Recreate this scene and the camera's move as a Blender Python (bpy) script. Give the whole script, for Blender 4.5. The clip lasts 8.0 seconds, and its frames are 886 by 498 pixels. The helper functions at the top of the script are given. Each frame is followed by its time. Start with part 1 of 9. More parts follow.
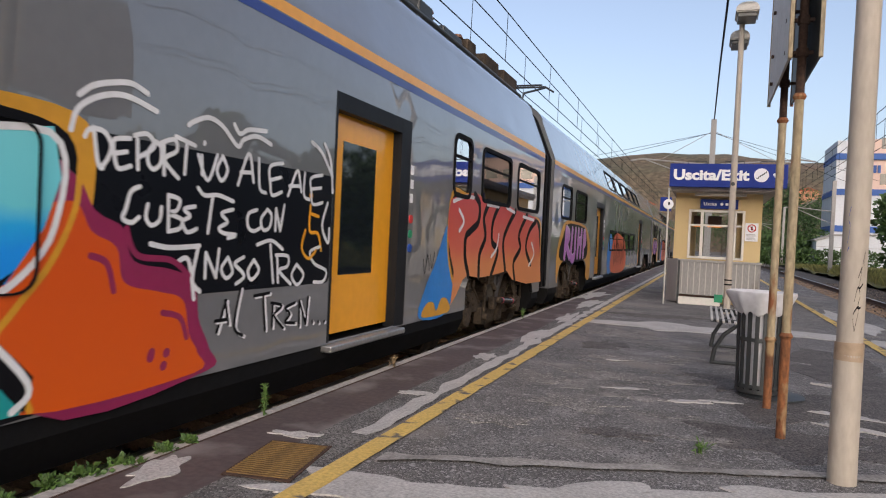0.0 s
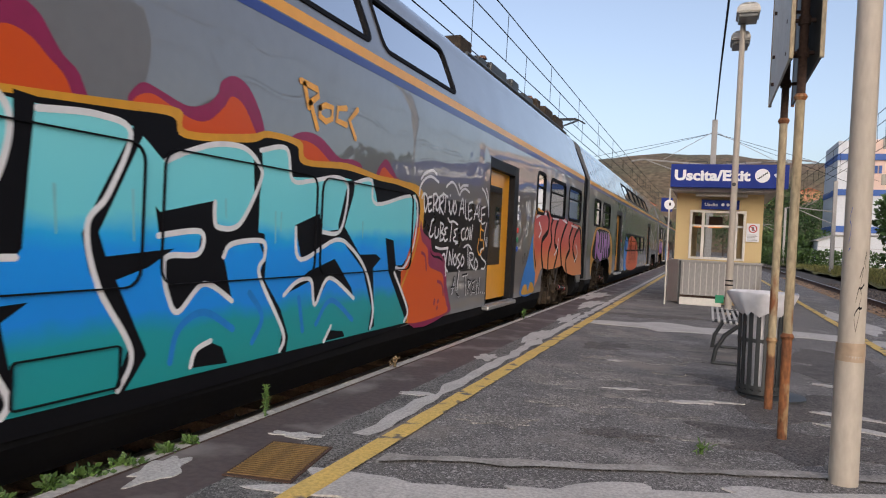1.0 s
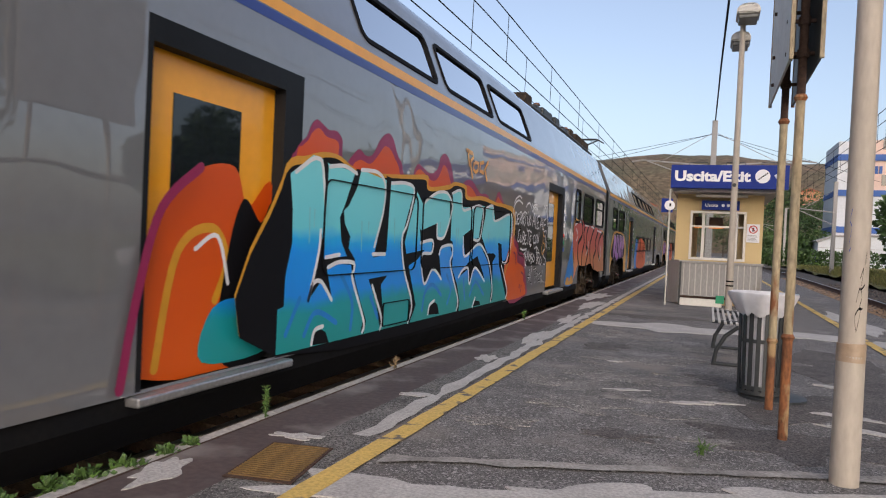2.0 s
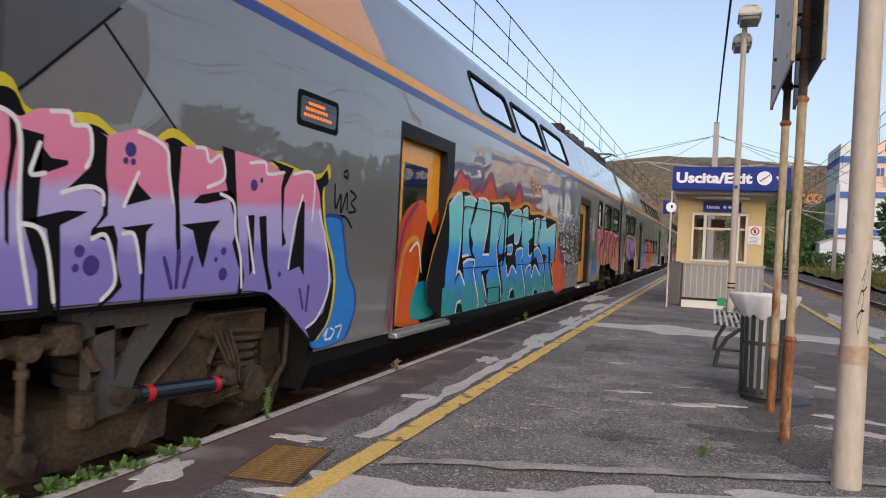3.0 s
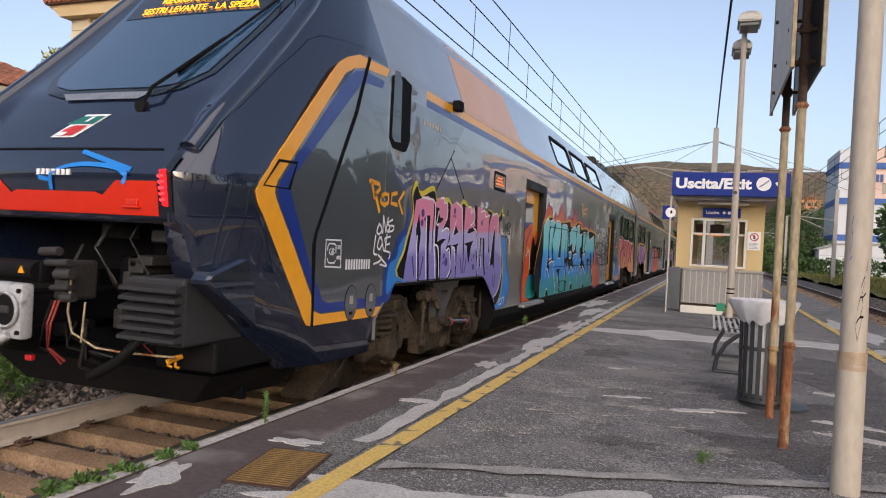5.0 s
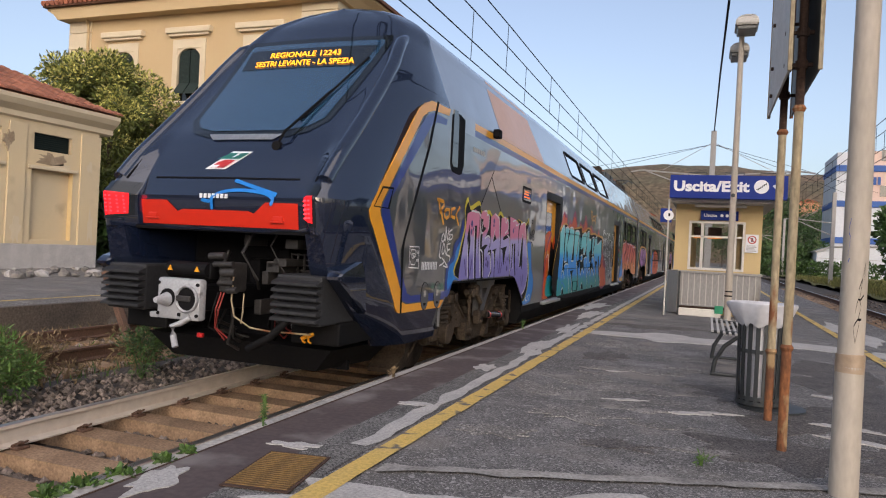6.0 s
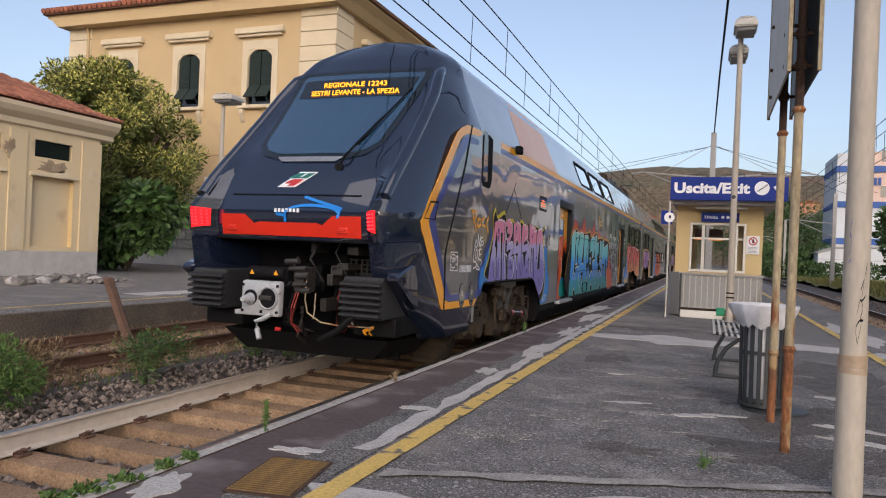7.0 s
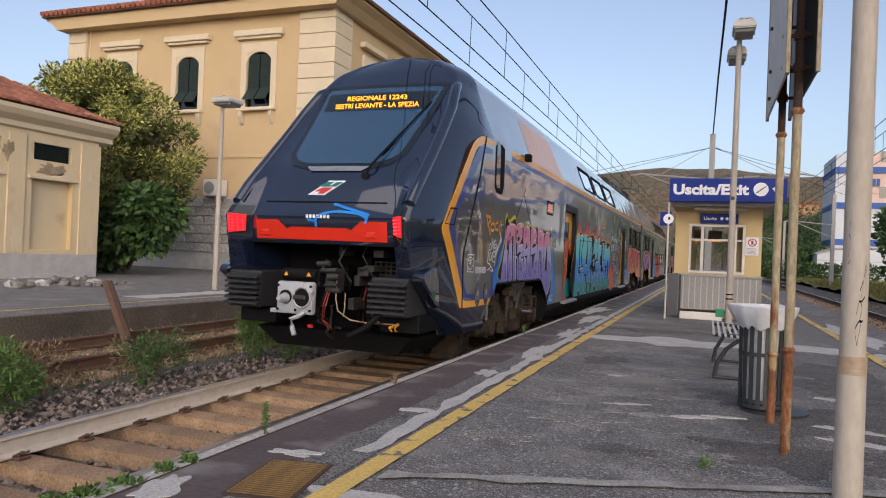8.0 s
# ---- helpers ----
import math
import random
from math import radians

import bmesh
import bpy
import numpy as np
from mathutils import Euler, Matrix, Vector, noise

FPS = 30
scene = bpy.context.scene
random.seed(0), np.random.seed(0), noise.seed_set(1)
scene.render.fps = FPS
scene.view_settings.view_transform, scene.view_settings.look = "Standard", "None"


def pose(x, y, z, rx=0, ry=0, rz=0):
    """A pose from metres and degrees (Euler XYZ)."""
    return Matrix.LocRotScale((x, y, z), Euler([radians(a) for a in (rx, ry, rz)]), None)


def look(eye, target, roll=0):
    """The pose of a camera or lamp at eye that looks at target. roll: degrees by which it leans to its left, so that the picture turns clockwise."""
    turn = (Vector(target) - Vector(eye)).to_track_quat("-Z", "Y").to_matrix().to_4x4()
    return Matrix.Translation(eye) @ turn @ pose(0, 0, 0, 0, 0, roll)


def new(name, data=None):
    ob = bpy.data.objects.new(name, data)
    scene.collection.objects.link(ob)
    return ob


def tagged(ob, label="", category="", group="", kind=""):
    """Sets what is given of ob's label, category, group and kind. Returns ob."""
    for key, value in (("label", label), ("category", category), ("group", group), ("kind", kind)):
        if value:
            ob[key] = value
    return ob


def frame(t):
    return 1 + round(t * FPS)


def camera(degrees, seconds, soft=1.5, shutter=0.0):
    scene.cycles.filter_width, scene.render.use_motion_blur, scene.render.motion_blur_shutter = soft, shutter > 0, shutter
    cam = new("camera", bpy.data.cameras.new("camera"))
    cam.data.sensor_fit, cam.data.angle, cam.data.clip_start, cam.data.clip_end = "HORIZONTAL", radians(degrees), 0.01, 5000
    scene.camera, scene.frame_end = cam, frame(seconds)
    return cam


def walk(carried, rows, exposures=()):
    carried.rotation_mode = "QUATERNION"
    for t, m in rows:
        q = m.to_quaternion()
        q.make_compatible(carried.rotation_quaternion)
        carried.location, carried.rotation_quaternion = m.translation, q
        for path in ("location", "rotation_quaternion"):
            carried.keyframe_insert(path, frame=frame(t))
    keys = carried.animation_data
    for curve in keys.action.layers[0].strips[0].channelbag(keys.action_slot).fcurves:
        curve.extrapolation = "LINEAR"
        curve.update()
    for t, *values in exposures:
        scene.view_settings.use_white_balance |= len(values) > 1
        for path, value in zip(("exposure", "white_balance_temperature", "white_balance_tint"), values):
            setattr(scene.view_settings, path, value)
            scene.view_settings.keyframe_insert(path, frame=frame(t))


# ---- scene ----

# Camera: hand-held from one spot on the island platform, tilting slightly.
EYE = (0.0, 0.0, 1.157)
cam = camera(64.2, 8.0, soft=1.1, shutter=0.15)
walk(cam, [
    (0, pose(*EYE, 88.948, -2.740, 20.535)),
    (0.5, pose(*EYE, 88.961, -2.695, 20.566)),
    (1, pose(*EYE, 89.001, -2.701, 20.612)),
    (1.5, pose(*EYE, 89.029, -2.670, 20.599)),
    (3, pose(*EYE, 89.213, -2.675, 20.751)),
    (3.5, pose(*EYE, 89.299, -2.722, 20.788)),
    (4, pose(*EYE, 89.414, -2.823, 20.766)),
    (4.5, pose(*EYE, 89.480, -2.908, 20.742)),
    (6, pose(*EYE, 89.797, -2.917, 20.559)),
    (6.5, pose(*EYE, 89.960, -2.802, 20.430)),
    (7, pose(*EYE, 90.103, -2.476, 20.635)),
    (7.5, pose(*EYE, 90.176, -2.398, 20.577)),
    (8, pose(*EYE, 90.264, -2.349, 20.580)),
], exposures=[(0, 0.98, 6450, 15), (1.5, 0.96, 6450, 15), (3, 1.06, 6500, 15), (4.5, 1.08, 6550, 15), (6, 0.97, 6450, 15), (8, 0.91, 6350, 15)])

# ---- light: clear sky after sunset behind the hills ----
world = bpy.data.worlds.new("evening_sky")
scene.world = world
world.use_nodes = True
_nt = world.node_tree
_sky = _nt.nodes.new("ShaderNodeTexSky")
_sky.sky_type = "NISHITA"
_sky.sun_disc = False
_sky.sun_elevation = radians(20)
_sky.sun_rotation = radians(155)
_sky.altitude = 50
_sky.air_density = 1.0
_sky.dust_density = 3.0
_sky.ozone_density = 2.0
_soft = _nt.nodes.new("ShaderNodeHueSaturation")
_soft.inputs["Saturation"].default_value = 0.78
_nt.links.new(_sky.outputs[0], _soft.inputs["Color"])
_nt.links.new(_soft.outputs[0], _nt.nodes["Background"].inputs[0])
_nt.nodes["Background"].inputs[1].default_value = 0.104
sun_data = bpy.data.lights.new("sun", "SUN")
sun_data.energy = 0.85
sun_data.angle = radians(100)
sun_data.color = (1.0, 0.89, 0.78)
sun = new("sun", sun_data)
sun.matrix_world = look((0, 0, 60), (-4.23, 9.06, 60 - 7.5))

# ---- small mesh tools ----
from mathutils.geometry import tessellate_polygon as tessellate


def link_part(name, bm, mat, parent=None, label="", smooth=None):
    """One mesh object out of a bmesh, under a thing or under a part."""
    me = bpy.data.meshes.new(name)
    bmesh.ops.recalc_face_normals(bm, faces=bm.faces)
    bm.to_mesh(me)
    bm.free()
    for m in (mat if isinstance(mat, (list, tuple)) else [mat]):
        me.materials.append(m)
    if smooth is not None:
        me.shade_smooth()
        me.set_sharp_from_angle(angle=radians(smooth))
    ob = new(name, me)
    if parent is not None:
        ob.parent = parent
    if label:
        ob["label"] = label
    return ob


def part(name, bm, mat, parent, label="", smooth=None):
    return link_part(name, bm, mat, parent, label, smooth)


def empty(name, x=0, y=0, z=0, rz=0):
    e = new(name)
    e.matrix_basis = pose(x, y, z, 0, 0, rz)
    e.empty_display_size = 0.2
    return e


def BM():
    return bmesh.new()


def box(bm, x0, x1, y0, y1, z0, z1, bevel=0.0, mi=0):
    m = Matrix.Translation(((x0 + x1) / 2, (y0 + y1) / 2, (z0 + z1) / 2)) @ Matrix.Diagonal((abs(x1 - x0), abs(y1 - y0), abs(z1 - z0), 1))
    r = bmesh.ops.create_cube(bm, size=1, matrix=m)
    fs = {f for v in r["verts"] for f in v.link_faces}
    for f in fs:
        f.material_index = mi
    if bevel:
        es = list({e for v in r["verts"] for e in v.link_edges})
        g = bmesh.ops.bevel(bm, geom=es, offset=bevel, segments=2, profile=0.5, affect="EDGES")
        for f in g["faces"]:
            f.material_index = mi
    return bm


def cyl(bm, a, b, r, r2=None, n=14, mi=0):
    a, b = Vector(a), Vector(b)
    d = b - a
    m = Matrix.Translation((a + b) / 2) @ d.to_track_quat("Z", "Y").to_matrix().to_4x4()
    g = bmesh.ops.create_cone(bm, cap_ends=True, segments=n, radius1=r, radius2=r if r2 is None else r2, depth=d.length, matrix=m)
    for f in {f for v in g["verts"] for f in v.link_faces}:
        f.material_index = mi
    return bm


def tube(bm, pts, r, n=8):
    """A bent pipe through the points."""
    pts = [Vector(p) for p in pts]
    rings = []
    for i, p in enumerate(pts):
        d = (pts[min(i + 1, len(pts) - 1)] - pts[max(i - 1, 0)]).normalized()
        q = d.to_track_quat("Z", "Y")
        rings.append([bm.verts.new(p + q @ Vector((r * math.cos(2 * math.pi * k / n), r * math.sin(2 * math.pi * k / n), 0))) for k in range(n)])
    for a, b in zip(rings, rings[1:]):
        for k in range(n):
            bm.faces.new((a[k], a[(k + 1) % n], b[(k + 1) % n], b[k]))
    bm.faces.new(rings[0][::-1])
    bm.faces.new(rings[-1])
    return bm


def prism(bm, pts, axis, lo, hi, mi=0):
    """A plate: the outline pts, drawn in the plane across axis, from lo to hi along it."""
    def at(p, h):
        return {"x": (h, p[0], p[1]), "y": (p[0], h, p[1]), "z": (p[0], p[1], h)}[axis]
    a = [bm.verts.new(at(p, lo)) for p in pts]
    b = [bm.verts.new(at(p, hi)) for p in pts]
    n = len(pts)
    fs = []
    for t in tessellate([[Vector((q[0], q[1], 0)) for q in pts]]):
        fs.append(bm.faces.new([a[i] for i in t[::-1]]))
        fs.append(bm.faces.new([b[i] for i in t]))
    for i in range(n):
        fs.append(bm.faces.new((a[i], a[(i + 1) % n], b[(i + 1) % n], b[i])))
    for f in fs:
        f.material_index = mi
    return bm


def blob(cx, cy, rx, ry, seed, n=26, rough=0.3, turn=0.0):
    """An uneven closed outline round (cx, cy)."""
    out = []
    for k in range(n):
        a = 2 * math.pi * k / n
        s = 1 + rough * noise.noise((2.1 * math.cos(a) + seed * 7.3, 2.1 * math.sin(a), seed * 1.7)) + 0.35 * rough * noise.noise((6 * math.cos(a), 6 * math.sin(a) + seed, 3.1))
        x, y = rx * s * math.cos(a), ry * s * math.sin(a)
        out.append((cx + x * math.cos(turn) - y * math.sin(turn), cy + x * math.sin(turn) + y * math.cos(turn)))
    return out


def smooth_line(pts, step=6, closed=False):
    """Catmull-Rom through 2D points."""
    n = len(pts)
    out = []
    for i in range(n if closed else n - 1):
        p = [Vector(pts[(i + k) % n] if closed else pts[min(max(i + k, 0), n - 1)]) for k in (-1, 0, 1, 2)]
        for j in range(step):
            t = j / step
            out.append(0.5 * ((2 * p[1]) + (p[2] - p[0]) * t + (2 * p[0] - 5 * p[1] + 4 * p[2] - p[3]) * t * t + (3 * p[1] - p[0] - 3 * p[2] + p[3]) * t ** 3))
    if not closed:
        out.append(Vector(pts[-1]))
    return out


def xy(text):
    """'0,0 1,2' as points."""
    return [tuple(float(v) for v in w.split(",")) for w in text.split()]


# ---- materials ----
def material(name, base, rough=0.6, metal=0.0, second=None, scale=4.0, amount=0.5, fine=60.0, fine_amount=0.25, bump=0.0, bump_scale=None,
             coat=0.0, spec=0.5, stain=None, stain_scale=1.2, stain_lo=0.55, stain_hi=0.7, island=0.0, objrand=0.0, stretch=(1, 1, 1), rough_var=0.1, speckle=False, wave=0.0):
    m = bpy.data.materials.new(name)
    m.use_nodes = True
    nt = m.node_tree
    N, L = nt.nodes, nt.links
    b = N["Principled BSDF"]
    b.inputs["Metallic"].default_value = metal
    b.inputs["Coat Weight"].default_value = coat
    b.inputs["Coat Roughness"].default_value = 0.015
    b.inputs["Coat IOR"].default_value = 2.0 if coat >= 1 else 1.5
    b.inputs["Specular IOR Level"].default_value = spec
    tc = N.new("ShaderNodeTexCoord")
    mp = N.new("ShaderNodeMapping")
    mp.inputs["Scale"].default_value = stretch
    L.new(tc.outputs["Object"], mp.inputs[0])
    co = mp.outputs[0]

    def noise_tex(sc, detail=4):
        n = N.new("ShaderNodeTexNoise")
        n.inputs["Scale"].default_value = sc
        n.inputs["Detail"].default_value = detail
        L.new(co, n.inputs["Vector"])
        return n.outputs["Fac"]

    def ramp(src, lo, hi):
        r = N.new("ShaderNodeMapRange")
        r.inputs["From Min"].default_value, r.inputs["From Max"].default_value = lo, hi
        L.new(src, r.inputs["Value"])
        return r.outputs[0]

    def mix(fac, a, c, mode="MIX"):
        x = N.new("ShaderNodeMix")
        x.data_type, x.blend_type = "RGBA", mode
        for sock, v in ((x.inputs["Factor"], fac), (x.inputs["A"], a), (x.inputs["B"], c)):
            if isinstance(v, bpy.types.NodeSocket):
                L.new(v, sock)
            elif isinstance(v, (int, float)):
                sock.default_value = v
            else:
                sock.default_value = (*v, 1)
        return x.outputs["Result"]

    second = second or tuple(c * 0.7 for c in base)
    big = noise_tex(scale)
    m1 = N.new("ShaderNodeMath")
    m1.operation = "MULTIPLY"
    L.new(ramp(big, 0.35, 0.7), m1.inputs[0])
    m1.inputs[1].default_value = amount
    col = mix(m1.outputs[0], base, second)
    small = noise_tex(fine, 3)
    g = N.new("ShaderNodeMapRange")
    g.inputs["From Min"].default_value, g.inputs["From Max"].default_value = 0.3, 0.7
    g.inputs["To Min"].default_value, g.inputs["To Max"].default_value = 1 - fine_amount, 1 + fine_amount
    L.new(small, g.inputs["Value"])
    sv = N.new("ShaderNodeVectorMath")
    sv.operation = "SCALE"
    L.new(col, sv.inputs[0])
    L.new(g.outputs[0], sv.inputs["Scale"])
    col = sv.outputs[0]
    if speckle:
        def grains(sc, lo, hi):
            v = N.new("ShaderNodeTexVoronoi")
            v.inputs["Scale"].default_value = sc
            L.new(co, v.inputs["Vector"])
            s = N.new("ShaderNodeSeparateColor")
            L.new(v.outputs["Color"], s.inputs[0])
            return ramp(s.outputs[0], lo, hi)
        col = mix(ramp(noise_tex(3.2, 8), 0.5, 0.72), col, tuple(c * 0.5 for c in base))
        col = mix(ramp(noise_tex(1.7, 8), 0.56, 0.72), col, tuple(c * 1.7 for c in base))
        col = mix(grains(150, 0.82, 0.88), col, tuple(min(c * 2.0, 0.8) for c in base))
        col = mix(grains(115, 0.74, 0.8), col, tuple(c * 0.42 for c in base))
        col = mix(grains(60, 0.95, 0.97), col, tuple(min(c * 2.0, 0.8) for c in base))
    if stain:
        col = mix(ramp(noise_tex(stain_scale, 7), stain_lo, stain_hi), col, stain)
    for kind, v in (("i", island), ("o", objrand)):
        if v:
            src = N.new("ShaderNodeNewGeometry").outputs["Random Per Island"] if kind == "i" else N.new("ShaderNodeObjectInfo").outputs["Random"]
            r = N.new("ShaderNodeMapRange")
            r.inputs["To Min"].default_value, r.inputs["To Max"].default_value = 1 - v, 1 + v
            L.new(src, r.inputs["Value"])
            s2 = N.new("ShaderNodeVectorMath")
            s2.operation = "SCALE"
            L.new(col, s2.inputs[0])
            L.new(r.outputs[0], s2.inputs["Scale"])
            col = s2.outputs[0]
    L.new(col, b.inputs["Base Color"])
    rr = N.new("ShaderNodeMapRange")
    rr.inputs["To Min"].default_value, rr.inputs["To Max"].default_value = max(rough - rough_var, 0.02), min(rough + rough_var, 1)
    L.new(big, rr.inputs["Value"])
    L.new(rr.outputs[0], b.inputs["Roughness"])
    if wave:
        bw = N.new("ShaderNodeBump")
        bw.inputs["Strength"].default_value = 1.0
        bw.inputs["Distance"].default_value = wave
        L.new(noise_tex(1.3, 1), bw.inputs["Height"])
        L.new(bw.outputs[0], b.inputs["Normal"])
        L.new(bw.outputs[0], b.inputs["Coat Normal"])
    if bump:
        bp = N.new("ShaderNodeBump")
        bp.inputs["Strength"].default_value = min(bump, 1.0)
        bp.inputs["Distance"].default_value = 0.01 if bump <= 1 else 0.01 * bump
        L.new(noise_tex(bump_scale or fine, 5), bp.inputs["Height"])
        L.new(bp.outputs[0], b.inputs["Normal"])
    return m


def glow(name, colour, strength):
    m = bpy.data.materials.new(name)
    m.use_nodes = True
    b = m.node_tree.nodes["Principled BSDF"]
    b.inputs["Base Color"].default_value = (*[c * 0.3 for c in colour], 1)
    b.inputs["Emission Color"].default_value = (*colour, 1)
    b.inputs["Emission Strength"].default_value = strength
    return m


def glass(name, tint, rough=0.02, trans=1.0):
    m = bpy.data.materials.new(name)
    m.use_nodes = True
    b = m.node_tree.nodes["Principled BSDF"]
    b.inputs["Base Color"].default_value = (*tint, 1)
    b.inputs["Transmission Weight"].default_value = trans
    b.inputs["Roughness"].default_value = rough
    b.inputs["IOR"].default_value = 1.5
    return m


M_ASPHALT = material("asphalt", (0.165, 0.156, 0.15), 0.88, second=(0.1, 0.093, 0.09), scale=1.1, amount=0.9, fine=60, fine_amount=0.4, bump=0.5, bump_scale=110,
                     stain=(0.235, 0.208, 0.182), stain_scale=0.95, stain_lo=0.55, stain_hi=0.72, speckle=True)
M_ASPHALT_ROUGH = material("coarse_asphalt", (0.12, 0.115, 0.11), 0.9, second=(0.2, 0.19, 0.175), scale=2.5, amount=0.7, fine=60, fine_amount=0.5, bump=0.7, bump_scale=90, speckle=True)
M_CEMENT = material("worn_cement", (0.46, 0.44, 0.42), 0.85, second=(0.3, 0.285, 0.27), scale=3, fine=70, fine_amount=0.25, bump=0.4)
M_CEMENT_DIRTY = material("dirty_cement", (0.16, 0.15, 0.14), 0.9, second=(0.13, 0.12, 0.11), scale=2, amount=0.8, fine=60, fine_amount=0.35, bump=0.5, stain=(0.28, 0.255, 0.23), stain_scale=2.5, speckle=True)
M_RESIN = material("worn_maroon_coating", (0.09, 0.066, 0.062), 0.75, second=(0.06, 0.045, 0.046), scale=1.5, fine=25, fine_amount=0.2, bump=0.25, stain=(0.2, 0.175, 0.165), stain_scale=2.2, stain_lo=0.52, stain_hi=0.68)
M_STONE_EDGE = material("pale_kerb_stone", (0.42, 0.39, 0.36), 0.8, second=(0.25, 0.23, 0.21), scale=3, fine=30, fine_amount=0.3, bump=0.5, objrand=0.12)
M_YELLOW = material("worn_yellow_paint", (0.62, 0.42, 0.11), 0.75, second=(0.54, 0.38, 0.13), scale=4, fine=60, fine_amount=0.2, bump=0.4, stain=(0.13, 0.115, 0.1), stain_scale=7, stain_lo=0.57, stain_hi=0.63)
M_BALLAST_SOIL = material("ballast_soil", (0.075, 0.06, 0.05), 0.95, second=(0.06, 0.052, 0.045), scale=2, amount=0.8, fine=28, fine_amount=0.6, bump=1.0, bump_scale=22)
M_STONE = material("ballast_stone", (0.17, 0.135, 0.112), 0.9, second=(0.07, 0.056, 0.048), scale=9, fine=60, fine_amount=0.3, bump=0.3, island=0.75)
M_STONE_PALE = material("dusty_pink_stone", (0.24, 0.185, 0.155), 0.9, second=(0.11, 0.085, 0.07), scale=9, fine=60, fine_amount=0.3, bump=0.3, island=0.6)
M_EDGE_DARK = material("rust_stained_edge_stone", (0.12, 0.095, 0.075), 0.9, second=(0.055, 0.045, 0.04), scale=1.3, amount=0.9, fine=30, fine_amount=0.35, bump=0.6, stain=(0.3, 0.27, 0.24), stain_scale=0.9, stain_lo=0.6, stain_hi=0.68)
M_SLEEPER = material("rusty_concrete_sleeper", (0.36, 0.235, 0.14), 0.9, second=(0.2, 0.12, 0.068), scale=3, amount=0.8, fine=50, fine_amount=0.3, bump=0.5, objrand=0.2)
M_RAIL_TOP = material("polished_rail", (0.5, 0.48, 0.46), 0.3, metal=0.9, scale=2, fine=20, fine_amount=0.1)
M_RAIL = material("pale_dusty_rail", (0.54, 0.48, 0.42), 0.75, second=(0.44, 0.37, 0.29), scale=2, fine=12, fine_amount=0.08, bump=0.1)
M_RAIL_RUST = material("rusted_rail", (0.115, 0.062, 0.04), 0.9, second=(0.07, 0.04, 0.03), scale=5, fine=50, fine_amount=0.35, bump=0.3)
M_RUST = material("rust_and_paint", (0.27, 0.1, 0.035), 0.85, second=(0.1, 0.045, 0.025), scale=9, amount=0.9, fine=60, fine_amount=0.35, bump=0.5, stain=(0.36, 0.24, 0.12), stain_scale=8, stain_lo=0.6, stain_hi=0.66, stretch=(1, 1, 0.4))
M_RUSTPAINT = material("peeling_cream_paint", (0.38, 0.31, 0.2), 0.75, second=(0.3, 0.22, 0.12), scale=5, amount=0.6, fine=50, fine_amount=0.25, bump=0.3,
                       stain=(0.2, 0.07, 0.025), stain_scale=6, stain_lo=0.56, stain_hi=0.63, stretch=(1, 1, 0.35))
M_DARKRUST = material("blackened_rust", (0.05, 0.028, 0.02), 0.9, second=(0.09, 0.045, 0.025), scale=8, fine=60, fine_amount=0.3, bump=0.4)
M_POLE = material("cream_painted_concrete_pole", (0.42, 0.37, 0.31), 0.75, second=(0.35, 0.31, 0.25), scale=2, fine=40, fine_amount=0.08, bump=0.2, stain=(0.34, 0.26, 0.18), stain_scale=3, stain_lo=0.62, stain_hi=0.8, stretch=(1, 1, 0.3))
M_GALV = material("pale_painted_steel", (0.5, 0.48, 0.44), 0.55, second=(0.42, 0.39, 0.34), scale=3, fine=30, fine_amount=0.1)
M_GREY_METAL = material("weathered_grey_sheet", (0.3, 0.29, 0.28), 0.6, second=(0.24, 0.225, 0.21), scale=2, fine=30, fine_amount=0.12, stain=(0.16, 0.13, 0.1), stain_scale=2.2, stain_lo=0.62, stain_hi=0.78, stretch=(1, 1, 0.4))
M_DARK_METAL = material("dark_grey_painted_steel", (0.028, 0.032, 0.034), 0.5, second=(0.04, 0.042, 0.042), scale=6, fine=40, fine_amount=0.15)
M_BLACK = material("black_rubber", (0.004, 0.004, 0.005), 0.75, scale=5, fine=30, fine_amount=0.2, spec=0.15)
M_PLASTIC = material("white_liner_film", (0.6, 0.6, 0.62), 0.4, second=(0.5, 0.5, 0.53), scale=5, fine=12, fine_amount=0.12, bump=0.5, bump_scale=8)
M_KIOSK = material("pale_yellow_render", (0.62, 0.47, 0.24), 0.85, second=(0.58, 0.43, 0.21), scale=1.5, fine=60, fine_amount=0.06, bump=0.2, stain=(0.5, 0.36, 0.18), stain_scale=1.2, stain_lo=0.6, stain_hi=0.8)
M_WHITE = material("white_paint", (0.72, 0.69, 0.63), 0.6, second=(0.62, 0.59, 0.53), scale=4, fine=40, fine_amount=0.06)
M_BLUE = material("blue_sign_enamel", (0.009, 0.03, 0.22), 0.5, second=(0.008, 0.026, 0.19), scale=3, spec=0.2, fine=30, fine_amount=0.05)
M_SIGN_WHITE = material("white_sign_film", (0.78, 0.78, 0.8), 0.5, scale=3, amount=0.1, fine=30, fine_amount=0.03)
M_OCHRE = material("ochre_plaster", (0.52, 0.38, 0.21), 0.9, second=(0.48, 0.34, 0.18), scale=0.6, fine=40, fine_amount=0.06, bump=0.15, stain=(0.42, 0.31, 0.19), stain_scale=0.7, stain_lo=0.6, stain_hi=0.8)
M_CREAM = material("cream_stone_trim", (0.62, 0.52, 0.36), 0.85, second=(0.54, 0.44, 0.3), scale=1.2, fine=40, fine_amount=0.08, bump=0.2)
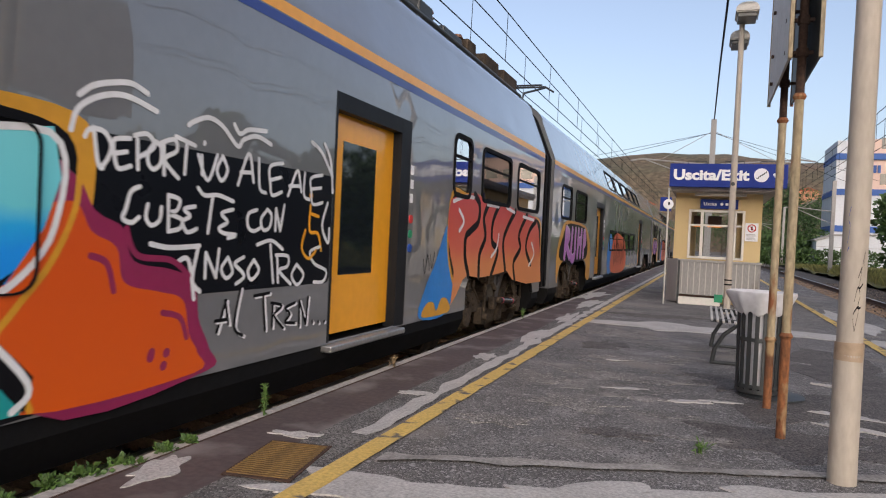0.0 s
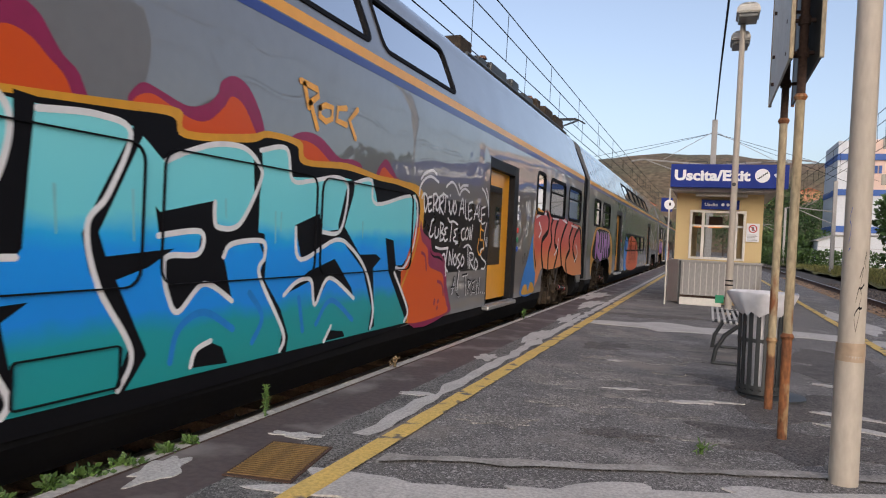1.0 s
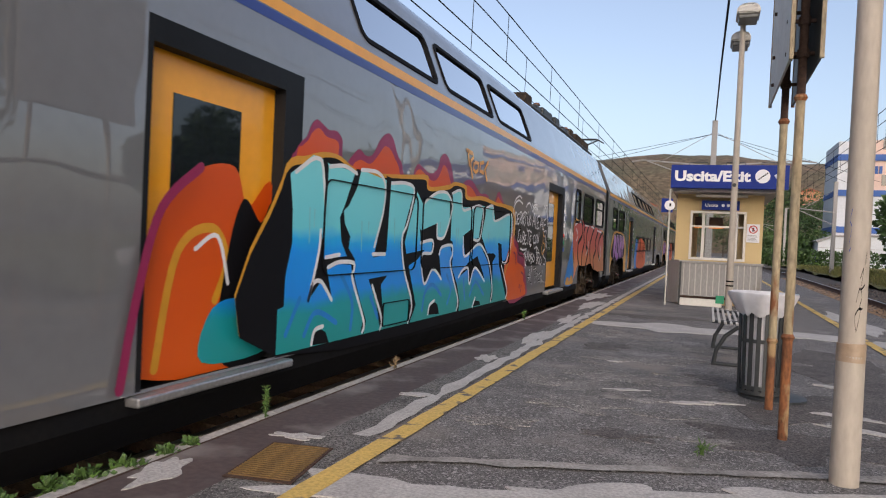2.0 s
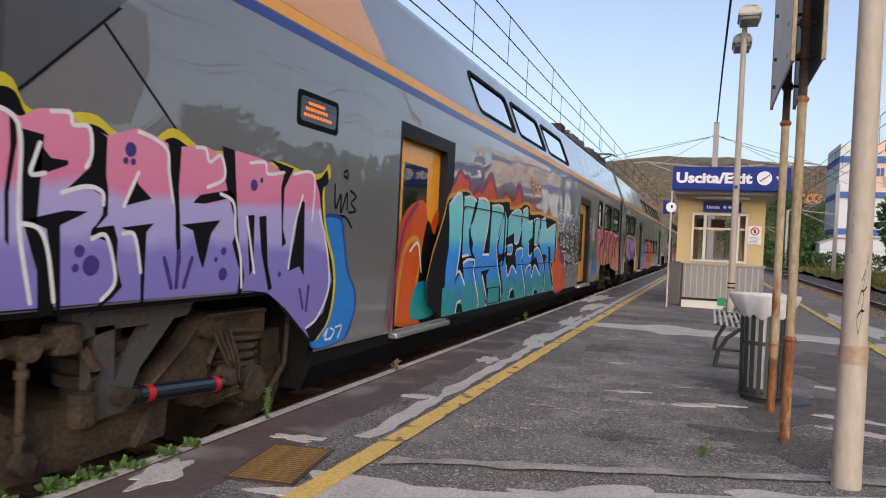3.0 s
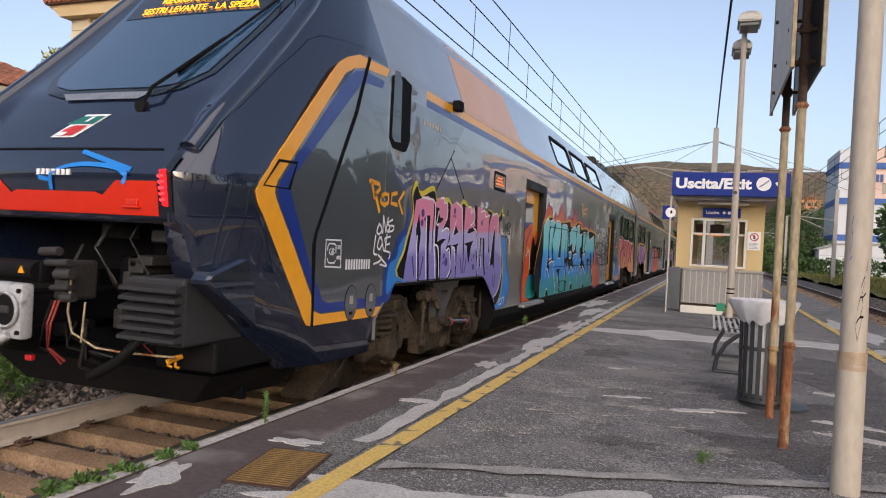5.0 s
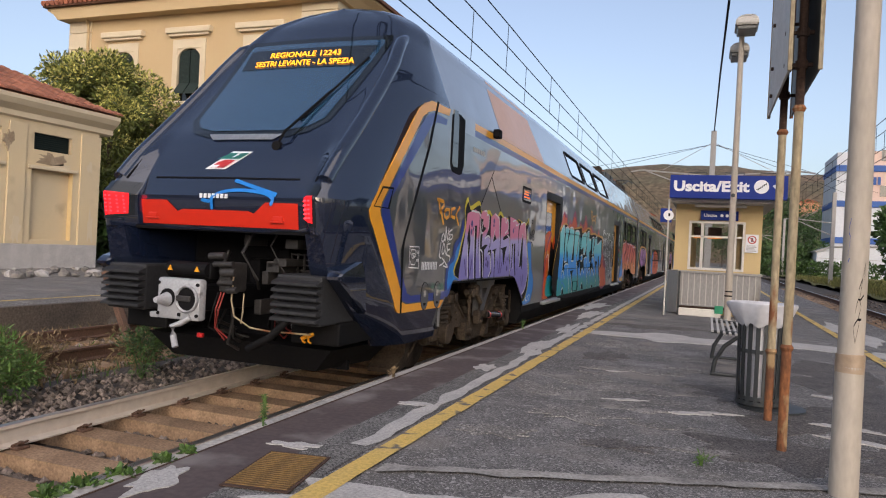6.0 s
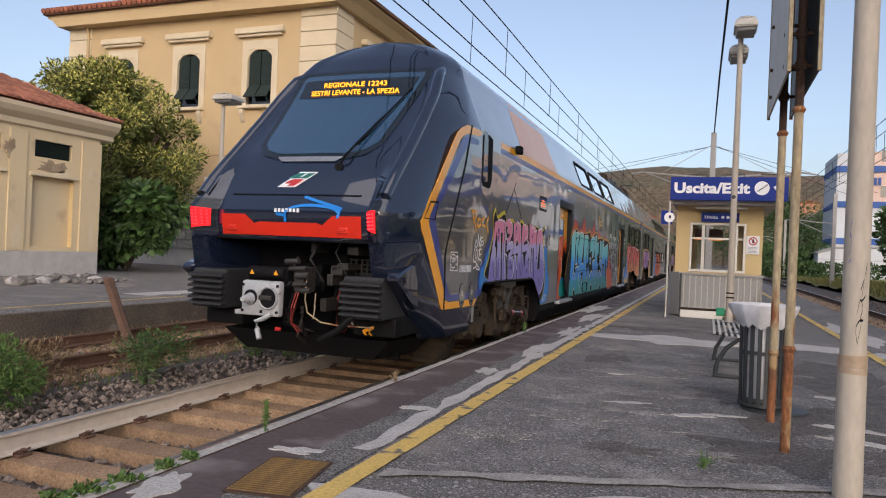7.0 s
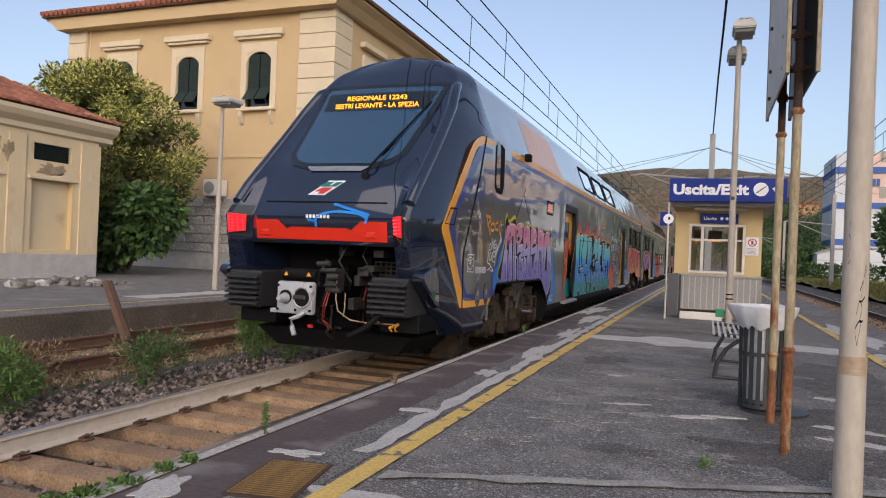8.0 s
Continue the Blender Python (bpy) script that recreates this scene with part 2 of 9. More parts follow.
M_HUT = material("faded_cream_plaster", (0.62, 0.49, 0.3), 0.9, second=(0.56, 0.46, 0.31), scale=0.8, amount=0.8, fine=40, fine_amount=0.08, bump=0.3, stain=(0.42, 0.32, 0.2), stain_scale=1.1, stain_lo=0.58, stain_hi=0.75)
M_ROOF = material("terracotta_tile", (0.33, 0.11, 0.06), 0.85, second=(0.22, 0.08, 0.05), scale=3, fine=40, fine_amount=0.2, bump=0.3, island=0.3)
M_SHUTTER = material("dark_green_shutter", (0.012, 0.025, 0.02), 0.6, scale=4, fine=30, fine_amount=0.15)
M_DARKWOOD = material("brown_eave_timber", (0.12, 0.05, 0.025), 0.8, scale=3, fine=30, fine_amount=0.2)
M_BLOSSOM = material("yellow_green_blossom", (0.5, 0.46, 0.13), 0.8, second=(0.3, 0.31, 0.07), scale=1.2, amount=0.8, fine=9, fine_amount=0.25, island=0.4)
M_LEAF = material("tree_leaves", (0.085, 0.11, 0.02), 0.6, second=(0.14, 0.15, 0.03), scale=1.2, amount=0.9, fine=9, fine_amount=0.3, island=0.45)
M_LEAF_DARK = material("broad_dark_leaves", (0.03, 0.07, 0.014), 0.6, second=(0.06, 0.11, 0.022), scale=1.5, amount=0.8, fine=9, fine_amount=0.3, island=0.45)
M_WEED = material("fresh_weed_leaves", (0.06, 0.125, 0.022), 0.6, second=(0.1, 0.15, 0.035), scale=6, fine=20, fine_amount=0.3, island=0.4)
M_DRY = material("dry_grass", (0.2, 0.14, 0.075), 0.9, second=(0.13, 0.09, 0.05), scale=5, fine=20, fine_amount=0.3, island=0.4)
M_GRASS = material("meadow_grass", (0.12, 0.13, 0.035), 0.9, second=(0.17, 0.15, 0.05), scale=0.5, amount=0.9, fine=12, fine_amount=0.4, bump=0.8, bump_scale=14, island=0.4)
M_HILL = material("wooded_hillside", (0.075, 0.07, 0.042), 0.95, second=(0.16, 0.1, 0.062), scale=0.02, amount=0.9, fine=0.25, fine_amount=0.5, bump=1.0, bump_scale=0.1)
M_BARK = material("bark", (0.09, 0.065, 0.045), 0.9, scale=5, fine=40, fine_amount=0.35, bump=0.8)
# pink of the far block's top includes the warm low sun on it
M_PINK = material("sunlit_pink_cladding", (0.62, 0.45, 0.38), 0.8, second=(0.56, 0.4, 0.34), scale=0.2, fine=4, fine_amount=0.05)
M_WALLWHITE = material("pale_grey_cladding", (0.5, 0.52, 0.55), 0.7, second=(0.44, 0.46, 0.5), scale=0.2, fine=5, fine_amount=0.06)
M_BLUEBAND = material("blue_cladding", (0.03, 0.09, 0.3), 0.7, scale=0.3, amount=0.3, fine=5, fine_amount=0.05)

# train
M_GREY = material("grey_train_enamel", (0.15, 0.155, 0.166), 0.3, second=(0.137, 0.142, 0.153), scale=0.7, wave=0.016, fine=10, fine_amount=0.04, coat=1.0, rough_var=0.05)
M_CABGREY = material("slate_train_enamel", (0.062, 0.07, 0.086), 0.3, second=(0.056, 0.064, 0.08), scale=0.7, wave=0.016, fine=10, fine_amount=0.04, coat=1.0, rough_var=0.05)
M_NAVY = material("navy_train_enamel", (0.007, 0.012, 0.03), 0.25, second=(0.006, 0.01, 0.026), scale=0.8, fine=10, fine_amount=0.05, spec=0.2, coat=1.0, rough_var=0.05)
M_TORANGE = material("orange_train_enamel", (0.82, 0.36, 0.018), 0.3, second=(0.78, 0.34, 0.014), scale=1, fine=10, fine_amount=0.04, coat=0.4, rough_var=0.05)
M_TBLUE = material("blue_train_enamel", (0.008, 0.03, 0.23), 0.3, scale=1, amount=0.3, fine=10, fine_amount=0.04, coat=0.4, rough_var=0.05)
M_TRED = material("red_train_enamel", (0.6, 0.025, 0.008), 0.35, scale=1, amount=0.2, fine=10, fine_amount=0.04, coat=0.3, rough_var=0.05)
M_SKIRT = material("black_skirt_paint", (0.005, 0.005, 0.006), 0.7, second=(0.01, 0.009, 0.008), scale=3, fine=30, fine_amount=0.2, spec=0.15)
M_BOGIE = material("brake_dust_steel", (0.075, 0.055, 0.038), 0.85, second=(0.022, 0.018, 0.015), scale=4, amount=0.9, fine=40, fine_amount=0.35, bump=0.4, spec=0.2)
M_STEEL = material("bright_steel", (0.5, 0.5, 0.5), 0.35, metal=0.8, scale=8, fine=40, fine_amount=0.15)
M_COUPLER = material("silver_grey_coupler_paint", (0.37, 0.38, 0.4), 0.45, second=(0.33, 0.33, 0.34), scale=8, fine=40, fine_amount=0.12, stain=(0.1, 0.09, 0.08), stain_scale=6, stain_lo=0.62, stain_hi=0.75)
M_RUBBER = material("dusty_spring_rubber", (0.035, 0.028, 0.022), 0.85, second=(0.06, 0.045, 0.032), scale=6, amount=0.8, fine=40, fine_amount=0.3, spec=0.2)
M_BRACKET = material("grey_bracket_paint", (0.06, 0.062, 0.066), 0.6, second=(0.07, 0.055, 0.042), scale=5, amount=0.9, fine=40, fine_amount=0.2)
M_DAMPER = material("black_damper_enamel", (0.012, 0.018, 0.03), 0.2, scale=4, fine=30, fine_amount=0.1, coat=0.6)
M_PLASTICGREY = material("dark_bumper_plastic", (0.024, 0.025, 0.028), 0.6, second=(0.035, 0.035, 0.037), scale=3, fine=30, fine_amount=0.15, spec=0.3)
M_WINGLASS = glass("tinted_train_glass", (0.1, 0.13, 0.15))
M_DARKGLASS = material("black_glass", (0.012, 0.016, 0.02), 0.05, scale=1, amount=0.2, fine=5, fine_amount=0.02, coat=0.5, rough_var=0.02)
M_INTERIOR = material("dim_train_interior", (0.1, 0.11, 0.12), 0.8, scale=1, fine=10, fine_amount=0.1)


# ---- ground, platforms and tracks ----
def setting(name, bm, mat, label, smooth=None, parent=None):
    return tagged(link_part(name, bm, mat, parent, "", smooth), label, kind="structure")


def sheet(bm, x0, x1, y0, y1, z, nx, ny, amp=0.0, freq=1.0, seed=0.0):
    """A level sheet with slight unevenness."""
    g = [[bm.verts.new((x0 + (x1 - x0) * i / nx, y0 + (y1 - y0) * j / ny,
                        z + amp * noise.noise(((x0 + (x1 - x0) * i / nx) * freq + seed, (y0 + (y1 - y0) * j / ny) * freq, seed)))) for j in range(ny + 1)] for i in range(nx + 1)]
    for i in range(nx):
        for j in range(ny):
            bm.faces.new((g[i][j], g[i + 1][j], g[i + 1][j + 1], g[i][j + 1]))
    return bm


setting("ground", sheet(BM(), -2500, 2500, -600, 3500, -0.72, 40, 40), M_BALLAST_SOIL, "brown soil and ballast ground reaching the hills")
TRACK_X, SIDING_X, RIGHT_X = -4.2, -8.2, 4.87
RAILTOP = -0.37

# island platform with its bands of paving
bm = BM()
box(bm, -2.45, 3.1, -25, 140, -0.75, 0.0)
setting("platform", bm, M_ASPHALT, "worn dark asphalt station platform with pale patches")
bm = sheet(BM(), -2.47, -2.02, -25, 140, 0.004, 2, 300, 0.002, 1.3, 4)
setting("platform_coating_strip", bm, M_RESIN, "worn maroon-brown coated strip along the platform edge")
bm = sheet(BM(), -2.02, -1.72, -25, 140, 0.005, 2, 300, 0.003, 1.9, 8)
setting("platform_coarse_strip", bm, M_ASPHALT_ROUGH, "coarse grey asphalt strip beside the yellow line")


def line_strip(name, xc, half, y0, y1, z, mat, label, seed, wob=0.012):
    bm = BM()
    prev = None
    n = int((y1 - y0) / 0.12)
    for j in range(n + 1):
        y = y0 + (y1 - y0) * j / n
        a = bm.verts.new((xc - half + wob * noise.noise((seed, y * 3, 0)), y, z))
        b = bm.verts.new((xc + half + wob * noise.noise((seed + 9, y * 3, 0)), y, z))
        if prev:
            bm.faces.new((prev[0], prev[1], b, a))
        prev = (a, b)
    return setting(name, bm, mat, label)


line_strip("yellow_line", -1.62, 0.062, -6, 120, 0.0108, M_YELLOW, "chipped yellow safety line on the platform", 1.0)
line_strip("yellow_line_far_side", 2.06, 0.06, -6, 120, 0.0108, M_YELLOW, "chipped yellow safety line on the far side", 2.0)
line_strip("cement_seam", -1.79, 0.055, 3.6, 60, 0.0101, M_CEMENT, "ragged pale cement seam beside the yellow line", 5.0, 0.07)

# loose patches of cement and tar in the asphalt
for i, (px, py, rx, ry, mt, turn) in enumerate((
        (-0.06, 5.62, 0.17, 0.045, M_CEMENT, 0.25), (0.16, 5.74, 0.12, 0.03, M_CEMENT, 0.1), (-0.82, 7.2, 0.06, 0.03, M_CEMENT, 0),
        (-0.7, 5.8, 0.5, 0.3, M_CEMENT_DIRTY, 0.2), (-0.15, 8.7, 0.7, 0.22, M_CEMENT_DIRTY, 0.0), (-0.4, 10.7, 1.1, 0.45, M_CEMENT, 0.03), (1.3, 11.1, 0.55, 0.42, M_CEMENT, 0),
        (1.03, 5.75, 0.25, 0.06, M_CEMENT, -0.2), (0.98, 5.35, 0.24, 0.06, M_CEMENT, -0.3), (1.1, 7.0, 0.18, 0.05, M_CEMENT, -0.2), (2.45, 10.2, 0.3, 1.1, M_CEMENT, 0), (2.4, 14.0, 0.3, 1.6, M_CEMENT, 0),
        (-1.9, 8.4, 0.12, 0.6, M_CEMENT, 0), (-1.95, 10.8, 0.1, 0.7, M_CEMENT, 0), (-2.05, 13.5, 0.18, 0.9, M_CEMENT, 0), (-0.6, 13.2, 0.9, 0.35, M_ASPHALT_ROUGH, 0), (-2.3, 16.0, 0.2, 1.2, M_CEMENT, 0),
        (-1.35, 2.86, 0.55, 0.17, M_CEMENT, 0.32), (-0.45, 3.22, 0.5, 0.16, M_CEMENT, 0.4), (0.45, 3.66, 0.7, 0.13, M_CEMENT, 0.35), (-2.35, 2.62, 0.1, 0.22, M_CEMENT, 0.2), (-2.12, 3.42, 0.13, 0.05, M_CEMENT, 0.2),
        (0.5, 4.75, 0.28, 0.13, M_CEMENT_DIRTY, 0.1), (-0.9, 2.98, 0.75, 0.1, M_CEMENT, 0.36), (0.1, 3.42, 0.55, 0.1, M_CEMENT, 0.42), (1.1, 3.95, 0.5, 0.1, M_CEMENT, 0.38), (-0.35, 6.3, 0.35, 0.12, M_CEMENT_DIRTY, 0.3), (-1.1, 6.6, 0.3, 0.16, M_CEMENT_DIRTY, 0.1), (-0.2, 5.1, 0.2, 0.09, M_CEMENT_DIRTY, 0.1), (0.75, 8.2, 0.3, 0.15, M_CEMENT_DIRTY, 0.0), (-1.95, 4.75, 0.12, 0.06, M_CEMENT, 0), (-1.98, 6.6, 0.1, 0.2, M_CEMENT, 0))):
    bm = BM()
    prism(bm, [tuple(p) for p in smooth_line(blob(px, py, rx, ry, i + 1, 22, 0.75, turn), 2, True)], "z", -0.02, (0.0075 if mt is M_CEMENT else 0.0016) + 0.00007 * i)
    setting("cement_patch" if mt is M_CEMENT else "tar_patch", bm, mt, "ragged pale cement repair patch in the asphalt" if mt is M_CEMENT else "rough greyish worn patch in the asphalt")
M_WORN = material("worn_pale_asphalt", (0.21, 0.195, 0.18), 0.9, second=(0.14, 0.13, 0.12), scale=3, amount=0.9, fine=60, fine_amount=0.4, bump=0.5, speckle=True)
M_STAINED = material("oily_dark_asphalt", (0.085, 0.075, 0.07), 0.85, second=(0.12, 0.108, 0.1), scale=2.2, amount=0.9, fine=60, fine_amount=0.4, bump=0.5, speckle=True)
for i, (px, py, rx, ry, mt, turn) in enumerate((
        (0.55, 4.75, 0.62, 0.38, M_STAINED, 0.1), (0.75, 5.9, 0.45, 0.6, M_STAINED, 0.3), (1.5, 5.6, 0.5, 0.9, M_STAINED, 0.0), (0.3, 6.6, 0.35, 0.3, M_STAINED, 0.0), (1.35, 8.2, 0.5, 1.1, M_STAINED, 0.1),
        (-0.86, 5.1, 0.28, 0.2, M_WORN, 0.4), (-0.72, 6.35, 0.4, 0.2, M_WORN, 0.15), (-1.25, 5.9, 0.22, 0.26, M_WORN, 0.5), (-0.35, 5.55, 0.16, 0.1, M_WORN, 0.2), (-1.2, 4.35, 0.22, 0.12, M_WORN, 0.3),
        (-0.6, 7.4, 0.5, 0.16, M_WORN, 0.1), (-0.9, 9.4, 0.5, 0.4, M_WORN, 0.2), (-0.1, 7.8, 0.24, 0.12, M_WORN, 0.0), (-1.1, 8.2, 0.24, 0.3, M_STAINED, 0.0), (-0.45, 4.4, 0.2, 0.1, M_STAINED, 0.2), (-0.7, 12.2, 0.7, 0.3, M_STAINED, 0.0),
        (0.05, 4.55, 0.16, 0.06, M_CEMENT_DIRTY, 0.3), (-0.28, 6.75, 0.18, 0.05, M_CEMENT_DIRTY, 0.2), (-1.0, 7.0, 0.12, 0.05, M_CEMENT_DIRTY, 0.1), (-0.55, 5.85, 0.13, 0.04, M_CEMENT, 0.4))):
    bm = BM()
    prism(bm, [tuple(p) for p in smooth_line(blob(px, py, rx, ry, i + 71, 30, 0.95, turn), 2, True)], "z", -0.02, 0.0032 + 0.00009 * i)
    setting("worn_patch" if mt is M_WORN else "stained_patch" if mt is M_STAINED else "cement_spot", bm, mt, "pale worn area of the asphalt" if mt is M_WORN else "dark stained area of the asphalt" if mt is M_STAINED else "small cement spot in the asphalt")
M_SEAM = material("grey_mortar", (0.34, 0.32, 0.295), 0.9, second=(0.17, 0.16, 0.15), scale=4, amount=0.9, fine=60, fine_amount=0.3, bump=0.5)
# long transverse seam
bm = BM()
prev = None
for j in range(61):
    s = j / 60
    x = -1.52 + 4.3 * s
    y = 3.3 + 0.385 * (x + 1.52) + 0.03 * noise.noise((x * 3, 5, 1))
    h = 0.05 + 0.035 * noise.noise((x * 5, 2, 8)) + 0.02 * noise.noise((x * 17, 4, 8))
    a, b = bm.verts.new((x, y - h, 0.0115)), bm.verts.new((x, y + h, 0.0115))
    if prev:
        bm.faces.new((prev[0], prev[1], b, a))
    prev = (a, b)
setting("pavement_seam", bm, M_SEAM, "pale mortar seam across the platform asphalt")

M_COVER = material("rusty_yellowed_steel", (0.2, 0.115, 0.03), 0.6, second=(0.04, 0.022, 0.014), scale=5, amount=0.9, fine=40, fine_amount=0.3, bump=0.3)
# rusty cover with ribs, half painted by the yellow line
cover = tagged(empty("drain_cover", -1.93, 3.0, 0.008, 10), "rusty ribbed steel drain cover in the platform edge", "drain cover")
part("frame", box(BM(), -0.17, 0.17, -0.285, 0.285, 0, 0.006, 0.002), M_DARKRUST, cover)
bm_rib = BM()
box(bm_rib, -0.155, 0.155, -0.0065, 0.0065, 0, 0.008, 0.002)
rib = part("rib", bm_rib, M_COVER, cover)
for k in range(19):
    r_ = rib if k == 0 else new("rib", rib.data)
    r_.parent = cover
    r_.location = (0, -0.252 + k * 0.028, 0.004)

setting("kerb_joint", box(BM(), -2.474, -2.462, -25, 140, -0.02, 0.0075), M_DARKRUST, "dark joint behind the kerb stones")
# platform edge stones
edge = setting("platform_edge", box(BM(), -2.53, -2.45, -25, 140, -0.75, -0.012), M_CEMENT_DIRTY, "concrete platform edge wall below the kerb stones")
me_k = None
for k in range(90):
    y = -1.2 + k * 1.0
    if me_k is None:
        ob = part("kerb_stone", box(BM(), -0.045, 0.035, 0.004, 0.996, -0.1, 0.0, 0.006), M_STONE_EDGE, edge)
        me_k = ob.data
    else:
        ob = new("kerb_stone", me_k)
        ob.parent = edge
    ob.location = (-2.51 + 0.004 * noise.noise((k, 0, 0)), y, 0.006 + 0.003 * noise.noise((k, 3, 0)))
setting("platform_edge_far_side", box(BM(), 3.1, 3.2, -25, 140, -0.75, 0.004), M_CEMENT_DIRTY, "concrete edge of the platform's far side")


def rail_profile(bm, x, y0, y1, top, base, inside=0):
    pts = [(-0.07, base), (0.07, base), (0.07, base + 0.012), (0.01, base + 0.03), (0.01, top - 0.04), (0.035, top - 0.03), (0.034, top - 0.004), (0.026, top), (-0.026, top), (-0.034, top - 0.004), (-0.035, top - 0.03), (-0.01, top - 0.04), (-0.01, base + 0.03), (-0.07, base + 0.012)]
    a = [bm.verts.new((x + p[0], y0, p[1])) for p in pts]
    b = [bm.verts.new((x + p[0], y1, p[1])) for p in pts]
    for i in range(len(pts)):
        f = bm.faces.new((a[i], a[(i + 1) % len(pts)], b[(i + 1) % len(pts)], b[i]))
        f.material_index = 1 if i in (6, 7, 8) else 0
    return bm


def track(name, xc, y0, y1, top, mat, mat_top, sleepers, label):
    t = setting(name, rail_profile(BM(), xc - 0.7525, y0, y1, top, top - 0.17), [mat, mat_top], label)
    part("rail", rail_profile(BM(), xc + 0.7525, y0, y1, top, top - 0.17), [mat, mat_top], t)
    mesh_s = mesh_c = None
    for k in range(sleepers):
        y = 2.75 + (k - 4) * 0.6
        if mesh_s is None:
            bm = BM()
            prism(bm, [(-1.2, top - 0.4), (1.2, top - 0.4), (1.2, top - 0.2), (0.9, top - 0.185), (-0.9, top - 0.185), (-1.2, top - 0.2)], "y", -0.13, 0.13)
            bmesh.ops.bevel(bm, geom=[e for e in bm.edges if abs((e.verts[0].co - e.verts[1].co).y) > 0.2], offset=0.012, segments=1, affect="EDGES")
            mesh_s = part("sleeper", bm, M_SLEEPER, t)
            ob = mesh_s
        else:
            ob = new("sleeper", mesh_s.data)
            ob.parent = t
        ob.location = (xc, y, 0.008 * noise.noise((k, 1, xc)))
        if k < 60:
            for sx in (-0.66, 0.66):
                if mesh_c is None:
                    bm = BM()
                    box(bm, -0.03, 0.05, -0.055, 0.055, 0, 0.025, 0.008)
                    cyl(bm, (0.015, 0, 0.02), (0.015, 0, 0.06), 0.018, n=8)
                    tube(bm, [(-0.02, -0.05, 0.03), (0.03, -0.045, 0.055), (0.04, 0, 0.05), (0.03, 0.045, 0.055), (-0.02, 0.05, 0.03)], 0.009, 6)
                    mesh_c = part("rail_clip", bm, M_RAIL_RUST, t)
                    ob = mesh_c
                else:
                    ob = new("rail_clip", mesh_c.data)
                    ob.parent = t
                ob.location = (xc + sx, y, top - 0.185)
                ob.rotation_euler = (0, 0, 0 if sx < 0 else math.pi)
    return t


track("railway_track", TRACK_X, -25, 160, RAILTOP, M_RAIL, M_RAIL_TOP, 120, "main railway track with pale rails on brown sleepers")
track("siding_track", SIDING_X, -25, 160, RAILTOP, M_RAIL_RUST, M_RAIL_RUST, 60, "disused rusty siding track overgrown with weeds")
track("far_side_track", RIGHT_X, -25, 160, RAILTOP, M_RAIL_RUST, M_RAIL_TOP, 90, "railway track on the platform's far side")

# trackbed: soil sheets and loose stones
setting("trackbed", sheet(BM(), -9.9, -2.53, -25, 160, -0.68, 24, 400, 0.03, 1.1, 3), M_BALLAST_SOIL, "dark ballast bed of the two tracks")
setting("trackbed_far_side", sheet(BM(), 3.2, 8.5, -25, 160, -0.58, 12, 200, 0.04, 1.1, 6), M_BALLAST_SOIL, "ballast bed of the far side track")
setting("meadow", sheet(BM(), 8.4, 60, 5, 160, -0.35, 60, 120, 0.35, 0.25, 6), M_GRASS, "rough grassy strip beyond the far track")


def stones(name, n, place, size, label, mat=M_STONE):
    rng = random.Random(name)
    verts, faces = [], []
    for k in range(n):
        x, y, z = place(rng)
        s = size * rng.uniform(0.6, 1.4)
        base = len(verts)
        ang = rng.uniform(0, 6.28)
        for (dx, dy, dz) in ((1, 0, 0), (-0.2, 0.95, 0.1), (-0.9, -0.5, -0.1), (0.1, -0.9, 0.2), (0.2, 0.2, 0.85), (0, 0, -0.8)):
            dx, dy, dz = (v * rng.uniform(0.75, 1.25) * s for v in (dx, dy, dz))
            verts.append((x + dx * math.cos(ang) - dy * math.sin(ang), y + dx * math.sin(ang) + dy * math.cos(ang), z + dz))
        for f in ((0, 1, 4), (1, 2, 4), (2, 3, 4), (3, 0, 4), (1, 0, 5), (2, 1, 5), (3, 2, 5), (0, 3, 5)):
            faces.append(tuple(base + i for i in f))
    me = bpy.data.meshes.new(name)
    me.from_pydata(verts, [], faces)
    me.materials.append(mat)
    return tagged(new(name, me), label, "ballast", kind="stuff")


def bed_place(rng):
    while True:
        y = 1.5 + 34 * rng.random() ** 1.8
        x = rng.uniform(-7.3, -2.6)
        z = -0.665 + 0.03 * noise.noise((x * 1.1 + 3, y * 1.1, 3))
        if -6.6 < x < -5.1:
            z += 0.1
        if -5.3 < x < -2.6 and (y - 2.75 + 0.15) % 0.6 < 0.3:
            continue
        if abs(x + 4.9525) < 0.1:
            continue
        return x, y, z


stones("ballast", 15000, bed_place, 0.034, "brown-grey crushed stone ballast between the tracks")
stones("siding_ballast", 13000, lambda r: (r.uniform(-9.8, -7.0), 4 + 26 * r.random() ** 1.6, r.uniform(-0.64, -0.59)), 0.034, "dusty pale ballast of the disused siding", M_STONE_PALE)
stones("far_ballast", 5000, lambda r: (r.uniform(3.3, 8.3), 8 + 40 * r.random() ** 1.5, -0.56), 0.035, "dark ballast beside the far track")

# station-side platform
setting("station_platform", box(BM(), -60, -10.0, -25, 140, -0.8, -0.1), M_ASPHALT, "asphalt platform in front of the station building")
setting("station_platform_edge", box(BM(), -10.0, -9.86, -25, 140, -0.8, -0.094, 0.01), M_EDGE_DARK, "worn rust-stained stone edge of the station-side platform")
line_strip("yellow_line_station_side", -10.72, 0.05, -5, 100, -0.094, M_YELLOW, "faded yellow line on the station-side platform", 4.0)
line_strip("cement_band_station_side", -11.6, 0.35, 12, 20, -0.093, M_CEMENT, "pale cement strip on the station-side platform", 14.0, 0.2)

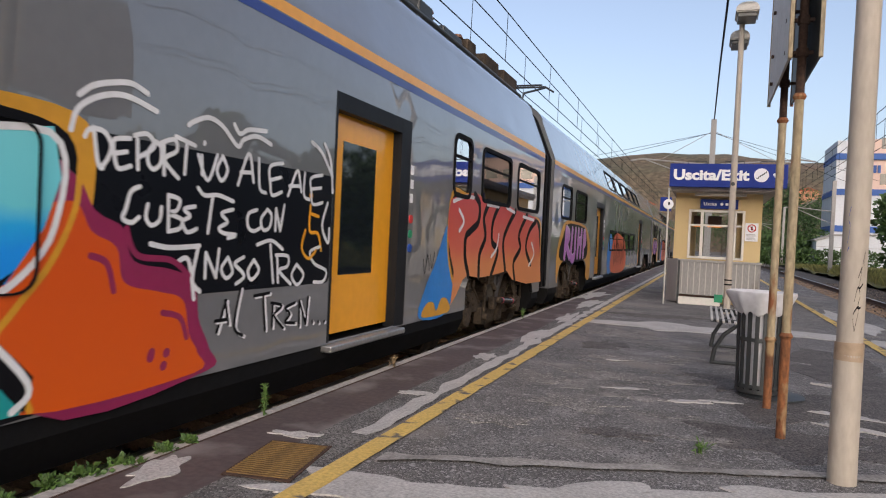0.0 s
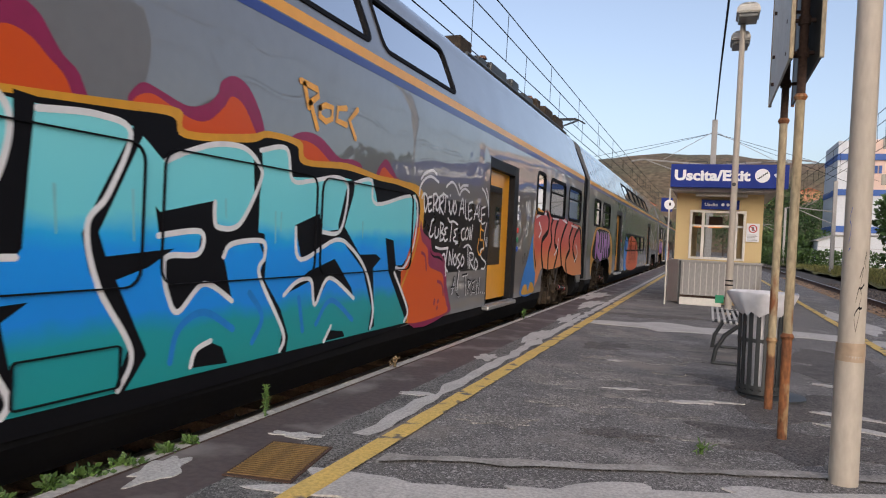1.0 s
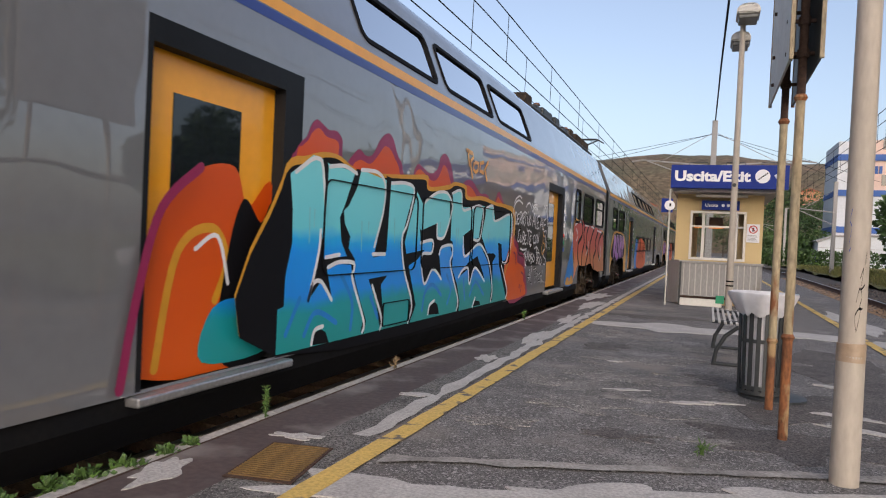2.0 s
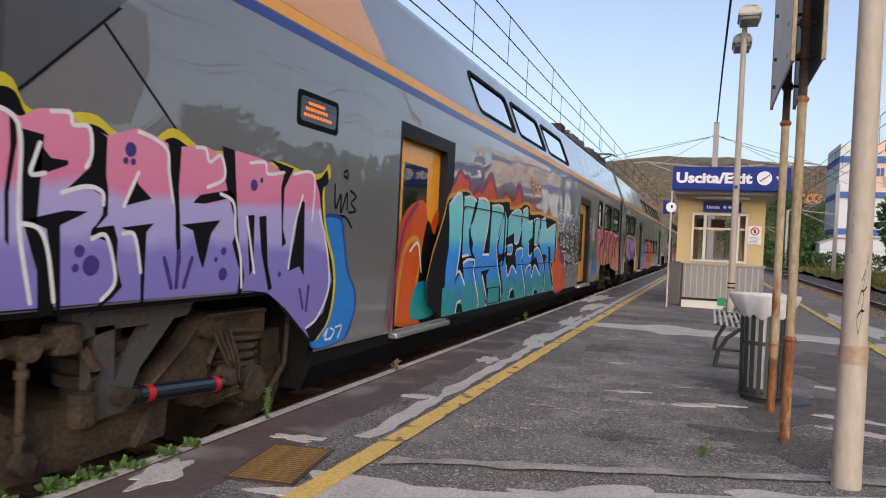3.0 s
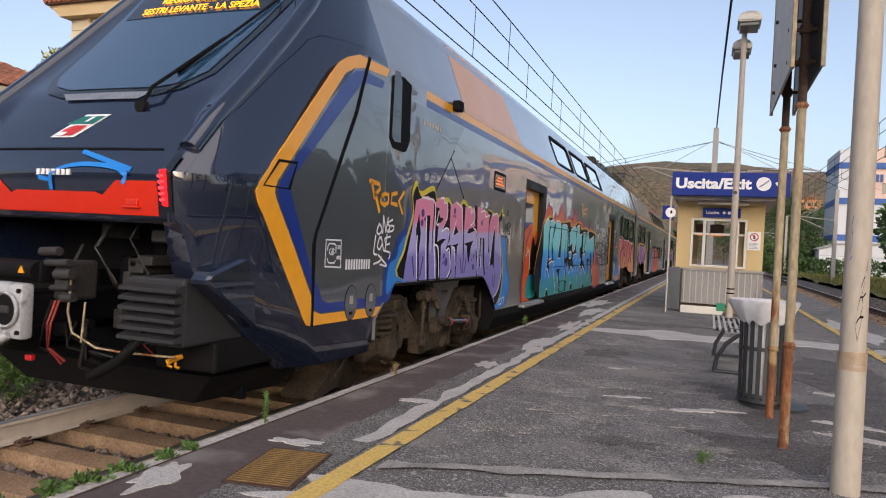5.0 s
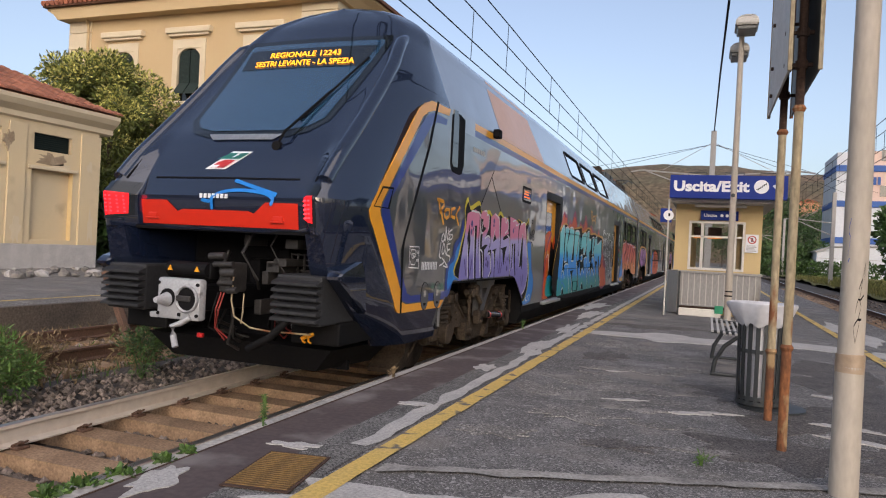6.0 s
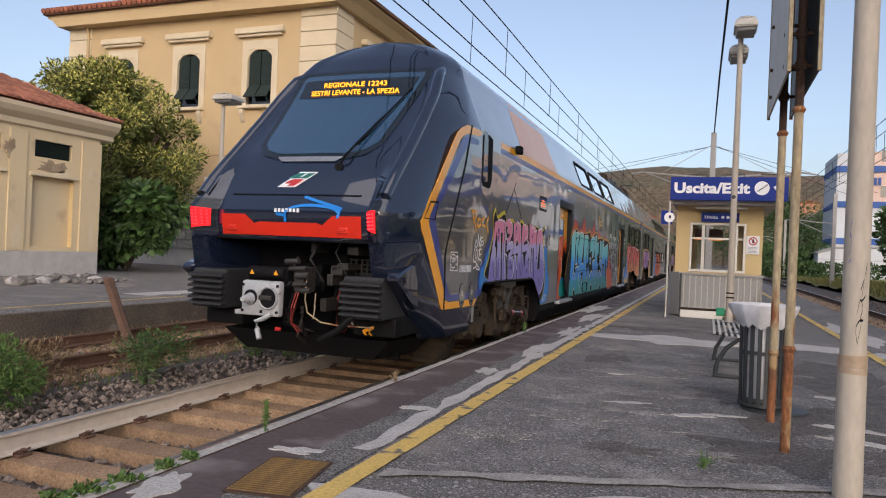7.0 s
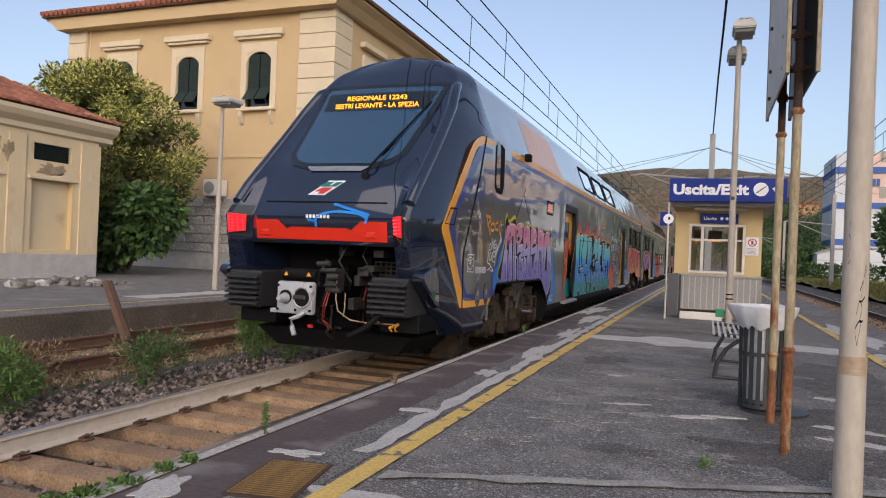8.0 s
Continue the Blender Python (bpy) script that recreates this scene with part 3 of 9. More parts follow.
setting("trackbed_shoulder", sheet(BM(), -6.9, -5.15, -25, 160, -0.6, 8, 300, 0.05, 1.1, 5), M_BALLAST_SOIL, "raised ballast shoulder between the tracks")

# ---- hills ----
def hill(name, x0, x1, y, height, seed, mat, label, depth=260, rough=0.25):
    bm = BM()
    nx, ny = 90, 22
    rows = []
    for j in range(ny + 1):
        row = []
        for i in range(nx + 1):
            x = x0 + (x1 - x0) * i / nx
            s = i / nx
            h = height(s) * (1 + rough * 0.25 * noise.noise((s * 9, seed, 0)) + rough * 0.12 * noise.noise((s * 40, seed, 2)))
            k = j / ny
            z = h * math.sin(min(k * 1.25, 1) * math.pi / 2) + 3.5 * noise.noise((x * 0.03, k * 9, seed)) * k
            row.append(bm.verts.new((x, y + depth * k, z - 1.5)))
        rows.append(row)
    for j in range(ny):
        for i in range(nx):
            bm.faces.new((rows[j][i], rows[j][i + 1], rows[j + 1][i + 1], rows[j + 1][i]))
    return setting(name, bm, mat, label, 80)


hill("hill_backdrop", -500, 420, 480, lambda s: 52 + 26 * math.sin(2.4 * s + 0.3) - 8 * math.sin(9 * s), 3, M_HILL, "wooded hillside behind the station")
hill("hill_backdrop_near", 30, 260, 250, lambda s: 20 + 16 * math.sin(3 * s + 0.2), 7, M_HILL, "nearer wooded slope beyond the far track", 150)
hill("hill_backdrop_behind", -900, 900, -500, lambda s: 60 + 30 * math.sin(5 * s), 11, M_HILL, "wooded hills behind the viewer", -200)
hill("hill_backdrop_seaward", 300, 320, -300, lambda s: 25, 12, M_HILL, "distant wooded rise", 900)


# ---- the train: cars built about the track's centre line; U runs along the track, Z is height over the platform ----
U0 = 7.0


def tpart(name, bm, mat, parent, label="", smooth=None):
    bmesh.ops.translate(bm, verts=bm.verts, vec=(0, -U0, -RAILTOP))
    return part(name, bm, mat, parent, label, smooth)


def text_mesh(body, size, bold=0.0, extrude=0.002, align="LEFT", spacing=1.0):
    c = bpy.data.curves.new("writing", "FONT")
    c.body, c.size, c.offset, c.extrude, c.align_x, c.space_character = body, size, bold, extrude, align, spacing
    c.resolution_u = 3
    o = bpy.data.objects.new("writing", c)
    scene.collection.objects.link(o)
    me = bpy.data.meshes.new_from_object(o.evaluated_get(bpy.context.evaluated_depsgraph_get()))
    bpy.data.objects.remove(o)
    bpy.data.curves.remove(c)
    return me


def lettering(name, body, size, mat, parent, m, bold=0.0, label="", align="LEFT", width=None, extrude=0.002, spacing=1.0):
    me = text_mesh(body, size, bold, extrude, align, spacing)
    if width:
        xs = [v.co.x for v in me.vertices]
        me.transform(Matrix.Diagonal((width / (max(xs) - min(xs)), 1, 1, 1)))
    me.materials.clear()
    me.materials.append(mat)
    ob = new(name, me)
    ob.parent = parent
    ob.matrix_basis = m
    if label:
        ob["label"] = label
    return ob


SIDE = 1.4
SILL = 2.72


def slant_x(z):
    return 1.385 - (z - 2.78) * 0.4


def section(z):
    """Half-width of the body at height z."""
    if z <= SILL:
        return SIDE
    if z <= 2.78:
        return SIDE - 0.25 * (z - SILL)
    if z <= 3.42:
        return slant_x(z)
    k = min((z - 3.42) / 0.51, 1)
    return 1.129 * math.sqrt(max(1 - k ** 1.9, 0))


def grid_wall(bm, us, zs, at, holes):
    """Quads over a (u, z) grid, left open inside the holes (u0, u1, z0, z1)."""
    us, zs = sorted({round(u, 4) for u in us}), sorted({round(z, 4) for z in zs})
    vs = {}
    for a, b in zip(us, us[1:]):
        for c, d in zip(zs, zs[1:]):
            mu, mz = (a + b) / 2, (c + d) / 2
            if any(h[0] < mu < h[1] and h[2] < mz < h[3] for h in holes):
                continue
            q = []
            for k in ((a, c), (b, c), (b, d), (a, d)):
                if k not in vs:
                    vs[k] = bm.verts.new(at(*k))
                q.append(vs[k])
            bm.faces.new(q)


def bogie_parts(car, uc, trailer=False):
    """One bogie: arched side frames, wheels, axle boxes with rubber springs, dampers, rods and hoses."""
    half = 1.32
    outline = [(-1.57, 0.42), (-1.57, 0.6), (-0.93, 0.6), (-0.84, 0.56), (-0.72, 0.44), (-0.42, 0.22), (0.42, 0.22), (0.72, 0.44), (0.84, 0.56), (0.93, 0.6), (1.57, 0.6), (1.57, 0.42),
               (1.2, 0.45), (1.04, 0.4), (0.97, 0.28), (0.98, 0.07), (0.92, 0.02), (0.82, 0.03), (0.78, 0.12), (0.5, 0.1), (0.32, -0.1), (-0.32, -0.1), (-0.5, 0.1), (-0.78, 0.12), (-0.82, 0.03), (-0.92, 0.02), (-0.98, 0.07), (-0.97, 0.28), (-1.04, 0.4), (-1.2, 0.45)]
    for s in (-1, 1):
        bm = BM()
        prism(bm, [(uc + u, z) for u, z in outline], "x", s * 1.12 - 0.06, s * 1.12 + 0.06)
        x = s * 1.185
        for e in (-1, 1):
            tube(bm, [(x, uc + e * u, z) for u, z in ((1.56, 0.585), (0.94, 0.585), (0.85, 0.55), (0.73, 0.43), (0.44, 0.215))], 0.018, 6)
            tube(bm, [(x, uc + e * u, z) for u, z in ((1.5, 0.44), (1.2, 0.465), (1.03, 0.41), (0.955, 0.28), (0.965, 0.09))], 0.02, 6)
            cyl(bm, (x - s * 0.1, uc + e * 0.9, 0.515), (x + s * 0.05, uc + e * 0.9, 0.515), 0.06, n=16)
            box(bm, min(x - s * 0.08, x + s * 0.03), max(x - s * 0.08, x + s * 0.03), uc + e * 0.98 - 0.1, uc + e * 0.98 + 0.1, 0.45, 0.56, 0.02)
            prism(bm, [(uc + e * 0.54, 0.16), (uc + e * 0.5, 0.17), (uc + e * 0.3, -0.09), (uc + e * 0.52, -0.07)], "x", x - 0.05, x + 0.06)
            for k in range(3):
                cyl(bm, (x - s * 0.01, uc + e * (0.8 - 0.03 * k), 0.4 - 0.09 * k), (x + s * 0.012, uc + e * (0.8 - 0.03 * k), 0.4 - 0.09 * k), 0.016, n=8)
        tpart("bogie_frame", bm, M_BOGIE, car, "rusty brown arched bogie side frame", 35)
    tpart("bolster", box(BM(), -1.05, 1.05, uc - 0.22, uc + 0.22, -0.02, 0.2, 0.03), M_BOGIE, car, "brown cross beam of the bogie")
    for o in (-half, half):
        for s in (-1, 1):
            bm = BM()
            cyl(bm, (s * 0.93, uc + o, 0.1), (s * 1.2, uc + o, 0.1), 0.155, n=24)
            cyl(bm, (s * 1.2, uc + o, 0.1), (s * 1.3, uc + o, 0.1), 0.135, 0.125, n=24)
            cyl(bm, (s * 1.3, uc + o, 0.1), (s * 1.31, uc + o, 0.1), 0.115, 0.105, n=24)
            box(bm, s * 1.1 - 0.11, s * 1.1 + 0.11, uc + o - 0.3, uc + o + 0.2, 0.02, 0.2, 0.03)
            box(bm, s * 1.1 - 0.06, s * 1.1 + 0.06, uc + o - 0.33, uc + o - 0.14, -0.03, 0.12, 0.03)
            for k in range(6):
                a = k * math.pi / 3 + 0.3
                cyl(bm, (s * 1.2, uc + o + 0.15 * math.cos(a), 0.1 + 0.15 * math.sin(a)), (s * 1.24, uc + o + 0.15 * math.cos(a), 0.1 + 0.15 * math.sin(a)), 0.018, n=8)
            tpart("axle_box", bm, M_BOGIE, car, "dusty brown axle box with a round cover", 40)
            bm = BM()
            for k in range(3):
                z = 0.235 + k * 0.062
                tube(bm, [(s * 1.1 + 0.15 * math.cos(q * math.pi / 8), uc + o + 0.15 * math.sin(q * math.pi / 8), z) for q in range(17)], 0.027, 8)
            cyl(bm, (s * 1.1, uc + o, 0.19), (s * 1.1, uc + o, 0.42), 0.125, n=18)
            cyl(bm, (s * 1.1, uc + o, 0.41), (s * 1.1, uc + o, 0.44), 0.2, n=20)
            tpart("axle_spring", bm, M_RUBBER, car, "dusty rubber axle spring rings", 50)
        bm = BM()
        for s in (-1, 1):
            cyl(bm, (s * 0.685, 0, 0), (s * 0.82, 0, 0), 0.46, n=36)
            cyl(bm, (s * 0.66, 0, 0), (s * 0.69, 0, 0), 0.485, n=36)
        cyl(bm, (-0.7, 0, 0), (0.7, 0, 0), 0.085, n=14)
        for s in (-1, 1):
            for k in range(6):
                a = k * math.pi / 3
                cyl(bm, (s * 0.815, 0.2 * math.cos(a), 0.2 * math.sin(a)), (s * 0.83, 0.2 * math.cos(a), 0.2 * math.sin(a)), 0.03, n=8)
        w = part("wheelset", bm, M_BOGIE, car, "brown steel wheel pair", 35)
        w.location = (0, uc + o - U0, 0.46)
        WHEELS.append((w, uc + o - U0))
    for s in (-1, 1):
        # hanging bracket of the body, with its open web
        x0, x1 = sorted((s * 1.16, s * 1.26))
        bm = BM()
        prism(bm, [(uc - 0.17, 0.72), (uc + 0.72, 0.72), (uc + 0.66, 0.63), (uc + 0.4, 0.6), (uc + 0.1, 0.6), (uc - 0.17, 0.55)], "x", x0, x1)
        prism(bm, [(uc - 0.03, 0.62), (uc + 0.1, 0.62), (uc + 0.11, 0.3), (uc + 0.2, 0.14), (uc - 0.02, 0.13)], "x", x0, x1)
        prism(bm, [(uc + 0.38, 0.62), (uc + 0.56, 0.62), (uc + 0.3, 0.36), (uc + 0.2, 0.16), (uc + 0.1, 0.3)], "x", x0 + 0.01, x1 - 0.01)
        tpart("body_bracket", bm, M_BRACKET, car, "dark grey hanging body bracket", 35)
        bm = BM()
        box(bm, s * 1.27 - 0.05, s * 1.27 + 0.05, uc - 0.16, uc - 0.04, 0.12, 0.3, 0.02)
        tube(bm, [(s * 1.27, uc - 0.06, 0.28), (s * 1.28, uc - 0.03, 0.4), (s * 1.25, uc - 0.1, 0.52)], 0.03, 8)
        box(bm, s * 1.24 - 0.08, s * 1.24 + 0.06, uc - 0.28, uc - 0.12, 0.5, 0.66, 0.03)
        for z in (0.16, 0.26):
            cyl(bm, (s * 1.27, uc - 0.1, z), (s * 1.335, uc - 0.1, z), 0.02, n=8)
        tpart("link_block", bm, M_BOGIE, car, "rusty link block", 40)
        bm = BM()
        cyl(bm, (s * 1.25, uc - 0.43, 0.02), (s * 1.25, uc - 0.43, 0.56), 0.021, n=10)
        for z, r in ((0.03, 0.052), (0.56, 0.06)):
            cyl(bm, (s * 1.2, uc - 0.43, z), (s * 1.31, uc - 0.43, z), r, n=14)
        for z in (0.44, 0.14):
            cyl(bm, (s * 1.25, uc - 0.43, z - 0.02), (s * 1.25, uc - 0.43, z + 0.02), 0.034, n=10)
        cyl(bm, (s * 1.25, uc - 0.55, 0.57), (s * 1.25, uc - 0.2, 0.58), 0.045, n=12)
        tpart("sway_rod", bm, M_BOGIE, car, "rusty upright rod with jointed ends", 40)
        bm = BM()
        cyl(bm, (s * 1.29, uc + 0.24, 0.225), (s * 1.29, uc + 0.95, 0.165), 0.05, n=16)
        damper = tpart("yaw_damper", bm, M_DAMPER, car, "black oil damper with blue sheen", 40)
        bm = BM()
        for q in (0.29, 0.86):
            cyl(bm, (s * 1.29, uc + q, 0.2208 - 0.0845 * (q - 0.29)), (s * 1.29, uc + q + 0.05, 0.2166 - 0.0845 * (q - 0.29)), 0.0512, n=16)
        part("marking", shifted(bm), M_BTN_RED, damper, "red marking ring", 40)
        bm = BM()
        cyl(bm, (s * 1.29, uc + 0.12, 0.235), (s * 1.29, uc + 0.24, 0.225), 0.032, n=12)
        cyl(bm, (s * 1.24, uc + 0.13, 0.235), (s * 1.34, uc + 0.13, 0.235), 0.05, n=12)
        tpart("damper_end", bm, M_BOGIE, car, "", 40)
        bm = BM()
        cyl(bm, (s * 1.29, uc + 0.95, 0.165), (s * 1.29, uc + 1.08, 0.155), 0.034, n=12)
        box(bm, s * 1.24 - 0.07, s * 1.24 + 0.07, uc + 1.04, uc + 1.16, 0.06, 0.26, 0.03)
        tpart("damper_end", bm, M_BOGIE, car, "", 40)
        for k in range(4):
            tpart("brake_hose", tube(BM(), [(s * 1.27, uc + 0.9 + 0.05 * k, 0.5), (s * 1.3, uc + 1.0 + 0.04 * k, 0.3), (s * (1.29 + 0.015 * k), uc + 1.12, 0.18 - 0.03 * k), (s * 1.24, uc + 0.98, 0.1 - 0.02 * k)], 0.012, 6), M_BOGIE, car, "dusty brake hose", 60)
        bm = BM()
        for k in range(3):
            cyl(bm, (s * 1.02, uc + 0.18, 0.28 + 0.09 * k), (s * 1.02, uc + 0.18, 0.34 + 0.09 * k), 0.19, n=18)
        cyl(bm, (s * 1.02, uc + 0.18, 0.2), (s * 1.02, uc + 0.18, 0.7), 0.15, n=18)
        tpart("air_spring", bm, M_RUBBER, car, "black air spring", 40)
        for o in (-2.05, 1.78):
            bm = BM()
            prism(bm, [(uc + o - 0.12, 0.42), (uc + o + 0.2, 0.42), (uc + o + 0.17, 0.05), (uc + o + 0.02, -0.18), (uc + o - 0.4, -0.24), (uc + o - 0.42, -0.19), (uc + o - 0.16, -0.05)], "x", s * 0.95 - 0.16, s * 0.95 + 0.16)
            tpart("rail_guard", bm, M_BOGIE, car, "brown curved rail guard", 50)
            tpart("sand_pipe", tube(BM(), [(s * 1.18, uc + o + 0.1, 0.5), (s * 1.2, uc + o + 0.04, 0.15), (s * 1.1, uc + o - 0.06, -0.1), (s * 0.9, uc + o - 0.14, -0.22)], 0.022, 6), M_BOGIE, car, "", 50)


def rounded(u0, u1, z0, z1, r, n=4):
    out = []
    for cu, cz, a0 in ((u1 - r, z1 - r, 0), (u0 + r, z1 - r, 90), (u0 + r, z0 + r, 180), (u1 - r, z0 + r, 270)):
        for k in range(n + 1):
            a = radians(a0 + 90 * k / n)
            out.append((cu + r * math.cos(a), cz + r * math.sin(a)))
    return out


def frame_ring(bm, u0, u1, z0, z1, r, w, at, lift=0.012):
    """A rounded rubber gasket round an opening; at(u, z, out) gives the place on the wall."""
    a, b = rounded(u0 - w, u1 + w, z0 - w, z1 + w, r + w), rounded(u0 + w * 0.35, u1 - w * 0.35, z0 + w * 0.35, z1 - w * 0.35, r)
    A = [bm.verts.new(at(u, z, 0.0)) for u, z in a]
    A2 = [bm.verts.new(at(u, z, lift)) for u, z in a]
    B2 = [bm.verts.new(at(u, z, lift)) for u, z in b]
    B = [bm.verts.new(at(u, z, -0.03)) for u, z in b]
    n = len(a)
    for P, Q in ((A, A2), (A2, B2), (B2, B)):
        for i in range(n):
            bm.faces.new((P[i], P[(i + 1) % n], Q[(i + 1) % n], Q[i]))


def side_at(s):
    return lambda u, z, out=0.0: (s * (SIDE + out), u, z)


def slant_at(s):
    return lambda u, z, out=0.0: (s * (slant_x(z) + out * 0.93), u, z + out * 0.37)


def car_body(car, u0, u1, doors, low_windows, up_windows, bogies, mat):
    """Shell of one double-deck car with real openings for doors and windows."""
    holes = [(a, b, 0.27, 2.16) for a, b in doors] + [(a, b, c, d) for a, b, c, d in low_windows]
    cuts = [(c - 1.75 if c - u0 > 2.3 else u0 - 0.2, c + 1.9) for c in bogies]
    holes += [(a, b, 0.0, 0.75) for a, b in cuts]
    uph = [(a, b, 2.83, 3.33) for a, b in up_windows]
    ub = [u0, u1] + [h for q in holes + uph for h in q[:2]]
    ub += [u0 + (u1 - u0) * k / 12 for k in range(13)]
    ub = [u for u in ub if u0 <= u <= u1]
    zb = [0.25, 0.75, SILL] + [h for q in holes for h in q[2:] if h > 0.25]
    bm = BM()
    for s in (-1, 1):
        grid_wall(bm, ub, zb, side_at(s), holes)
        grid_wall(bm, ub, [2.78, 2.83, 3.33, 3.42], slant_at(s), uph)
        for a, b in zip(sorted(set(ub)), sorted(set(ub))[1:]):
            bm.faces.new([bm.verts.new(p) for p in ((s * SIDE, a, SILL), (s * SIDE, b, SILL), (s * slant_x(2.78), b, 2.78), (s * slant_x(2.78), a, 2.78))])
        for a, b in cuts:
            if b <= u1 and a >= u0 - 0.21:
                arc = [(b - 0.72, 0.75), (b - 0.55, 0.72), (b - 0.33, 0.61), (b - 0.12, 0.46), (b, 0.3)]
                for p, q in zip(arc, arc[1:]):
                    bm.faces.new([bm.verts.new((s * SIDE, u, z)) for u, z in (p, (b, 0.75), q)])
                a2 = max(a, u0)
                if a2 == u0:
                    bm.faces.new([bm.verts.new((s * SIDE, u, z)) for u, z in ((a2, 0.43), (a2 + 0.36, 0.75), (a2, 0.75))])
                else:
                    bm.faces.new([bm.verts.new((s * SIDE, u, z)) for u, z in ((a2, 0.52), (a2 + 0.22, 0.75), (a2, 0.75))])
    zr = [3.42 + 0.51 * math.sin(k / 10 * math.pi / 2) for k in range(11)]
    for a, b in zip(zr, zr[1:]):
        for s in (-1, 1):
            bm.faces.new([bm.verts.new(p) for p in ((s * section(a), u0, a), (s * section(a), u1, a), (s * section(b), u1, b), (s * section(b), u0, b))])
    bmesh.ops.remove_doubles(bm, verts=bm.verts, dist=0.0008)
    # end walls
    for u in (u0 + 0.01, u1 - 0.01):
        zs = [0.25, SILL, 2.78, 3.42] + zr[2:-1:2]
        bm.faces.new([bm.verts.new((section(z), u, z)) for z in zs] + [bm.verts.new((-section(z), u, z)) for z in zs[::-1]])
    body = tpart("body", bm, mat, car, "", 28)
    # dim lining behind the windows, with the ceiling lights
    bm = BM()
    box(bm, -1.2, 1.2, u0 + 0.2, u1 - 0.2, 1.62, 1.68)
    box(bm, -0.9, 0.9, u0 + 0.2, u1 - 0.2, 3.5, 3.55)
    box(bm, -0.06, 0.06, u0 + 0.2, u1 - 0.2, 0.8, 3.5)
    tpart("inner_deck", bm, M_INTERIOR, car, "dim interior deck and ceiling")
    k, u = 0, u0 + 2.0
    while u < u1 - 1.5:
        if any(a - 0.5 < u < b + 0.5 for a, b in up_windows):
            tpart("ceiling_lamp", box(BM(), 0.5, 0.58, u, u + 0.45, 3.47, 3.49), M_LAMPWHITE, car, "lit white ceiling lamp")
        u += 0.75
    # skirt and bogie wells
    edges = [u0] + [e for c in cuts for e in c] + [u1]
    for a, b in zip(edges[::2], edges[1::2]):
        if b - a > 0.3:
            bm = BM()
            for s in (-1, 1):
                prism(bm, [(s * 1.375, 0.25), (s * 1.385, 0.14), (s * 1.3, -0.05), (s * 1.1, -0.05), (s * 1.1, 0.25)], "y", a, b)
            box(bm, -1.1, 1.1, a, b, -0.12, 0.24)
            tpart("underframe", bm, M_SKIRT, car, "black underframe skirt")
    for a, b in cuts:
        bm = BM()
        box(bm, -1.38, 1.38, max(a, u0), min(b, u1), 0.72, 0.745)
        for e in (max(a, u0) + 0.01, b - 0.03):
            if u0 < e < u1:
                box(bm, -1.37, 1.37, e, e + 0.02, 0.22, 0.74)
        tpart("bogie_well", bm, M_SKIRT, car, "dark bogie well")
    for s in (-1, 1):
        for a, b in up_windows:
            bm = BM()
            frame_ring(bm, a, b, 2.83, 3.33, 0.09, 0.035, slant_at(s))
            g = tpart("window_gasket", bm, M_BLACK, car, "black rubber window frame", 40)
            bm = BM()
            pts = rounded(a, b, 2.83, 3.33, 0.09)
            bm.faces.new([bm.verts.new(slant_at(s)(u, z, -0.012)) for u, z in pts])
            part("pane", shifted(bm), M_WINGLASS, g, "tinted glass")
        for a, b, c, d in low_windows:
            bm = BM()
            frame_ring(bm, a, b, c, d, 0.1, 0.04, side_at(s))
            g = tpart("window_gasket", bm, M_BLACK, car, "black rubber window frame", 40)
            bm = BM()
            bm.faces.new([bm.verts.new(side_at(s)(u, z, -0.012)) for u, z in rounded(a, b, c, d, 0.1)])
            part("pane", shifted(bm), M_WINGLASS, g, "tinted glass")
            bm = BM()
            box(bm, s * SIDE - 0.02 * s, s * SIDE + 0.006 * s, a + 0.03, b - 0.03, d - 0.24, d - 0.215)
            part("transom", shifted(bm), M_BLACK, g)
        for a, b in doors:
            train_door(car, s, a, b)
        # livery stripes
        bm = BM()
        for c, d in ((max(u0, 10.25) if u0 < 12 else u0 + 0.02, u1 - 0.02),):
            box(bm, s * (SIDE - 0.004), s * (SIDE + 0.002), c, d, 2.635, 2.718)
        tpart("orange_stripe", bm, M_TORANGE, car, "orange livery stripe")
        bm = BM()
        box(bm, s * (SIDE - 0.004), s * (SIDE + 0.002), c, d, 2.555, 2.625)
        tpart("blue_stripe", bm, M_TBLUE, car, "blue livery stripe")
    return body


def shifted(bm):
    bmesh.ops.translate(bm, verts=bm.verts, vec=(0, -U0, -RAILTOP))
    return bm


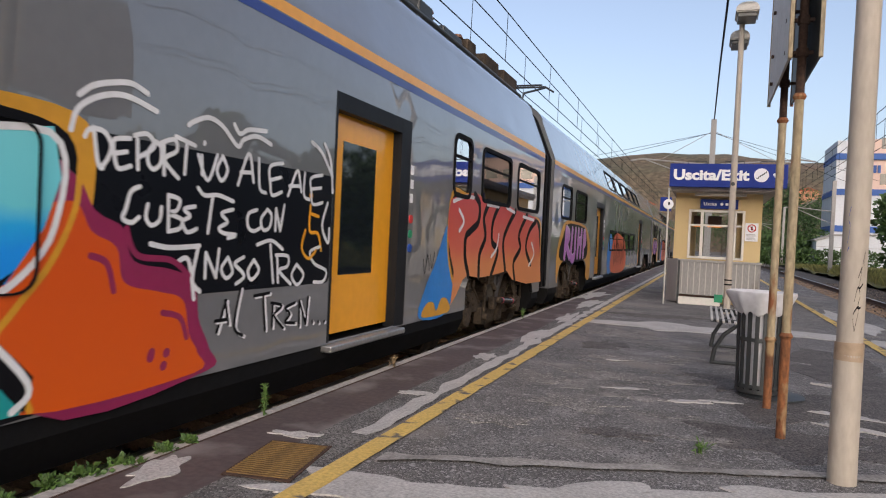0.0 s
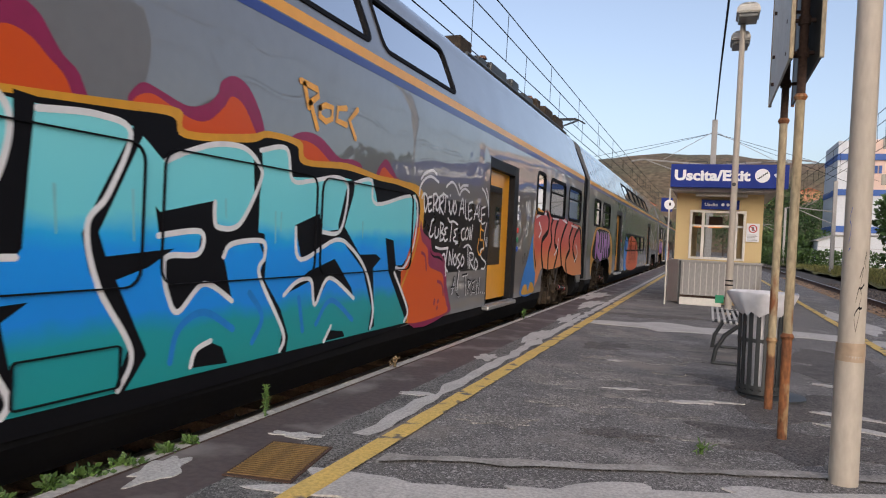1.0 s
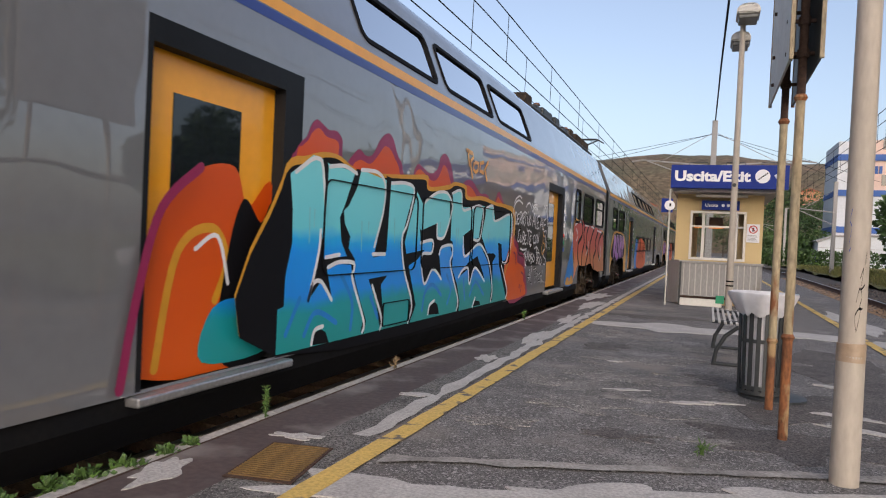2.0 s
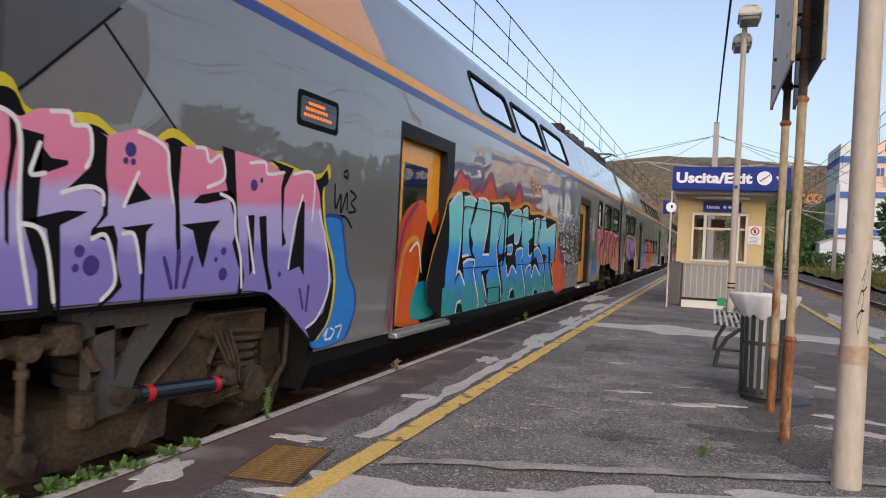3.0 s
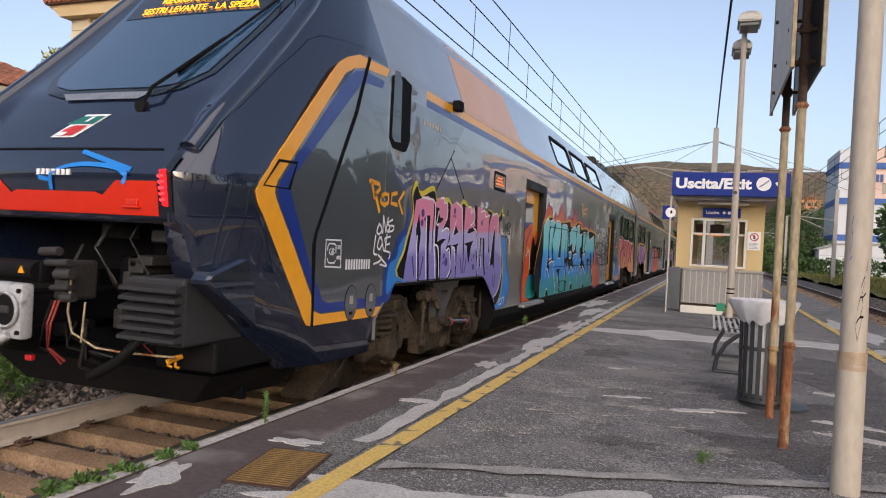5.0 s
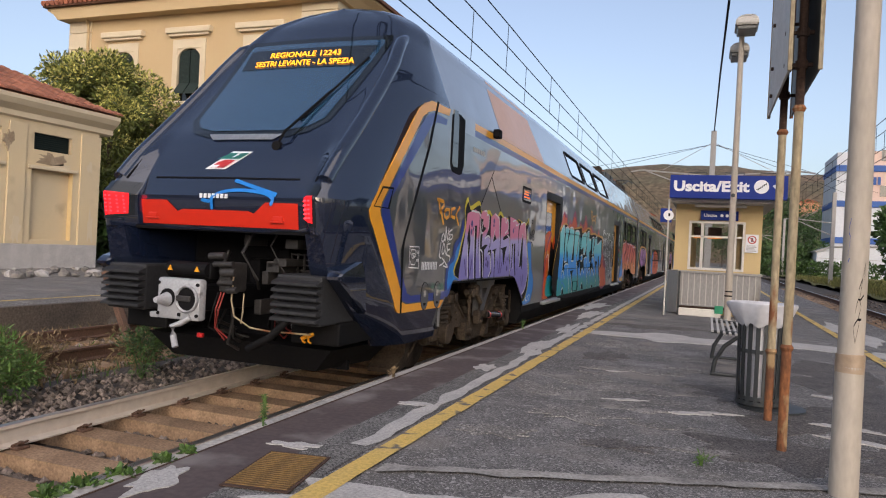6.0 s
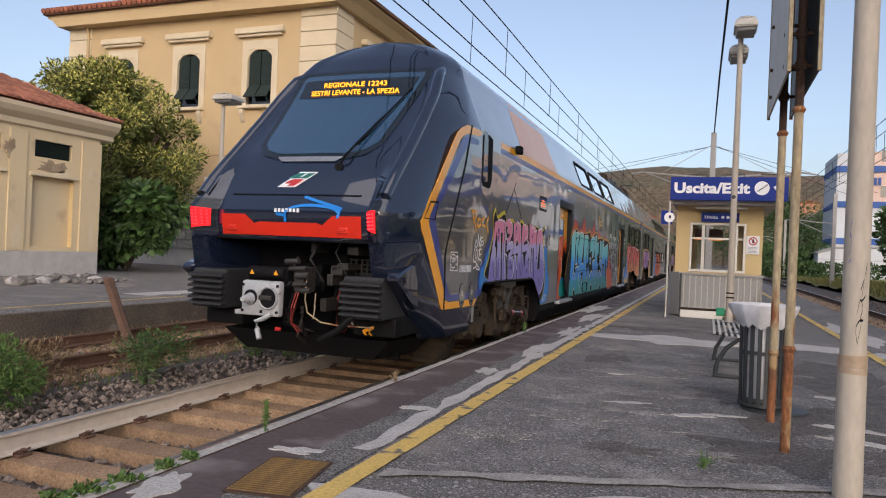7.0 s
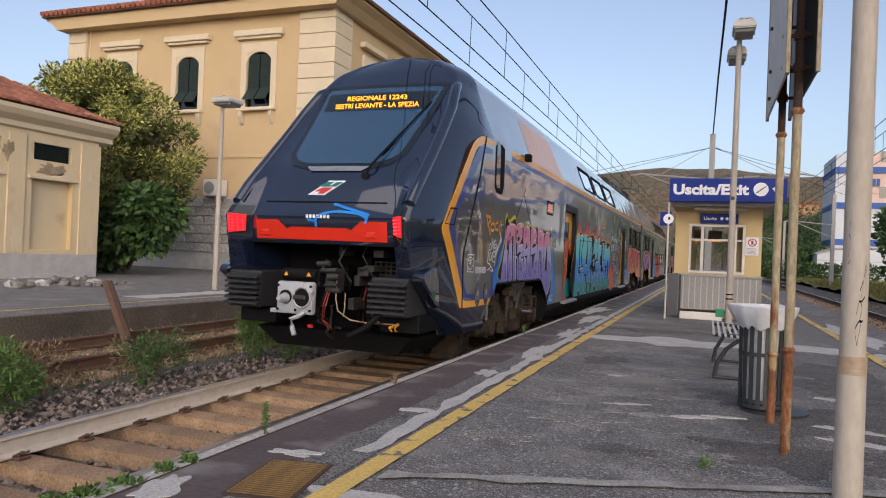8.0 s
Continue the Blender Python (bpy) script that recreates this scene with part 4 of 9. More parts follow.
def train_door(car, s, a, b):
    x = s * (SIDE - 0.09)
    bm = BM()
    g0, g1 = a + 0.29, a + 0.89
    grid_wall(bm, [a + 0.02, g0, g1, b - 0.02], [0.3, 0.8, 1.9, 2.14], lambda u, z: (x, u, z), [(g0, g1, 0.8, 1.9)])
    grid_wall(bm, [a + 0.02, g0, g1, b - 0.02], [0.3, 0.8, 1.9, 2.14], lambda u, z: (x - s * 0.04, u, z), [(g0, g1, 0.8, 1.9)])
    d = tpart("door", bm, M_TORANGE, car, "closed orange sliding door")
    bm = BM()
    box(bm, x - s * 0.03, x + s * 0.006, g0 - 0.012, g1 + 0.012, 0.788, 1.912, 0.004)
    part("pane", shifted(bm), M_DARKGLASS, d, "dark door glass")
    bm = BM()
    box(bm, s * (SIDE - 0.12), s * (SIDE + 0.0016), a - 0.02, a + 0.02, 0.26, 2.27, 0.001)
    box(bm, s * (SIDE - 0.12), s * (SIDE + 0.0016), b - 0.03, b + 0.2, 0.26, 2.27, 0.001)
    box(bm, s * (SIDE - 0.12), s * (SIDE + 0.0016), a + 0.02, b - 0.03, 2.13, 2.27, 0.001)
    part("door_frame", shifted(bm), M_DOORFRAME, d, "black door surround")
    bm = BM()
    box(bm, s * (SIDE - 0.1), s * (SIDE + 0.07), a - 0.06, b + 0.1, 0.19, 0.245, 0.012)
    part("step", shifted(bm), M_STEEL, d, "pale metal entrance step")
    if s > 0 and a < 20:
        return
    for k, (z, mt) in enumerate(((1.02, M_BTN_BLUE), (1.16, M_BTN_GREEN), (1.31, M_BTN_RED))):
        bm = BM()
        cyl(bm, (s * (SIDE - 0.004), b + 0.26, z), (s * (SIDE + 0.012), b + 0.26, z), 0.042, n=14)
        part("button", shifted(bm), mt, d)
    for z in (1.52, 1.66, 1.8):
        bm = BM()
        box(bm, s * (SIDE - 0.004), s * (SIDE + 0.003), b + 0.225, b + 0.295, z - 0.045, z + 0.045)
        part("pictogram", shifted(bm), M_SIGN_WHITE, d)


M_LAMPWHITE = glow("white_lamp", (1.0, 0.95, 0.85), 4.0)
M_DOORFRAME = material("black_door_surround", (0.01, 0.011, 0.013), 0.5, spec=0.2, scale=2, fine=20, fine_amount=0.1)
M_BTN_RED, M_BTN_GREEN, M_BTN_BLUE = (material(n, c, 0.4, fine_amount=0.03) for n, c in (("red_button", (0.5, 0.02, 0.02)), ("green_button", (0.01, 0.25, 0.12)), ("blue_button", (0.01, 0.07, 0.4))))
WHEELS = []
CARS = []

# --- rear driving car ---
tail = tagged(empty("train_car", TRACK_X, U0, RAILTOP), "grey double-deck driving car with navy nose, covered in graffiti", "train car", "coupled train cars")
CARS.append((tail, U0))
car_body(tail, 9.3, 32.1, [(14.6, 15.9), (24.55, 25.85)],
         [(27.35, 27.95, 1.66, 2.34), (28.45, 29.85, 1.66, 2.32), (30.3, 31.75, 1.66, 2.32)],
         [(17.05, 18.8), (19.1, 20.9), (21.2, 23.1)], [11.24, 29.7], M_GREY)
bogie_parts(tail, 11.24)
bogie_parts(tail, 29.7)
# --- following cars ---
start = 32.95
for k in range(3):
    a, b = start + k * 26.0, start + k * 26.0 + 25.1
    c = tagged(empty("train_car", TRACK_X, a, RAILTOP), "grey double-deck passenger car with orange doors and graffiti", "train car", "coupled train cars")
    U0 = a
    CARS.append((c, a))
    car_body(c, a, b, [(a + 5.7, a + 7.0), (b - 7.0, b - 5.7)], [(a + 0.9, a + 2.0, 1.66, 2.3), (a + 2.5, a + 4.0, 1.66, 2.3)] + [(a + 8.6 + 2.0 * j, a + 10.3 + 2.0 * j, 0.98, 1.55) for j in range(4)],
             [(a + 8.2 + 2.1 * j, a + 9.95 + 2.1 * j) for j in range(5)], [a + 2.6, b - 2.6], M_GREY)
    bogie_parts(c, a + 2.6)
    bogie_parts(c, b - 2.6)
    for j in range(6):
        q = 0.04 * (j % 2)
        fold = prism(BM(), [(1.37 - q, 0.3), (1.37 - q, 2.7), (1.06 - q, 3.45), (0.8 - q, 3.74), (-0.8 + q, 3.74), (-1.06 + q, 3.45), (-1.37 + q, 2.7), (-1.37 + q, 0.3)], "y", a - 0.84 + j * 0.14, a - 0.71 + j * 0.14)
        tpart("bellows_fold", fold, M_BLACK, c, "black rubber fold of the gangway")
U0 = 7.0


# --- nose of the driving car ---
# blue in the windscreen's base colour imitates sky mirrored in dark glass
M_WINDSCREEN = material("sky_blue_windscreen", (0.022, 0.062, 0.12), 0.06, scale=1, amount=0.5, fine=5, fine_amount=0.02, coat=1.0, rough_var=0.03)
M_SIDELED = glow("orange_side_led", (1.0, 0.2, 0.02), 0.5)
M_TAIL = glow("red_tail_lens", (1.0, 0.01, 0.015), 0.7)
M_TAIL_LED = glow("red_tail_led", (1.0, 0.03, 0.04), 1.6)
M_PEACH = material("faded_orange_enamel", (0.6, 0.3, 0.13), 0.35, second=(0.55, 0.27, 0.11), scale=1, fine=10, fine_amount=0.04, coat=0.3)
NOSE_Z = (0.14, 0.49, 0.85, 1.25, 1.5, 1.9, 2.3, 2.67, 3.0, 3.35, 3.65, 3.85, 3.93)
NOSE_UC = (8.1, 7.55, 7.1, 6.97, 6.93, 7.29, 7.72, 8.1, 8.42, 8.74, 9.0, 9.22, 9.3)
NOSE_WC = (1.22, 1.24, 1.2, 1.16, 1.15, 1.15, 1.14, 1.12, 1.1, 1.03, 0.88, 0.54, 0.0)
NOSE_US = (8.5, 8.1, 7.8, 7.53, 7.42, 7.9, 8.4, 8.83, 9.1, 9.28, 9.29, 9.295, 9.3)


def nose_at(table, z):
    return float(np.interp(z, NOSE_Z, table))


def front_u(x, z):
    """Place of the front surface at width x and height z."""
    uc, wc = nose_at(NOSE_UC, z), max(nose_at(NOSE_WC, z), 0.01)
    dent = 0.19 * min(max((2.15 - z) / 0.6, 0), 1) + 0.02
    k = min(abs(x) / wc, 1)
    bow = -0.06 * (1 - k * k)
    if k > 0.8:
        dent *= max(0, (0.93 - k) / 0.13) if k < 0.93 else 0
    return uc + dent + bow


def nose_shell():
    bm = BM()
    zs = [1.2 + (3.925 - 1.2) * k / 44 for k in range(45)]
    for s in (-1, 1):
        rows = []
        for z in zs:
            uc, wc, us = nose_at(NOSE_UC, z), nose_at(NOSE_WC, z), nose_at(NOSE_US, z)
            sec = section(z)
            wc = min(wc, sec - 0.02)
            row = [(wc * k, front_u(wc * k, z)) for k in (0, 0.2, 0.4, 0.6, 0.74, 0.8, 0.84, 0.88, 0.93, 0.97)]
            row.append((wc, uc + 0.015))
            for k in (0.12, 0.35, 0.65, 0.88):
                row.append((wc + (sec - wc) * (k + 0.12 * math.sin(math.pi * k)), uc + (us - uc) * k))
            row += [(sec, us), (sec, 9.3)]
            rows.append([bm.verts.new((s * x, u, z)) for x, u in row])
        for a, b in zip(rows, rows[1:]):
            for i in range(len(a) - 1):
                bm.faces.new((a[i], a[i + 1], b[i + 1], b[i]))
        # cheeks beside the coupler bay
        zs2 = [0.14 + (1.2 - 0.14) * k / 14 for k in range(15)]
        rows = []
        for z in zs2:
            uc, wc, us = nose_at(NOSE_UC, z), nose_at(NOSE_WC, z), nose_at(NOSE_US, z)
            row = [(0.93, 8.4), (0.93, uc + 0.25), (0.99, uc + 0.06), (wc, uc + 0.015)] + [(wc + (SIDE - wc) * (k + 0.12 * math.sin(math.pi * k)), uc + (us - uc) * k) for k in (0.12, 0.35, 0.65, 0.88)] + [(SIDE, us), (SIDE, max(9.3, us))]
            row = [(x - (0.14 * (0.6 - z) if z < 0.6 else 0) * (x > 1.0), u) for x, u in row]
            rows.append([bm.verts.new((s * x, u, z)) for x, u in row])
        for a, b in zip(rows, rows[1:]):
            for i in range(len(a) - 1):
                bm.faces.new((a[i], a[i + 1], b[i + 1], b[i]))
        bm.faces.new(rows[0][::-1])
    bmesh.ops.remove_doubles(bm, verts=bm.verts, dist=0.0006)
    return bm


tpart("nose", nose_shell(), M_NAVY, tail, "dark navy glossy sloping nose", 24)
bm = BM()
box(bm, -0.95, 0.95, 8.0, 8.05, -0.1, 1.3)
box(bm, -0.95, 0.95, 7.15, 8.05, 1.19, 1.22)
tpart("coupler_bay", bm, M_BLACK, tail, "dark bay behind the coupler")


def on_front(pts, lift, step=6):
    """A patch that lies on the front surface: outline of (x, z) points filled by rows between its two sides."""
    bm = BM()
    left, right = pts
    rows = []
    n = 22
    for j in range(n + 1):
        t = j / n * (len(left) - 1)
        i = min(int(t), len(left) - 2)
        a = Vector(left[i]).lerp(Vector(left[i + 1]), t - i)
        b = Vector(right[i]).lerp(Vector(right[i + 1]), t - i)
        row = []
        for k in range(17):
            p = a.lerp(b, k / 16)
            row.append(bm.verts.new((p.x, front_u(p.x, p.y) - lift, p.y + lift * 0.5)))
        rows.append(row)
    for a, b in zip(rows, rows[1:]):
        for k in range(16):
            bm.faces.new((a[k], a[k + 1], b[k + 1], b[k]))
    return bm


def mirrored(pts):
    return [(-x, z) for x, z in pts], pts


tpart("windscreen_surround", on_front(mirrored(xy("0.44,2.1 0.66,2.16 0.8,2.3 0.93,3.33 0.9,3.42")), 0.006), M_DARKGLASS, tail, "black windscreen border", 40)
tpart("windscreen", on_front(mirrored(xy("0.42,2.17 0.62,2.22 0.73,2.32 0.85,3.3 0.83,3.35")), 0.012), M_WINDSCREEN, tail, "dark windscreen with the sky's reflection in its blue colour", 40)
tpart("destination_display", on_front(mirrored(xy("0.74,2.98 0.8,3.27")), 0.017), M_DARKGLASS, tail, "dark display strip behind the windscreen", 40)
M_AMBER = glow("amber_led", (1.0, 0.36, 0.01), 1.5)
slope = math.degrees(math.atan2(front_u(0, 3.24) - front_u(0, 3.04), 0.2))
for body, z, w in (("REGIONALE 12243", 3.14, 0.88), ("SESTRI LEVANTE - LA SPEZIA", 3.015, 1.22)):
    me = text_mesh(body, 0.125, 0.001, 0.001, "CENTER")
    xs = [v.co.x for v in me.vertices]
    fit_w = w / (max(xs) - min(xs))
    for v in me.vertices:
        zz = z + v.co.y * 0.86
        x = v.co.x * fit_w - 0.39 * (zz - 3.1)
        v.co = (x, front_u(x, zz) - 0.026 - v.co.z - U0, zz + 0.012 - RAILTOP)
    me.materials.clear()
    me.materials.append(M_AMBER)
    ob = new("led_writing", me)
    ob.parent = tail
    ob["label"] = "amber LED destination lettering"
tpart("hood_line", on_front(([(-0.8, 1.675), (-0.8, 1.69)], [(0.8, 1.675), (0.8, 1.69)]), 0.004), M_BLACK, tail)
# red band rising to the sides, with its darker middle
for a, b in ((-0.86, -0.42), (0.42, 0.86)):
    lo = [(a, 1.235), (a, 1.36), (a + (0.0 if a < 0 else 0.12), 1.46)]
    hi = [(b, 1.235), (b, 1.36), (b - (0.12 if a < 0 else 0.0), 1.46)]
    tpart("red_band", on_front((lo, hi), 0.006), M_TRED, tail, "red front band")
tpart("red_band", on_front(([(-0.42, 1.235), (-0.42, 1.36), (-0.36, 1.38)], [(0.42, 1.235), (0.42, 1.36), (0.36, 1.38)]), 0.006), M_TRED, tail, "red front band")
for x in (-0.72, 0.66):
    bm = BM()
    u = front_u(x, 1.31)
    box(bm, x - 0.07, x + 0.07, u - 0.03, u, 1.285, 1.3, 0.004)
    box(bm, x - 0.05, x + 0.05, u - 0.02, u, 1.3, 1.345, 0.008)
    tpart("bracket", bm, M_TRED, tail)
bm = BM()
for k in range(7):
    w = 0.028
    box(bm, -0.16 + k * 0.046, -0.16 + k * 0.046 + w, front_u(0, 1.51) - 0.008, front_u(0, 1.51), 1.49, 1.53)
tpart("maker_name_bars", bm, M_SIGN_WHITE, tail, "white bars of a maker's name")
# operator's emblem as plain slanted shapes
M_EMBLEM_GREEN = material("emblem_green", (0.01, 0.13, 0.11), 0.4, fine_amount=0.03)
M_EMBLEM_RED = material("emblem_red", (0.5, 0.03, 0.03), 0.4, fine_amount=0.03)
for k, (pts, mt) in enumerate((("-0.25,1.77 -0.02,1.77 0.2,1.95 -0.03,1.95", M_SIGN_WHITE), ("-0.15,1.875 0.09,1.875 0.165,1.935 -0.04,1.935", M_EMBLEM_GREEN), ("0.0,1.89 0.03,1.89 0.08,1.93 0.05,1.93", M_SIGN_WHITE),
                               ("-0.2,1.785 -0.04,1.785 0.03,1.84 -0.13,1.84", M_EMBLEM_RED), ("-0.13,1.84 0.03,1.84 0.055,1.862 -0.06,1.862", M_EMBLEM_RED), ("-0.2,1.785 -0.12,1.785 -0.09,1.81 -0.17,1.81", M_SIGN_WHITE))):
    bm = BM()
    bm.faces.new([bm.verts.new((x, front_u(x, z) - 0.008 - 0.002 * k, z)) for x, z in xy(pts)])
    tpart("emblem_shape", bm, mt, tail)
# wiper
tpart("wiper", tube(tube(BM(), [(0.42, front_u(0.42, 2.02) - 0.02, 2.02), (0.48, front_u(0.48, 2.12) - 0.07, 2.15), (0.62, front_u(0.62, 2.65) - 0.05, 2.65)], 0.014), [(0.5, front_u(0.5, 2.3) - 0.035, 2.3), (0.78, front_u(0.78, 3.1) - 0.035, 3.1)], 0.011), M_BLACK, tail, "black wiper arm")
tpart("wiper_base", cyl(BM(), (0.42, front_u(0.42, 2.02) - 0.04, 2.01), (0.42, front_u(0.42, 2.02) + 0.03, 2.01), 0.045), M_SKIRT, tail, "", 40)
# tail lamps
for s in (-1, 1):
    def lamp(pts, lift):
        lo, hi = pts
        return on_front(([(s * x, z) for x, z in lo], [(s * x, z) for x, z in hi]), lift)
    h = tpart("tail_lamp", lamp((xy("0.94,1.3 0.92,1.62"), xy("1.145,1.25 1.145,1.62")), 0.012), M_DARKGLASS, tail, "black lamp housing", 40)
    part("lens", shifted(lamp((xy("0.97,1.31 0.955,1.5"), xy("1.12,1.28 1.12,1.51")), 0.022)), M_TAIL, h, "glowing red lens", 40)
    for i in range(4):
        for j in range(5):
            x, z = 0.985 + i * 0.036, 1.335 + j * 0.036
            part("led", shifted(box(BM(), s * x - 0.007, s * x + 0.007, front_u(x, z) - 0.034, front_u(x, z) - 0.02, z - 0.007, z + 0.007)), M_TAIL_LED, h)
# raised pillars from the lamps up to the roof shoulders
for s in (-1, 1):
    pts = []
    for k in range(17):
        z = 1.66 + (3.3 - 1.66) * k / 16
        pts.append((s * (nose_at(NOSE_WC, z) - 0.03), nose_at(NOSE_UC, z) + 0.035, z))
    pts += [(s * 0.965, 8.93, 3.4), (s * 0.95, 9.12, 3.45), (s * 0.94, 9.34, 3.47)]
    tpart("pillar", tube(BM(), pts, 0.072, 14), M_NAVY, tail, "raised navy corner pillar", 60)
    tpart("pillar_groove", tube(BM(), [(x - s * 0.082, u - 0.005, z) for x, u, z in pts[:-3]], 0.012, 6), M_BLACK, tail, "", 60)
tpart("windscreen_trim", on_front(([(-0.34, 2.07), (-0.42, 2.13)], [(0.34, 2.07), (0.42, 2.13)]), 0.014), M_STEEL, tail, "pale trim under the windscreen", 40)
# bumper boxes
for s in (-1, 1):
    bm = BM()
    box(bm, s * 0.72, s * 1.17, 7.06, 8.0, 0.42, 0.85, 0.02)
    bumper = tpart("bumper", bm, M_PLASTICGREY, tail, "dark ribbed crash bumper")
    for k in range(6):
        z = 0.455 + k * 0.062
        part("rib", shifted(prism(BM(), [(6.98, z), (6.98, z + 0.022), (7.07, z + 0.048), (7.07, z)], "x", min(s * 0.72, s * 1.17), max(s * 0.72, s * 1.17))), M_PLASTICGREY, bumper)
    # winglet on the cheek
    bm = BM()
    prism(bm, [(7.05, 0.84), (7.1, 0.9), (7.85, 1.12), (7.55, 0.86), (7.6, 0.5)], "x", min(s * 1.19, s * 1.34), max(s * 1.19, s * 1.34))
    bmesh.ops.bevel(bm, geom=bm.edges, offset=0.02, segments=1, affect="EDGES")
    tpart("cheek_fin", bm, M_NAVY, tail)
    bm = BM()
    box(bm, s * 0.7, s * 1.2, 7.35, 8.1, 0.22, 0.43, 0.02)
    tpart("bumper_support", bm, M_SKIRT, tail)
    if s < 0:
        continue
    bm = BM()
    for k in range(2):
        x = 0.86 + 0.06 * k
        cyl(bm, (x, 7.28, 0.27 + 0.03 * k), (x + 0.04, 7.32, 0.3 + 0.02 * k), 0.022, 0.016, n=8)
        tube(bm, [(x, 7.3, 0.29), (x + 0.015, 7.28, 0.255), (x + 0.03, 7.3, 0.24)], 0.009, 6)
    tpart("yellow_connector", bm, M_TORANGE, tail, "yellow connector cluster")
# automatic coupler
tpart("drawbar", box(BM(), -0.2, 0.12, 6.86, 8.0, 0.48, 0.7, 0.04), M_BLACK, tail, "black coupler drawbar")
M_HOSE_RED = material("dirty_red_hose", (0.22, 0.02, 0.015), 0.6, fine_amount=0.15)
M_BAYGREY = material("oily_dark_steel", (0.03, 0.028, 0.027), 0.6, second=(0.015, 0.014, 0.014), scale=6, fine=40, fine_amount=0.3)
for k in range(5):
    tpart("bay_bracket", box(BM(), -0.72 + k * 0.33, -0.6 + k * 0.33, 7.75, 8.0, 0.25 + 0.1 * (k % 3), 0.7 + 0.12 * (k % 4), 0.02), M_BLACK, tail)
rg_bay = random.Random(8)
for k in range(16):
    x, z = rg_bay.uniform(-0.1, 0.85), rg_bay.uniform(0.35, 1.1)
    if k % 2:
        tpart("bay_cable", tube(BM(), [(x, 7.4, z + 0.2), (x + rg_bay.uniform(-0.08, 0.08), 7.3, z), (x + rg_bay.uniform(-0.15, 0.15), 7.35, z - 0.25), (x + rg_bay.uniform(-0.1, 0.2), 7.6, z - 0.35)], rg_bay.uniform(0.008, 0.02), 6), M_BAYGREY, tail, "oily cable in the coupler bay", 60)
    else:
        tpart("bay_bracket", box(BM(), x, x + rg_bay.uniform(0.05, 0.15), 7.4, 7.7, z, z + rg_bay.uniform(0.04, 0.14), 0.01), M_BAYGREY, tail, "oily bracket in the coupler bay")
# valve block, taps and pipes beside the coupler
tpart("valve_block", box(BM(), 0.2, 0.32, 6.95, 7.2, 0.66, 0.92, 0.02), M_BAYGREY, tail, "oily valve block")
for k, (x, z, r, ln) in enumerate(((0.2, 0.97, 0.03, 0.16), (0.27, 0.9, 0.025, 0.2), (0.33, 0.83, 0.035, 0.14), (0.3, 0.74, 0.02, 0.16), (0.37, 0.68, 0.028, 0.1))):
    tpart("tap", cyl(BM(), (x - ln / 2, 6.92, z), (x + ln / 2, 6.92, z + 0.01), r, n=10), M_BAYGREY, tail, "small air tap", 40)
tpart("air_pipe", tube(BM(), [(0.36, 6.95, 0.84), (0.36, 6.93, 0.6), (0.38, 6.95, 0.46), (0.48, 7.05, 0.36), (0.62, 7.15, 0.33), (1.0, 7.2, 0.33)], 0.008, 6), M_RUSTPAINT, tail, "pale bent air pipe", 60)
tpart("air_pipe", tube(BM(), [(0.45, 6.98, 0.66), (0.46, 6.96, 0.5), (0.44, 6.97, 0.4)], 0.007, 6), M_RUSTPAINT, tail, "short pale pipe", 60)
tpart("bay_hose", tube(BM(), [(0.95, 7.15, 0.6), (0.86, 7.05, 0.46), (0.72, 7.0, 0.3), (0.5, 7.0, 0.18)], 0.035, 8), M_SKIRT, tail, "thick black hose", 60)
for k, (x, c) in enumerate(((0.25, "r"), (0.28, "r"), (0.22, "k"))):
    tpart("brake_hose", tube(BM(), [(x, 6.93, 0.66), (x - 0.03, 6.9, 0.5), (x - 0.04 - 0.02 * k, 6.92, 0.35), (x + 0.02, 6.98, 0.24 + 0.02 * k)], 0.008, 6), M_HOSE_RED if c == "r" else M_SKIRT, tail, "red brake hose" if c == "r" else "black hose", 60)
tpart("red_tap", box(BM(), 0.03, 0.09, 6.9, 6.94, 0.25, 0.29, 0.01), M_BTN_RED, tail, "small red tap handle")
bm = BM()
box(bm, -0.3, 0.3, 6.75, 6.85, 0.36, 0.82, 0.03)
box(bm, -0.42, -0.3, 6.77, 6.84, 0.36, 0.42, 0.01)
coup = tpart("coupler", bm, M_COUPLER, tail, "silver-grey automatic coupler head", 35)
bm = BM()
cyl(bm, (0.14, 6.735, 0.6), (0.14, 6.76, 0.6), 0.135, n=24)
cyl(bm, (-0.14, 6.735, 0.6), (-0.14, 6.76, 0.6), 0.1, n=24)
box(bm, 0.015, 0.05, 6.735, 6.75, 0.4, 0.44, 0.004)
part("cone_socket", shifted(bm), M_SKIRT, coup, "dark coupler socket")
bm = BM()
tube(bm, [(0.14 + 0.14 * math.cos(a * math.pi / 12), 6.735, 0.6 + 0.14 * math.sin(a * math.pi / 12)) for a in range(25)], 0.016, 6)
part("socket_ring", shifted(bm), M_COUPLER, coup, "pale ring round the coupler socket", 60)
part("cone", shifted(cyl(BM(), (-0.14, 6.6, 0.58), (-0.14, 6.75, 0.58), 0.03, 0.085, n=20)), M_COUPLER, coup, "worn silver coupling cone", 40)
part("hook", shifted(box(BM(), 0.0, 0.2, 6.715, 6.75, 0.57, 0.635, 0.015)), M_BAYGREY, coup, "rusty coupling hook")
bm = BM()
cyl(bm, (-0.28, 6.9, 0.92), (0.28, 6.9, 0.92), 0.085, n=16)
box(bm, -0.32, 0.3, 6.88, 7.0, 0.82, 1.0, 0.02)
part("cable_cover", shifted(bm), M_SKIRT, coup, "black electric coupling cover with warning triangles", 40)
bm = BM()
